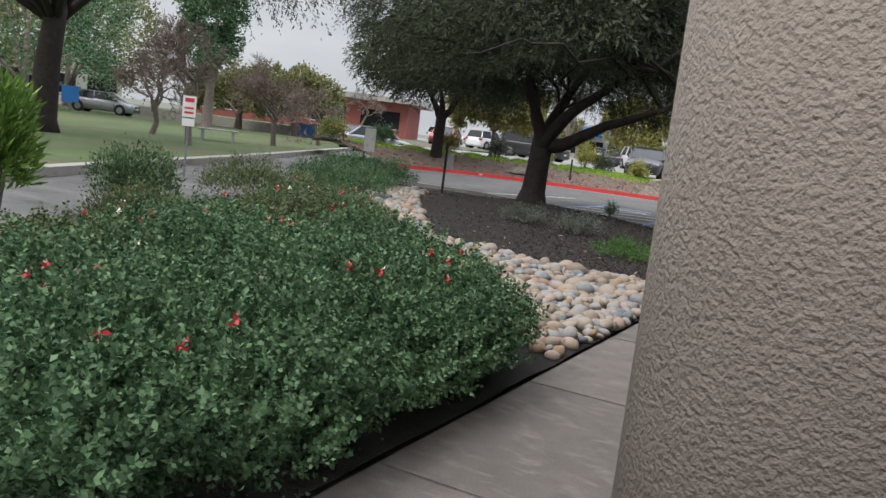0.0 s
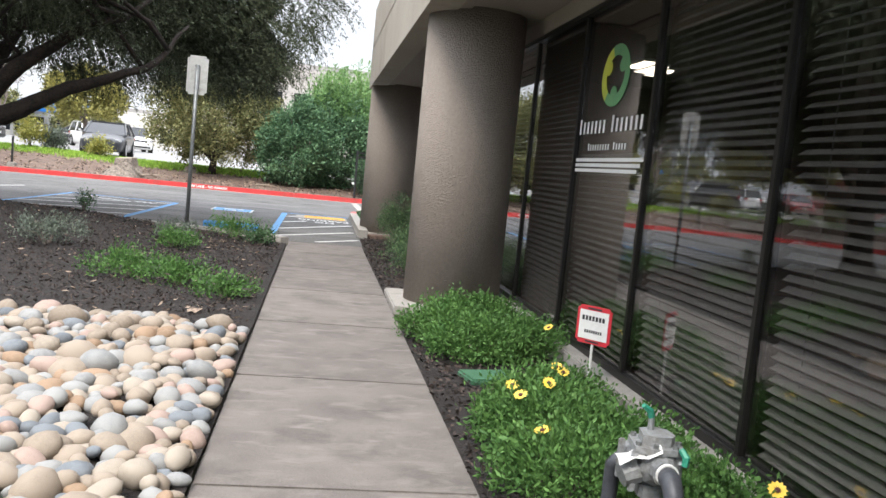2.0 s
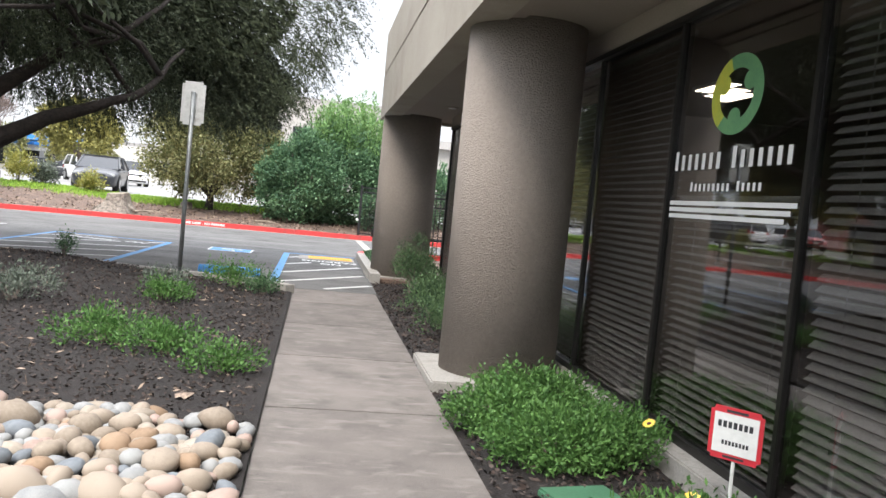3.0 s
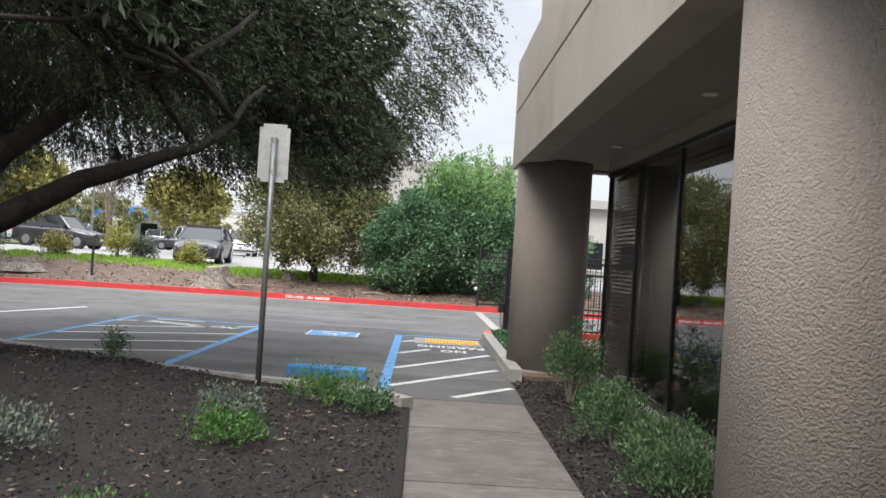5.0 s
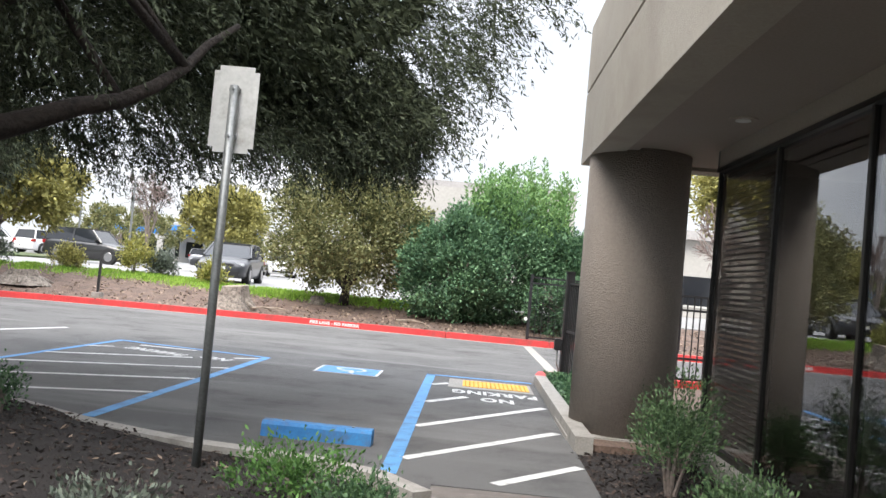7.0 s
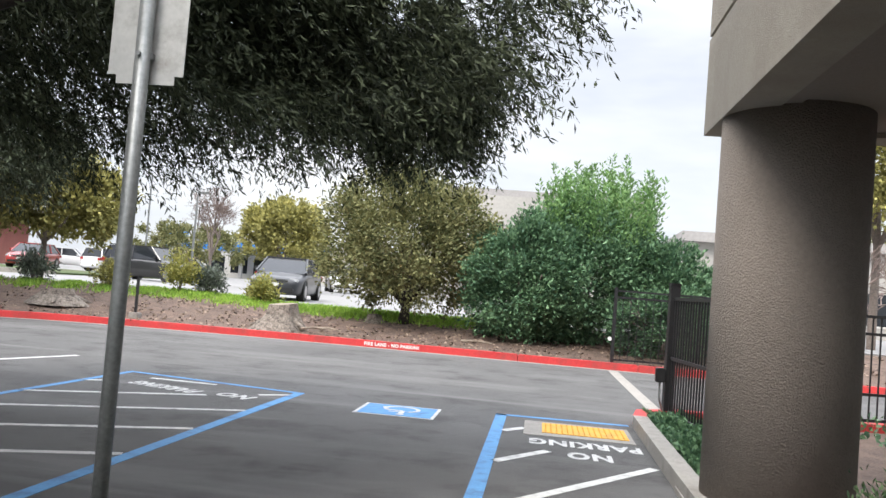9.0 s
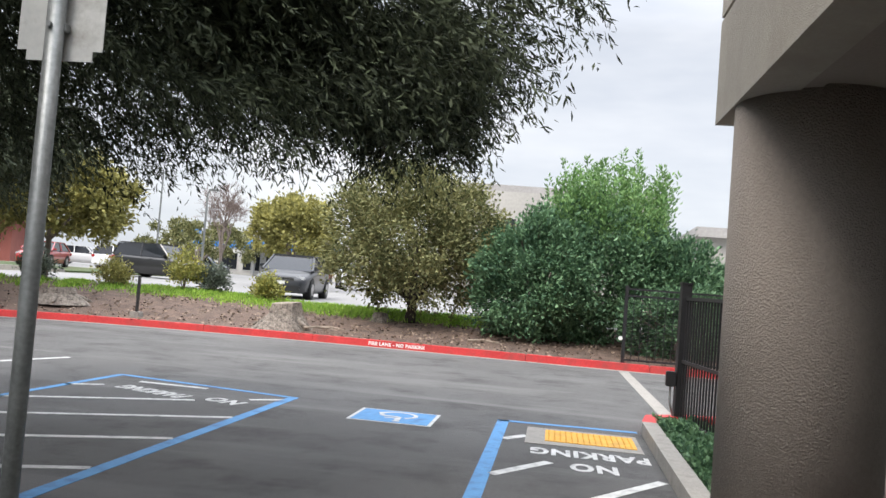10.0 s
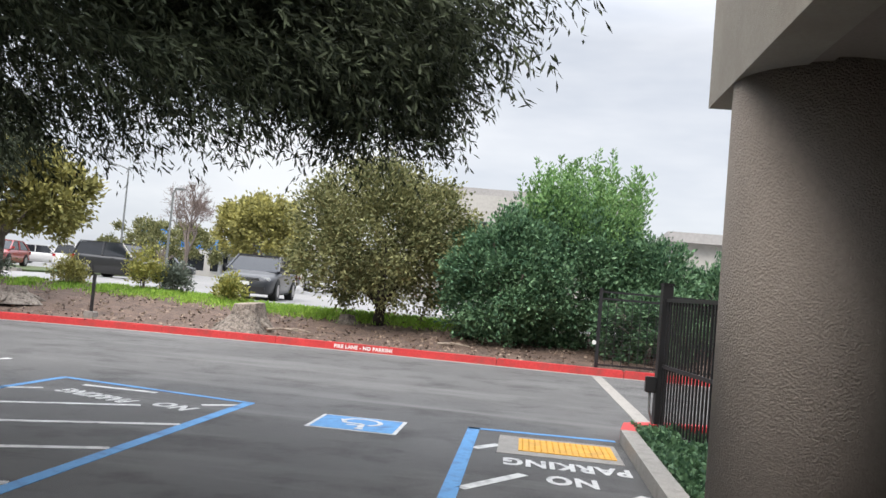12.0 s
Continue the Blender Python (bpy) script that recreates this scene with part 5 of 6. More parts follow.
# ---- river stones ----
def stone_mesh(seed, sub=2):
    bm = bmesh.new()
    bmesh.ops.create_icosphere(bm, subdivisions=sub, radius=0.5)
    off = Vector((seed * 7.3, seed * 3.1, 0))
    for v in bm.verts:
        v.co = v.co * (1 + 0.22 * noise.noise(v.co * 1.5 + off) + 0.05 * noise.noise(v.co * 5 + off))
    me = bpy.data.meshes.new("stone")
    bm.to_mesh(me)
    bm.free()
    me.polygons.foreach_set("use_smooth", [True] * len(me.polygons))
    return me


STONE_BED = [(-0.70, 1.2), (-0.70, 5.3), (-1.4, 5.55), (-2.3, 5.5), (-3.1, 5.65), (-4.1, 5.8), (-4.7, 6.5), (-6.7, 9.6), (-7.6, 11.6), (-8.6, 13.4), (-9.4, 13.0), (-8.3, 10.4), (-6.6, 7.2), (-4.9, 5.2), (-3.4, 3.6), (-2.2, 2.5), (-1.4, 1.5)]
bed = thing("stone_bed", (0, 0, 0), "bed of rounded buff, grey and tan river stones", "river stones", kind="structure")
rngR = np.random.default_rng(300)
kinds = []
for mi, m in enumerate(PEBBLES):
    for k in range(2):
        me = stone_mesh(mi * 2 + k + 1)
        me.materials.append(m)
        kinds.append(me)
weights = np.repeat(np.array([0.30, 0.26, 0.08, 0.15, 0.10, 0.13]) / 2, 2)
placed = []
near_n, rest = 0, {i: [] for i in range(len(kinds))}
xs0 = rngR.uniform(-9.4, -0.70, 130000)
ys0 = rngR.uniform(1.2, 13.4, 130000)
ok = inside(STONE_BED, xs0, ys0)
cells = {}
for x, y in zip(xs0[ok], ys0[ok]):
    s = float(np.clip(rngR.lognormal(math.log(0.132), 0.26), 0.075, 0.25))
    r = s * 0.315
    key = (int(x / 0.3), int(y / 0.3))
    if any(math.hypot(x - a, y - b) < r + c for i in (-1, 0, 1) for j in (-1, 0, 1) for a, b, c in cells.get((key[0] + i, key[1] + j), ())):
        continue
    if x > -0.685 - s * 0.5:
        continue
    cells.setdefault(key, []).append((x, y, r))
    placed.append((x, y, s))
placed.sort(key=lambda p: math.hypot(p[0] + 0.7, p[1] - 3.3))
for i, (x, y, s) in enumerate(placed):
    k = int(rngR.choice(len(kinds), p=weights / weights.sum()))
    el = rngR.uniform(0.72, 0.95)
    m = pose(x, y, mound(x, y) + s * 0.2 + (0.03 if rngR.uniform() < 0.3 else 0), rngR.normal(0, 14), rngR.normal(0, 14), rngR.uniform(0, 360)) @ Matrix.Diagonal((s * 1.12, s * el * 1.05, s * rngR.uniform(0.58, 0.82), 1))
    if i < 300:
        o = new("stone", kinds[k])
        o.parent = bed
        o.matrix_local = m
    else:
        rest[k].append(m)
for k, ms in rest.items():
    if not ms:
        continue
    src = kinds[k]
    v = np.array([p.co for p in src.vertices])
    f = np.array([p.vertices for p in src.polygons])
    V = np.concatenate([v @ np.array(m.to_3x3()).T + np.array(m.translation) for m in ms])
    F = np.concatenate([f + len(v) * i for i in range(len(ms))])
    me = bpy.data.meshes.new("stones_rest")
    me.from_pydata(V.tolist(), [], F.tolist())
    me.polygons.foreach_set("use_smooth", [True] * len(me.polygons))
    tagged(mesh_ob("stones_rest", me, src.materials[0], bed), kind="stuff")

# ---- sign post by the parking bay ----
post = thing("sign_post", (-2.24, 12.36, 0.02), "galvanised steel post carrying a parking sign seen from behind", "sign")
part("post", tube(bmesh.new(), [(0, 0, -0.05), (0, 0, 1.3), (0, 0, 2.6)], [0.03, 0.03, 0.03], 14), M_STEEL, post, smooth=True)
bm = boxm(-0.155, 0.155, 0.034, 0.038, 2.15, 2.74)
bmesh.ops.bevel(bm, geom=[e for e in bm.edges if abs(e.verts[0].co.y - e.verts[1].co.y) > 0.003], offset=0.035, segments=4, affect="EDGES")
part("plate", bm, M_SIGN_BACK, post, "bare aluminium sign back", rz=0)
for z in (2.24, 2.56):
    part("bracket", boxm(-0.036, 0.036, 0.0, 0.034, z, z + 0.03, bevel=0.004), M_STEEL, post)
    part("bolt", lathe(bmesh.new(), [(0.009, 0.028), (0.009, 0.04)], 8), M_STEEL, post).matrix_local = pose(0, 0, z + 0.015, 90, 0, 0)

# ---- small yard sign ----
ys_ = thing("yard_sign", (1.525, 4.05, -0.02), "small red and white security notice on a white stake", "sign", rz=-50)
part("stake", tube(bmesh.new(), [(0, 0.006, -0.08), (0, 0.006, 0.42)], [0.009, 0.009], 8), M_WHITE, ys_)
bm = boxm(-0.125, 0.125, -0.004, 0.002, 0.385, 0.63)
bmesh.ops.bevel(bm, geom=[e for e in bm.edges if abs(e.verts[0].co.y - e.verts[1].co.y) > 0.004], offset=0.018, segments=3, affect="EDGES")
plate = part("plate", bm, M_SIGN_RED, ys_, "red border")
part("face", boxm(-0.105, 0.105, -0.0075, -0.0045, 0.415, 0.6), M_WHITE, plate, "white face")
for z, h, parts_ in ((0.535, 0.03, [(-0.085, 0.02, 0.07), (0.0, 0.005, 0.005), (0.012, 0.0, 0.075)]), (0.455, 0.02, [(-0.06, 0, 0.03), (-0.025, 0, 0.03), (0.012, 0, 0.045)])):
    x = parts_[0][0]
    while x < (0.085 if h > 0.025 else 0.06):
        part("letter_bar", boxm(x, x + h * 0.55, -0.009, -0.0076, z, z + h), M_INK, plate)
        x += h * 0.82
part("letter_bar", boxm(-0.05, 0.05, -0.0065, -0.0042, 0.607, 0.618), M_INK, plate)
part("letter_bar", boxm(-0.05, 0.05, -0.0065, -0.0042, 0.395, 0.405), M_INK, plate)

# ---- backflow preventer ----
bf = thing("backflow_preventer", (1.0, 1.6, -0.02), "grey cast valve assembly on dark taped pipe risers", "water valve", rz=-6)
part("riser", tube(bmesh.new(), [(0, 0, -0.05), (0, 0, 0.16), (0.005, 0.005, 0.3), (0.005, 0.02, 0.36), (0.005, 0.06, 0.395), (0.005, 0.11, 0.4)], [0.03, 0.03, 0.031, 0.035, 0.037, 0.036], 16), M_PIPE, bf, "dark tape-wrapped pipe", smooth=True)
part("riser", tube(bmesh.new(), [(-0.11, 0.4, -0.05), (-0.11, 0.4, 0.2), (-0.11, 0.39, 0.33), (-0.08, 0.35, 0.38)], [0.03, 0.03, 0.032, 0.034], 16), M_PIPE, bf, "dark tape-wrapped pipe", smooth=True)
part("union_nut", lathe(bmesh.new(), [(0.036, 0.1), (0.05, 0.105), (0.05, 0.14), (0.042, 0.145), (0.053, 0.15), (0.053, 0.185), (0.036, 0.19)], 12), M_WHITE, bf, "dull white plastic union")
part("pipe_collar", tube(bmesh.new(), [(0.005, 0.1, 0.4), (0.005, 0.115, 0.401)], [0.041, 0.041], 16), M_WHITE, bf, "white sealing ring")
for k in range(7):
    part("tape_ring", lathe(bmesh.new(), [(0.0305, 0.2 + 0.018 * k), (0.033, 0.206 + 0.018 * k), (0.0305, 0.211 + 0.018 * k)], 14), M_PIPE, bf)
part("valve_body", tube(bmesh.new(), [(0, 0.11, 0.4), (0, 0.15, 0.4), (-0.005, 0.17, 0.405), (-0.015, 0.24, 0.41), (-0.025, 0.31, 0.405), (-0.04, 0.33, 0.4), (-0.06, 0.37, 0.395)], [0.046, 0.05, 0.075, 0.088, 0.075, 0.05, 0.045], 10), M_BRASS, bf, "pitted grey casting")
part("bonnet", prism(bmesh.new(), [(-0.1, 0.17), (-0.04, 0.14), (0.05, 0.15), (0.085, 0.2), (0.07, 0.3), (0.0, 0.34), (-0.09, 0.31)], 0.455, 0.478), M_BRASS, bf, "cast bonnet plate")
part("bonnet", prism(bmesh.new(), [(-0.07, 0.19), (-0.03, 0.17), (0.03, 0.175), (0.055, 0.21), (0.045, 0.28), (0.0, 0.31), (-0.06, 0.28)], 0.478, 0.515), M_BRASS, bf, "cast bonnet cap")
for x, y0, y1 in ((-0.1, 0.16, 0.18), (0.07, 0.17, 0.19), (-0.11, 0.3, 0.32), (0.045, 0.3, 0.32)):
    part("web", boxm(x - 0.012, x + 0.012, y0, y1, 0.31, 0.46, bevel=0.004), M_BRASS, bf)
part("side_cover", tube(bmesh.new(), [(-0.08, 0.2, 0.38), (-0.135, 0.19, 0.36)], [0.05, 0.044], 10), M_BRASS, bf)
part("drain", boxm(-0.06, 0.03, 0.19, 0.28, 0.27, 0.34, bevel=0.012), M_BRASS, bf, "relief valve housing")
for x, y in ((-0.085, 0.185), (-0.03, 0.155), (0.045, 0.165), (0.07, 0.21), (0.055, 0.29), (0.0, 0.325), (-0.075, 0.295)):
    part("bolt", tube(bmesh.new(), [(x, y, 0.474), (x, y, 0.492)], [0.011, 0.011], 6), M_STEEL, bf)
part("test_cock", tube(bmesh.new(), [(-0.02, 0.27, 0.51), (-0.02, 0.275, 0.56)], [0.014, 0.012], 8), M_STEEL, bf)
part("handle", tube(bmesh.new(), [(-0.02, 0.275, 0.555), (-0.03, 0.27, 0.585), (-0.06, 0.26, 0.605)], [0.012, 0.014, 0.01], 6), M_VALVE_GREEN, bf, "green lever handle")
part("test_cock", tube(bmesh.new(), [(0.06, 0.15, 0.43), (0.085, 0.13, 0.435)], [0.013, 0.012], 8), M_STEEL, bf)
part("handle", tube(bmesh.new(), [(0.07, 0.125, 0.43), (0.075, 0.13, 0.46), (0.06, 0.15, 0.485)], [0.011, 0.014, 0.011], 6), M_VALVE_GREEN, bf, "green lever handle")
bm = bmesh.new()
vs = [[bm.verts.new((-0.16 + 0.15 * i / 3, 0.13 + 0.09 * j / 3, 0.475 + 0.012 * math.sin(i * 2 + j) - 0.06 * (3 - i) / 3 + 0.004 * j)) for j in range(4)] for i in range(4)]
for i in range(3):
    for j in range(3):
        bm.faces.new((vs[i][j], vs[i + 1][j], vs[i + 1][j + 1], vs[i][j + 1]))
part("paper_tag", bm, M_WHITE, bf, "crumpled white tag")
lid = thing("valve_box", (1.0, 4.5, -0.03), "green plastic irrigation valve box lid", "valve box", rz=12)
part("lid", boxm(-0.2, 0.2, -0.14, 0.14, 0, 0.05, bevel=0.012), M_BOX_GREEN, lid)
outlet = thing("wall_outlet", (1.62, 5.95, 0.06), "small white outlet box on the sill", "outlet")
part("body", boxm(-0.015, 0.01, -0.035, 0.035, -0.03, 0.03, bevel=0.004), M_WHITE, outlet)
leaf_ob = thing("fallen_leaf", (-1.25, 5.95, mound(-1.25, 5.95) + 0.03), "dry orange-brown fallen leaf", "leaf")
mesh_ob("blade", quads_mesh("blade", leaves(np.random.default_rng(3), np.zeros((3, 3)), np.array([[1, 0.2, 0.1], [0.6, 0.9, 0.15], [0.8, -0.6, 0.1]]), 0.12, 0.06, 0.1)), M_CHIP_PALE, leaf_ob)

# ---- blinds, lamps and lettering behind and on the glass ----
slat_me = {}


def blind(y0, y1, z0, z1, tilt, label, count):
    ob = thing("window_blind", (XW + 0.1, (y0 + y1) / 2, z1), label, "window blind", "blinds behind the glazing")
    w = y1 - y0 - 0.1
    if round(w, 2) not in slat_me:
        bm = boxm(-0.024, 0.024, -w / 2, w / 2, -0.0015, 0.0015)
        me = bpy.data.meshes.new("slat")
        bm.to_mesh(me)
        bm.free()
        me.materials.append(M_SLAT)
        slat_me[round(w, 2)] = me
    for k in range(count):
        o = new("slat", slat_me[round(w, 2)])
        o.parent = ob
        o.location = (0, 0, -0.05 - (z1 - z0 - 0.06) * k / (count - 1))
        o.rotation_euler = (0, radians(-tilt), 0)
    part("headrail", boxm(-0.025, 0.025, -w / 2, w / 2, -0.03, 0.0), M_SLAT, ob)
    for s in (-0.35, 0.35):
        part("cord", boxm(-0.002, 0.002, w * s - 0.002, w * s + 0.002, -(z1 - z0), -0.03), M_SLAT, ob)
    return ob


for i, (y0, y1) in enumerate(zip(ys[1:12], ys[:11])):
    if i in (1, 2):
        continue
    tilt = {0: 30, 3: 24, 4: 30, 5: 30, 6: 16, 7: 42, 8: 34, 9: 34, 10: 34}[i]
    blind(y0, y1, 0.2, 1.62 if i == 6 else 2.7, tilt, "half-open grey venetian blind behind dark glass", 27 if i == 6 else 48)
for x, y in ((3.03, 7.72), (3.24, 7.95), (3.42, 8.12)):
    lamp = thing("ceiling_light", (x, y, 2.74), "recessed lit fluorescent office ceiling light", "ceiling light", "office ceiling lights")
    part("frame", boxm(-0.09, 0.09, -0.32, 0.32, -0.03, 0.0), M_WHITE, lamp)
    part("diffuser", boxm(-0.075, 0.075, -0.3, 0.3, -0.036, -0.031), M_TUBE, lamp)
logo = thing("window_lettering", (XW + 0.017, 4.9, 2.18), "white and green-yellow vinyl sign on the glass", "window sign")


def ring_arc(a0, a1, r0, r1, material, name):
    bm = bmesh.new()
    n = 22
    inner, outer = [], []
    for i in range(n + 1):
        a = radians(a0 + (a1 - a0) * i / n)
        inner.append(bm.verts.new((-0.002, math.cos(a) * r0 * 1.28, math.sin(a) * r0)))
        outer.append(bm.verts.new((-0.002, math.cos(a) * r1 * 1.28, math.sin(a) * r1)))
    for i in range(n):
        bm.faces.new((inner[i], inner[i + 1], outer[i + 1], outer[i]))
    part(name, bm, material, logo)


ring_arc(70, 190, 0.145, 0.225, M_VINYL_GREEN, "emblem_arc")
ring_arc(190, 310, 0.145, 0.225, M_VINYL_GREEN, "emblem_arc")
ring_arc(-50, 70, 0.145, 0.225, M_VINYL_LIME, "emblem_arc")
for a in (30, 150, 270):
    c = (math.cos(radians(a)) * 0.13 * 1.28, math.sin(radians(a)) * 0.13)
    bm = bmesh.new()
    bm.faces.new([bm.verts.new((-0.003, c[0] + 0.055 * 1.28 * math.cos(t), c[1] + 0.055 * math.sin(t))) for t in np.linspace(0, 2 * math.pi, 18, endpoint=False)])
    part("emblem_dot", bm, M_VINYL_LIME if a == 30 else M_VINYL_GREEN, logo)


def bars(y_from, y_to, z, h, words, thin=0.62):
    """Plain bars in place of letters; the row runs from far to near along the glass."""
    total = sum(words) + len(words) - 1
    step_ = (y_from - y_to) / total
    y = y_from
    for w in words:
        for k in range(w):
            hh = h * (1.0 if k == 0 else 0.8)
            bm = bmesh.new()
            y1 = y - step_ * thin
            bm.faces.new([bm.verts.new(v) for v in ((-0.002, y - 4.9, z - 2.18), (-0.002, y1 - 4.9, z - 2.18), (-0.002, y1 - 4.9, z - 2.18 + hh), (-0.002, y - 4.9, z - 2.18 + hh))])
            part("letter_bar", bm, M_VINYL_WHITE, logo)
            y -= step_
        y -= step_


bars(5.6, 4.22, 1.77, 0.12, [7, 7], 0.46)
bars(5.35, 4.5, 1.64, 0.055, [9, 5], 0.5)
for k, z in enumerate((1.555, 1.515, 1.475)):
    bm = bmesh.new()
    bm.faces.new([bm.verts.new(v) for v in ((-0.002, 0.72, z - 2.18), (-0.002, -0.72 + 0.05 * k, z - 2.18), (-0.002, -0.72 + 0.05 * k, z - 2.18 + 0.026), (-0.002, 0.72, z - 2.18 + 0.026))])
    part("small_print", bm, M_VINYL_WHITE, logo)
for y in (10.35, 13.5, 4.6):
    dl = thing("soffit_light", (1.5, y, SOFFIT + 0.02), "round white unlit soffit downlight", "downlight", "downlights in the soffit")
    part("trim_ring", lathe(bmesh.new(), [(0.06, -0.012), (0.11, -0.012), (0.115, 0.0), (0.06, 0.0)], 24), M_SOFFIT, dl)
    part("lens", lathe(bmesh.new(), [(0.06, -0.02), (0.0605, 0.0)], 20), M_WHITE, dl)

# ---- furniture glimpsed behind the glass ----
chair = thing("office_chair", (3.2, 2.9, 0.08), "black high-backed office chair seen through the blind", "chair", rz=30)
part("backrest", boxm(-0.26, 0.26, 0.18, 0.26, 0.5, 1.2, bevel=0.06), M_BLACK_METAL, chair)
part("seat", boxm(-0.26, 0.26, -0.26, 0.2, 0.42, 0.52, bevel=0.04), M_BLACK_METAL, chair)
part("pedestal", tube(bmesh.new(), [(0, 0, 0.06), (0, 0, 0.42)], [0.03, 0.03], 10), M_BLACK_METAL, chair)
part("foot", boxm(-0.28, 0.28, -0.03, 0.03, 0.0, 0.06), M_BLACK_METAL, chair)

# ---- fences and sliding gate ----
picket_me = {}


def fence(name, a, b, height, label, gap=0.11, rails=(0.12, 0.92), z=0.0, posts=True, pick=0.018):
    a, b = Vector((*a, z)), Vector((*b, z))
    d = b - a
    ln = d.length
    ob = thing(name, a, label, "fence" if name == "fence" else "gate", rz=math.degrees(math.atan2(d.y, d.x)))
    key = (round(height, 2), pick)
    if key not in picket_me:
        bm = boxm(-pick / 2, pick / 2, -pick / 2, pick / 2, 0.06, height * 0.97)
        me = bpy.data.meshes.new("picket")
        bm.to_mesh(me)
        bm.free()
        me.materials.append(M_BLACK_METAL)
        picket_me[key] = me
    n = int(ln / gap)
    for k in range(1, n):
        o = new("picket", picket_me[key])
        o.parent = ob
        o.location = (ln * k / n, 0, 0)
    for r in rails:
        part("rail", boxm(0, ln, -0.018, 0.018, height * r - 0.02, height * r + 0.02), M_BLACK_METAL, ob)
    if posts:
        for x in (0.0, ln):
            part("post", boxm(x - 0.035, x + 0.035, -0.035, 0.035, -0.05, height + 0.06, bevel=0.004), M_BLACK_METAL, ob)
    return ob


gate = fence("gate", (1.05, 20.35), (1.5, 16.9), 1.62, "black steel picket gate slid open behind the kerb", gap=0.1, rails=(0.08, 0.5, 0.97), pick=0.02)
part("tall_post", boxm(-0.06, 0.06, -0.06, 0.06, -0.05, 1.74, bevel=0.006), M_BLACK_METAL, gate)
part("post_cap", boxm(-0.068, 0.068, -0.068, 0.068, 1.74, 1.77, bevel=0.008), M_BLACK_METAL, gate)
opener = thing("gate_latch", (0.93, 20.3, 0.0), "black gate latch box on a conduit", "gate latch")
part("box", boxm(-0.06, 0.06, -0.05, 0.05, 0.5, 0.68, bevel=0.008), M_BLACK_METAL, opener)
part("conduit", tube(bmesh.new(), [(0.0, 0.0, 0.5), (0.0, -0.02, 0.3), (0.06, 0.0, 0.12), (0.12, 0.02, 0.0)], [0.015] * 4, 7), M_STEEL, opener)
far_f = fence("fence", (0.97, 27.95), (4.8, 28.2), 1.62, "dark steel wire-mesh fence panel before the hedge", gap=0.16, rails=(0.06, 0.9, 0.99), pick=0.012, z=0.12)
bm = bmesh.new()
for k in range(16):
    z = 0.2 + 0.085 * k
    box(bm, 0.0, 3.8, -0.004, 0.004, z, z + 0.008)
part("wire_mesh", bm, M_BLACK_METAL, far_f)
part("reflector", lathe(bmesh.new(), [(0.045, -0.01), (0.045, 0.01)], 12), M_WHITE, far_f).matrix_local = pose(-0.08, -0.06, 0.55, 90, 0, 0)
fence("fence", (1.9, 21.1), (9.5, 22.6), 1.6, "black steel picket fence along the lane", gap=0.12, rails=(0.08, 0.3, 0.82, 0.97))

# ---- kerb lettering ----
for (bx, by, txt, size) in ((-3.9, 27.955, "FIRE LANE - NO PARKING", 0.105), (-13.4, 26.4, "FIRE LANE - NO PARKING", 0.105)):
    i = min(range(len(RED_LINE)), key=lambda k: math.hypot(RED_LINE[k][0] - bx, RED_LINE[k][1] - by))
    n_ = OUT_N[i]
    d_ = GUT_N[i]
    ob = road_text(txt, 0, 0, size, 0, kerb, M_VINYL_WHITE, "lettering", 1.0)
    ob.matrix_local = Matrix.Translation((RED_LINE[i][0] - n_.x * 0.089, RED_LINE[i][1] - n_.y * 0.089, 0.08)) @ pose(0, 0, 0, 90, 0, math.degrees(math.atan2(-d_.y, -d_.x)))

# ---- stumps, marker post and shrubs on the bank ----


def stump(loc, r, h, label, seed, rz=0):
    rng = np.random.default_rng(seed)
    ob = thing("tree_stump", loc, label, "tree stump", rz=rz)
    bm = bmesh.new()
    rows = []
    for f, z in ((2.0, -0.12), (1.45, h * 0.16), (1.1, h * 0.5), (0.92, h)):
        rows.append([bm.verts.new(((f * r * (1 + 0.16 * noise.noise(Vector((math.cos(a) * 1.5, math.sin(a) * 1.5, z * 2 + seed)))) + 0.13 * r * math.sin(a * 5 + seed) * (1.4 - z / h)) * math.cos(a), f * r * (1 + 0.16 * noise.noise(Vector((math.cos(a) * 1.5, math.sin(a) * 1.5, z + seed)))) * math.sin(a), z + (0.04 * math.sin(a + seed) if z == h else 0))) for a in np.linspace(0, 2 * math.pi, 28, endpoint=False)])
    for a, b in zip(rows, rows[1:]):
        for k in range(28):
            bm.faces.new((a[k], a[(k + 1) % 28], b[(k + 1) % 28], b[k]))
    top = [v.co.copy() for v in rows[-1]]
    part("bark", bm, M_STUMP, ob, "grey weathered bark")
    bm = bmesh.new()
    bm.faces.new([bm.verts.new(c) for c in top])
    part("cut_face", bm, M_STUMP_TOP, ob, "pale sawn top")
    for k in range(4):
        a = rng.uniform(0, 2 * math.pi)
        u = np.array([math.cos(a), math.sin(a), 0])
        part("root", tube(bmesh.new(), [u * r * 0.8 + np.array([0, 0, h * 0.35]), u * r * 1.4 + np.array([0, 0, h * 0.1]), u * r * 2.1 + np.array([0, 0, -0.05])], [r * 0.24, r * 0.2, r * 0.07], 7), M_STUMP, ob)
    return ob


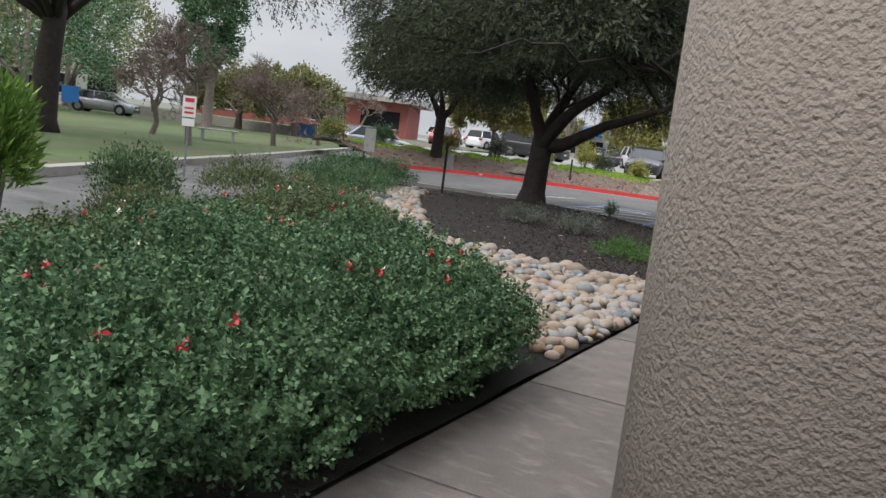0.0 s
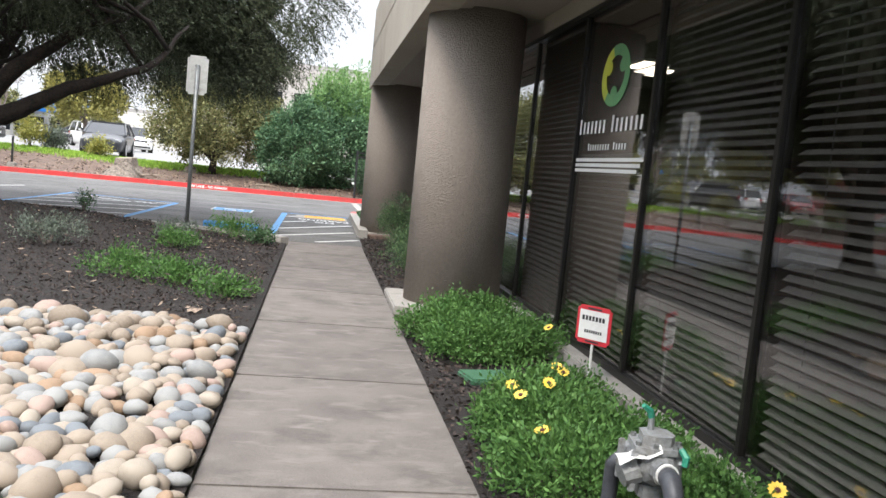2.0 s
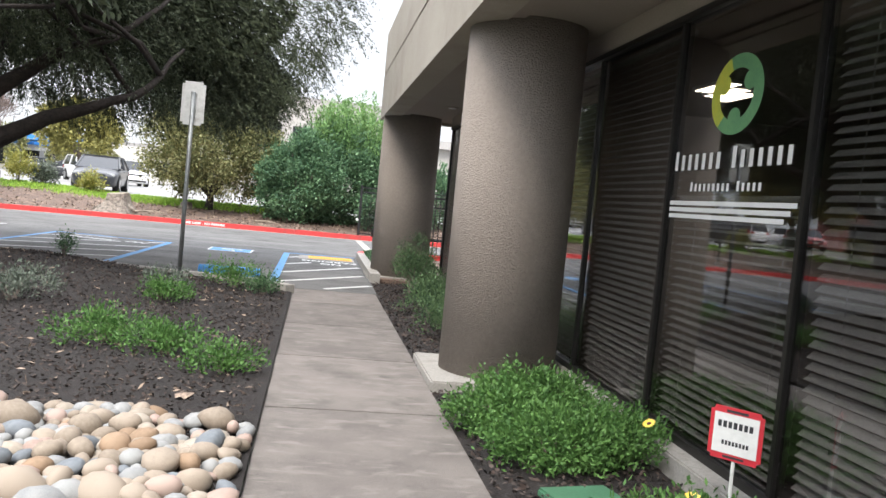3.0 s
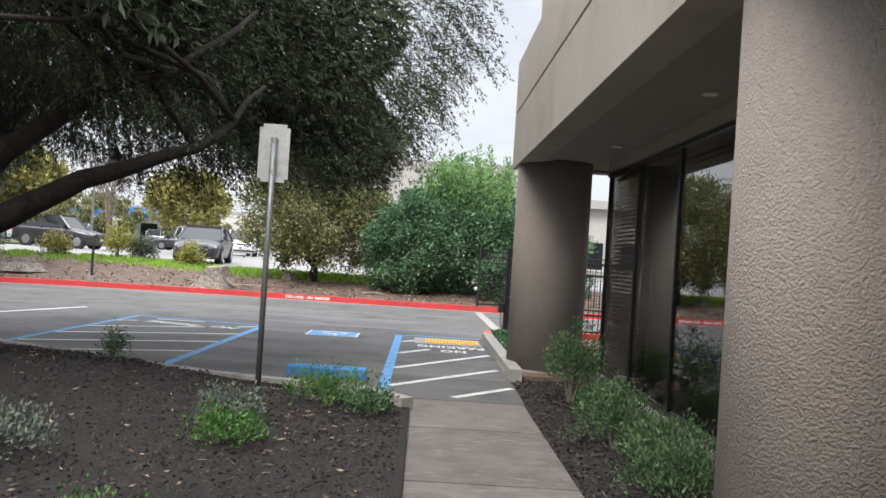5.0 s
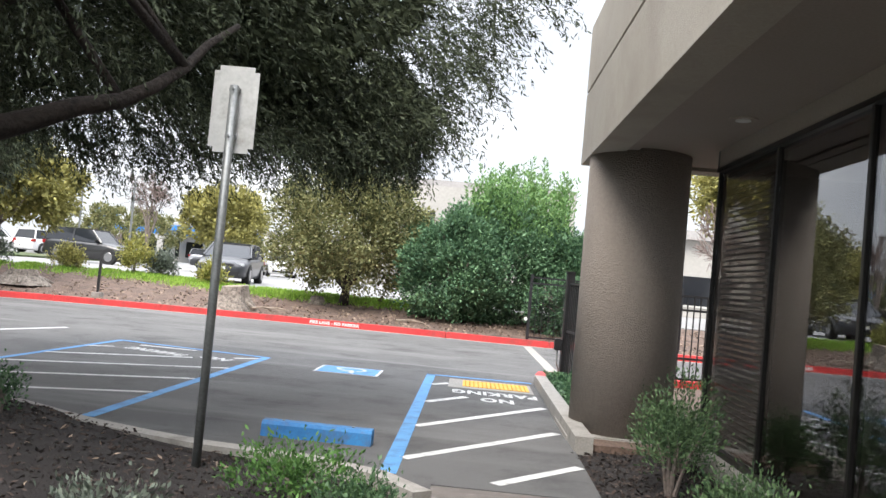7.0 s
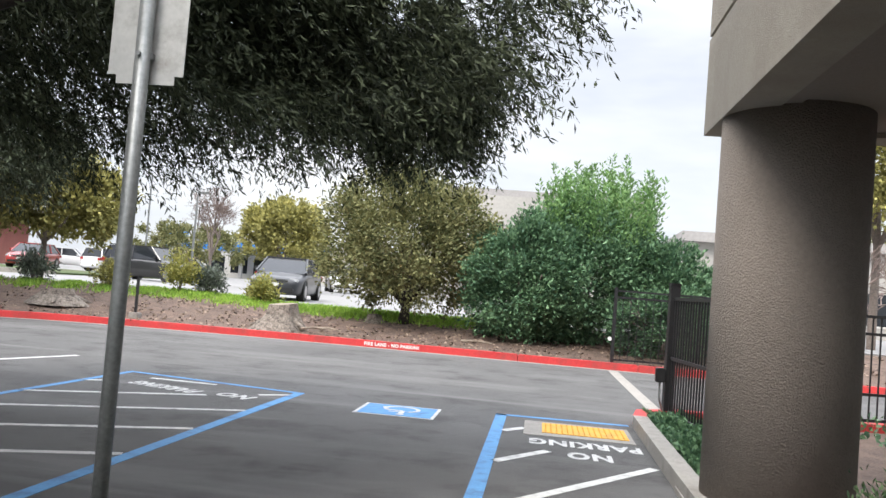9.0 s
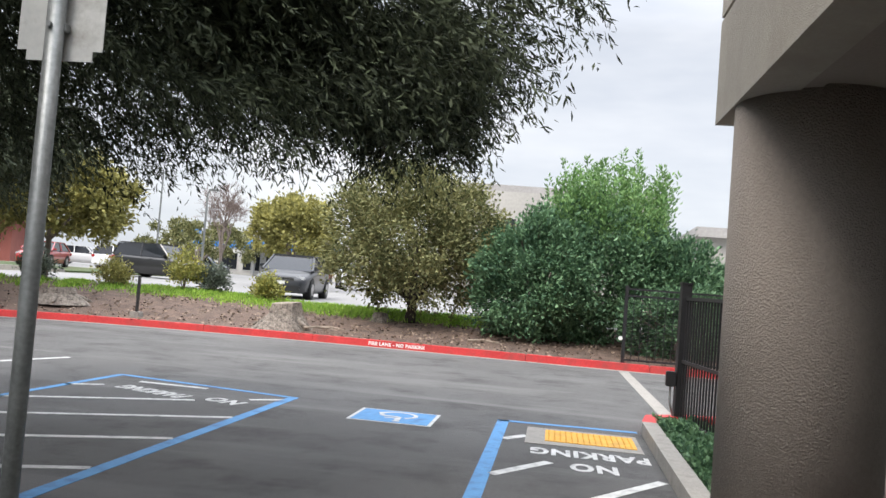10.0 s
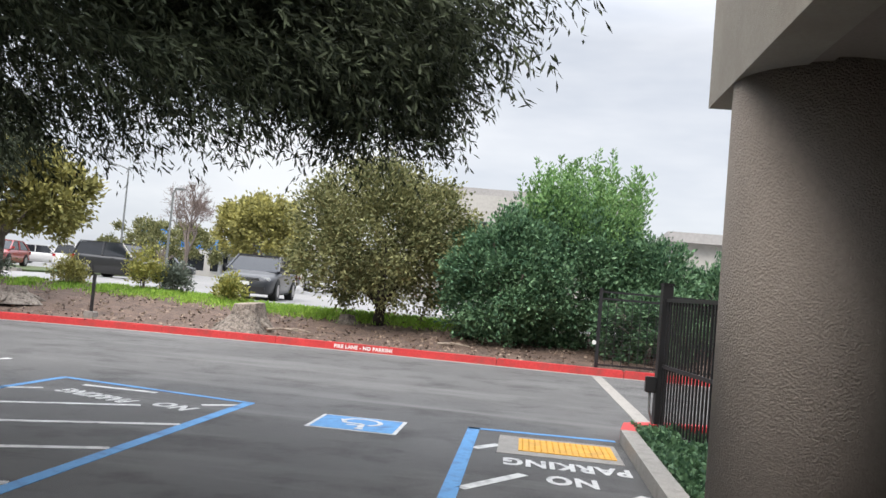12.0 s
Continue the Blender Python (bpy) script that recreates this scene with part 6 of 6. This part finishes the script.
stump((-6.85, 29.0, 0.26), 0.36, 0.52, "large weathered tree stump with spreading roots", 1)
stump((-12.6, 28.9, 0.42), 0.38, 0.26, "low flat-cut tree stump on the bank", 2)
stump((-5.0, 31.2, 0.42), 0.2, 0.2, "small broken stump in the grass", 3)
for i, (x, y, a) in enumerate(((-5.9, 28.6, 40), (-5.65, 28.85, -15), (-2.1, 29.0, 5))):
    st = thing("dead_branch", (x, y, 0.27), "pale dead branch lying on the earth", "branch", rz=a)
    part("stick", tube(bmesh.new(), [(-0.35, 0, 0), (0, 0.04, 0.03), (0.38, -0.02, 0.0)], [0.03, 0.026, 0.012], 6), M_STUMP_TOP, st)
mk = thing("marker_post", (-10.3, 28.45, 0.2), "short dark post in a concrete block", "post")
part("post", boxm(-0.03, 0.03, -0.03, 0.03, 0.1, 0.95, bevel=0.004), M_BLACK_METAL, mk)
part("block", boxm(-0.12, 0.12, -0.12, 0.12, -0.08, 0.1, bevel=0.02), M_KERB, mk, "grey concrete block")
for i, (d, k, r, h, m) in enumerate(((4.6, 0.0, 0.5, 1.15, M_LEAF_YELLOW), (4.4, 1.4, 0.45, 0.8, M_LEAF_YOLIVE), (4.6, 2.6, 0.5, 0.9, M_LEAF_GREY), (4.7, 3.9, 0.55, 0.9, M_LEAF_YOLIVE), (4.9, -1.2, 0.45, 0.8, M_LEAF_GREY), (4.6, -2.2, 0.4, 0.7, M_LEAF_YELLOW), (4.8, 5.4, 0.6, 0.9, M_LEAF_HEDGE), (4.8, 7.0, 0.6, 0.85, M_LEAF_HEDGE), (4.5, 8.4, 0.6, 0.9, M_LEAF_YOLIVE))):
    i0 = min(range(len(RED_LINE)), key=lambda q: math.hypot(RED_LINE[q][0] + 10.2, RED_LINE[q][1] - 27.8))
    q = min(len(RED_LINE) - 1, max(0, i0 + int(k * 1.6)))
    x, y = bank_point(q, d)
    shrub("shrub", (x, y, bank_height(d) + bank_lift(x, d) - 0.04), (r, r, h * 0.55), 1700, 0.11, 0.05, m, ("yellowing" if m is M_LEAF_YELLOW else "green") + " small shrub on top of the bank", "shrub", "shrubs along the bank", 260 + i, up=0.6, rough=0.5, lumps=8, shell=0.2, clump=24, loose=0.1)


# ---- vehicles ----
def car(loc, rz, paint, label, kind="sedan", scale=1.0):
    L, W = {"sedan": (4.65, 1.8), "suv": (4.85, 1.94), "truck": (5.4, 1.95)}[kind]
    H = {"sedan": 1.46, "suv": 1.78, "truck": 1.8}[kind]
    belt = {"sedan": 0.95, "suv": 1.1, "truck": 1.12}[kind]
    ob = thing("car", loc, label, "car", rz=rz)
    f, r = L / 2, -L / 2
    # sections from nose to tail: place, height of the upper edge, sill, share of the half width
    k = belt / 0.95
    secs_ = [(f, 0.60, 0.30, 0.66), (f - 0.05, 0.69, 0.23, 0.82), (f - 0.2, 0.755, 0.2, 0.92), (f - 0.5, 0.82, 0.19, 0.97), (f - 1.0, 0.90, 0.19, 1.0), (f - 1.35, 0.94, 0.18, 1.0), (0.0, 0.95, 0.18, 1.0),
             (r + 1.1, 0.97, 0.18, 1.0), (r + 0.5, 0.99, 0.2, 0.98), (r + 0.15, 0.97, 0.25, 0.93), (r + 0.03, 0.86, 0.3, 0.86), (r, 0.62, 0.36, 0.82)]
    bm = bmesh.new()
    rings_ = []
    for x, zt, zl, ws in secs_:
        zt, w = zt * k, W / 2 * ws
        half = [(0.0, zt + 0.03), (w * 0.5, zt + 0.025), (w * 0.84, zt), (w * 0.95, zt - 0.05), (w, zt - 0.16), (w * 0.985, (zt + zl) / 2 - 0.04), (w * 0.96, zl + 0.08), (w * 0.86, zl)]
        rings_.append([bm.verts.new((x, y, z)) for y, z in half + [(-y, z) for y, z in half[:0:-1]]])
    for a, b in zip(rings_, rings_[1:]):
        for q in range(len(a)):
            bm.faces.new((a[q], a[(q + 1) % len(a)], b[(q + 1) % len(a)], b[q]))
    bm.faces.new(rings_[0][::-1])
    bm.faces.new(rings_[-1])
    body = part("body", bm, paint, ob, smooth=True)
    if kind == "sedan":
        cab = [(r + 0.35, belt), (r + 1.05, H - 0.04), (-0.05, H), (0.45, H - 0.03), (1.3, belt - 0.02)]
    elif kind == "suv":
        cab = [(r + 0.08, belt), (r + 0.3, H - 0.06), (0.0, H), (0.35, H - 0.03), (1.05, belt - 0.02)]
    else:
        cab = [(-0.9, belt), (-0.75, H - 0.04), (0.2, H), (0.5, H - 0.03), (1.2, belt - 0.02)]
    bm = bmesh.new()
    w0, w1 = W / 2 * 0.94, W / 2 * 0.76
    a = [bm.verts.new((x, -(w0 if z < belt + 0.1 else w1), z)) for x, z in cab]
    b = [bm.verts.new((x, (w0 if z < belt + 0.1 else w1), z)) for x, z in cab]
    bm.faces.new(a)
    bm.faces.new(b[::-1])
    for i in range(len(cab) - 1):
        bm.faces.new((a[i], b[i], b[i + 1], a[i + 1]))
    part("cabin_glass", bm, M_DARKWIN, ob, "dark tinted windows")
    bm = bmesh.new()
    top = [c for c in cab if c[1] > belt + 0.2]
    prism_pts = [(top[0][0], -w1 - 0.02), (top[-1][0] + 0.03, -w1 - 0.02), (top[-1][0] + 0.03, w1 + 0.02), (top[0][0], w1 + 0.02)]
    prism(bm, prism_pts, H - 0.035, H + 0.012)
    part("roof", bm, paint, ob)
    for s in (-1, 1):
        mid = (cab[0][0] + cab[-1][0]) / 2
        for (x0, z0), (x1, z1) in ((cab[0], cab[1]), (cab[-1], cab[-2]), ((mid, belt), (mid - 0.05, H))):
            part("pillar", tube(bmesh.new(), [(x0, s * (w0 + 0.005), z0), (x1, s * (w1 + 0.01), z1)], [0.05, 0.04], 6), paint, ob)
        part("mirror", boxm(cab[-1][0] - 0.35, cab[-1][0] - 0.2, s * (W / 2 + 0.02) - 0.09, s * (W / 2 + 0.02) + 0.09, belt + 0.02, belt + 0.15, bevel=0.03), paint, ob)
        part("headlight", boxm(f - 0.36, f - 0.07, s * W * 0.345 - 0.17, s * W * 0.345 + 0.17, belt - 0.33, belt - 0.21, bevel=0.03), M_LAMP_GLASS, ob, "clear headlight")
        part("tail_light", boxm(r - 0.012, r + 0.2, s * W * 0.4 - 0.14, s * W * 0.4 + 0.14, belt - 0.25, belt - 0.06, bevel=0.02), M_TAIL, ob, "red tail light")
        part("door_handle", boxm(-0.1, 0.08, s * (W / 2 + 0.002) - 0.012, s * (W / 2 + 0.002) + 0.012, belt - 0.14, belt - 0.11), paint, ob)
        for x in (f - 0.9, r + 0.95):
            R = 0.33 if kind == "sedan" else 0.38
            wh = part("wheel", tube(bmesh.new(), [(x, s * (W / 2 - 0.23), R), (x, s * (W / 2 + 0.012), R)], [R, R], 24), M_TYRE, ob, "black tyre")
            part("rim", tube(bmesh.new(), [(x, s * (W / 2 - 0.0), R), (x, s * (W / 2 + 0.018), R)], [R * 0.68, R * 0.6], 16), M_RIM, wh, "silver alloy rim")
            part("arch", tube(bmesh.new(), [(x, s * (W / 2 - 0.24), R + 0.02), (x, s * (W / 2 + 0.004), R + 0.02)], [R * 1.13, R * 1.13], 24), M_TYRE, ob)
    part("grille", boxm(f - 0.1, f + 0.004, -W * 0.25, W * 0.25, belt - 0.36, belt - 0.25, bevel=0.01), M_BLACK_METAL, ob)
    for z in (belt - 0.275, belt - 0.335):
        part("grille_bar", boxm(f - 0.05, f + 0.012, -W * 0.25, W * 0.25, z - 0.006, z + 0.006), M_RIM, ob, "chrome bar")
    part("lower_grille", boxm(f - 0.12, f + 0.004, -W * 0.36, W * 0.36, 0.3, 0.44, bevel=0.015), M_BLACK_METAL, ob)
    part("badge", tube(bmesh.new(), [(f - 0.06, 0, belt - 0.31), (f + 0.012, 0, belt - 0.31)], [0.06, 0.06], 14), M_RIM, ob, "round chrome badge")
    part("number_plate", boxm(f - 0.01, f + 0.016, -0.16, 0.16, 0.46, 0.58), M_WHITE, ob, "white number plate")
    part("bumper", boxm(r - 0.02, r + 0.1, -W * 0.45, W * 0.45, 0.35, 0.58, bevel=0.04), paint, ob)
    return ob


car((-9.6, 38.1, 0.64), -84, M_CAR_NAVY, "charcoal grey saloon car parked facing the bank")
car((-21.0, 51.0, 0.64), -8, M_CAR_BLACK, "black sport utility vehicle parked side on", "suv")
car((-19.0, 68, 0.64), 178, M_CAR_NAVY, "dark saloon car farther off", "sedan")
car((-16.5, 62, 0.64), -60, M_CAR_WHITE, "white sport utility vehicle farther off", "suv")
car((-13.8, 63.5, 0.64), -70, M_CAR_WHITE, "white estate car farther off", "suv")
for i, (x, y, rz, m, k, lab) in enumerate(((-46, 85, 20, M_CAR_WHITE, "suv", "white van in the distance"), (-43, 92, 15, M_CAR_SILVER, "sedan", "silver car in the distance"), (-38, 95, 10, M_CAR_WHITE, "sedan", "white car in the distance"), (-35, 88, 12, M_CAR_NAVY, "suv", "dark car in the distance"), (-30, 100, 0, M_CAR_SILVER, "suv", "silver car in the distance"),
                                          (-30.5, 55.3, -75, M_CAR_RED, "sedan", "red car parked by the verge"), (-25.5, 37.0, 62, M_CAR_SILVER, "sedan", "grey saloon car on the street"), (-38.5, 79, 80, M_CAR_WHITE, "sedan", "white car in the far car park"), (-36, 74, 80, M_CAR_SILVER, "sedan", "silver car in the far car park"), (-33.6, 70, 80, M_CAR_WHITE, "suv", "white car in the far car park"),
                                          (-52, 26, 30, M_CAR_WHITE, "truck", "white pickup truck beyond the lawn"), (-47, 36, 30, M_CAR_SILVER, "sedan", "silver car beyond the lawn"))):
    car((x, y, 0.72 if 48 < y < 62 else 0.64 if y > 44 else (0.13 if x < -40 else 0.0)), rz, m, lab, k)

# ---- posts and signs near the street ----
sg = thing("street_sign", (-11.4, 8.3, 0.0), "white and red parking sign on a thin post", "sign", rz=42)
part("post", boxm(-0.02, 0.02, -0.02, 0.02, -0.05, 1.62), M_STEEL, sg)
pl = part("plate", boxm(-0.13, 0.13, -0.03, -0.024, 1.2, 1.62, bevel=0.002), M_WHITE, sg)
part("letter_bar", boxm(-0.09, 0.09, -0.034, -0.0305, 1.5, 1.58), M_SIGN_RED, pl)
part("letter_bar", boxm(-0.09, 0.09, -0.034, -0.0305, 1.36, 1.4), M_SIGN_RED, pl)
part("letter_bar", boxm(-0.09, 0.09, -0.034, -0.0305, 1.27, 1.31), M_SIGN_RED, pl)
part("plate", boxm(-0.12, 0.12, -0.03, -0.024, 1.02, 1.17, bevel=0.002), M_WHITE, sg)
sg = thing("street_sign", (-10.9, 14.0, 0.02), "grey-backed sign on a dark post", "sign", rz=32)
part("post", boxm(-0.025, 0.025, -0.025, 0.025, -0.05, 1.2), M_BLACK_METAL, sg)
part("plate", boxm(-0.02, 0.26, -0.035, -0.028, 0.8, 1.4, bevel=0.002), M_SIGN_BACK, sg)
sg = thing("marker_post", (-8.6, 14.2, 0.05), "dark steel post with a pale plate by the drive", "post", rz=28)
part("post", boxm(-0.03, 0.03, -0.03, 0.03, -0.05, 1.25), M_BLACK_METAL, sg)
part("plate", boxm(0.032, 0.2, -0.02, 0.0, 0.6, 1.0), M_SIGN_BACK, sg)
bs = thing("street_sign", (-44, 31, 0.1), "blue sign panel standing on the lawn", "sign", rz=50)
part("panel", boxm(-0.5, 0.5, -0.08, 0.08, 0.6, 1.6, bevel=0.02), M_BLUE_SIGN, bs)
part("leg", boxm(-0.06, 0.06, -0.06, 0.06, -0.05, 0.6), M_STEEL, bs)
bn = thing("bin", (-38, 46.8, 0.1), "blue recycling skip on the lawn", "skip", rz=40)
part("body", boxm(-0.9, 0.9, -0.6, 0.6, 0.0, 0.95, bevel=0.05), M_GREEN_BLUE, bn)
part("lid", boxm(-0.93, 0.93, -0.63, 0.63, 0.96, 1.04, bevel=0.02), M_INK, bn)
tb = thing("picnic_table", (-23.0, 21.6, 0.12), "grey utility bench on the lawn", "bench", rz=40)
part("top", boxm(-0.8, 0.8, -0.3, 0.3, 0.42, 0.48), M_ROOF, tb)
for x in (-0.6, 0.6):
    part("leg", boxm(x - 0.05, x + 0.05, -0.25, 0.25, 0.0, 0.42), M_ROOF, tb)


def street_lamp(x, y, h, arm, label, z=0.6):
    ob = thing("street_lamp", (x, y, z), label, "street lamp")
    part("pole", tube(bmesh.new(), [(0, 0, 0), (0, 0, h)], [0.1, 0.06], 8), M_STEEL, ob)
    part("arm", tube(bmesh.new(), [(0, 0, h - 0.05), (arm * 0.5, 0, h + 0.25), (arm, 0, h + 0.3)], [0.05, 0.04, 0.04], 6), M_STEEL, ob)
    part("head", boxm(arm - 0.15, arm + 0.5, -0.12, 0.12, h + 0.22, h + 0.36, bevel=0.04), M_STEEL, ob)


street_lamp(-34.0, 76, 8.6, -1.6, "tall grey street lamp with a curved arm")
street_lamp(-36.5, 92, 7.2, 1.6, "grey street lamp with a curved arm")
street_lamp(-23.7, 62, 5.6, 0.25, "dark car park lamp post")
street_lamp(-40.5, 118, 7.0, 0.3, "distant car park lamp post")

# ---- buildings in the distance ----
def building(loc, rz, L, D, H, material, label, win_z=(1.0, 2.6), n_win=5, roof=None, over=0.0, band=None):
    ob = thing("building", loc, label, "building", rz=rz)
    part("wall", boxm(-L / 2, L / 2, -D / 2, D / 2, -0.5, H), material, ob)
    part("roof", boxm(-L / 2 - over, L / 2 + over, -D / 2 - over, D / 2 + over, H, H + 0.5), roof or M_ROOF, ob)
    for k in range(n_win):
        x = -L / 2 + L * (k + 0.5) / n_win
        w = L / n_win * 0.36
        wd = part("window", boxm(x - w, x + w, -D / 2 - 0.03, -D / 2 + 0.05, *win_z), M_DARKWIN, ob)
        part("window_frame", boxm(x - w - 0.06, x + w + 0.06, -D / 2 - 0.06, -D / 2 + 0.02, win_z[0] - 0.1, win_z[0]), M_PALEWALL, wd)
    if band:
        part("sign_band", boxm(-L / 2 - 0.1, L / 2 + 0.1, -D / 2 - 0.12, -D / 2 - 0.02, H - 0.9, H - 0.15), band, ob)
    return ob


building((-54.5, 69.5, 0.6), 24, 22, 12, 3.5, M_BRICK, "low red-brick building with a broad grey roof", (0.9, 2.6), 4, over=1.4)
building((-42, 116, 0.5), 18, 17, 10, 4.4, M_PALEWALL, "white filling-station shop with a blue band", (0.8, 2.8), 6, band=M_BLUE_SIGN)
sgn = thing("pylon_sign", (-48, 112, 0.5), "blue and white roadside pylon sign", "sign")
part("board", boxm(-1.6, 1.6, -0.2, 0.2, 4.2, 6.2), M_BLUE_SIGN, sgn)
part("leg", boxm(-0.25, 0.25, -0.2, 0.2, 0, 4.2), M_PALEWALL, sgn)
canopy = thing("station_canopy", (-33.5, 108, 0.5), "flat station canopy with a blue edge", "canopy")
part("deck", boxm(-6, 6, -4, 4, 3.9, 4.5), M_BLUE_SIGN, canopy)
for x in (-4, 4):
    part("pillar", boxm(x - 0.2, x + 0.2, -0.2, 0.2, 0, 3.9), M_PALEWALL, canopy)
building((20, 60, 0.3), -2, 26, 14, 4.6, M_GREYWALL, "pale grey office building behind the hedge", (1.0, 2.6), 7, over=0.5)
building((-2, 80, 0.4), 3, 18, 12, 8.6, M_GREYWALL, "taller pale building far behind the trees", (4.5, 6.5), 5)
building((-26, 130, 0.4), 5, 34, 14, 5.0, M_PALEWALL, "long pale commercial building in the distance", (1, 3), 9)
building((-78, 46, 0.1), 60, 26, 12, 4.2, M_GREYWALL, "low pale building beyond the lawn", (1, 2.8), 7)
building((-66, 6, 0.1), 95, 30, 12, 4.2, M_GREYWALL, "low pale building beyond the lawn trees", (1, 2.8), 7)
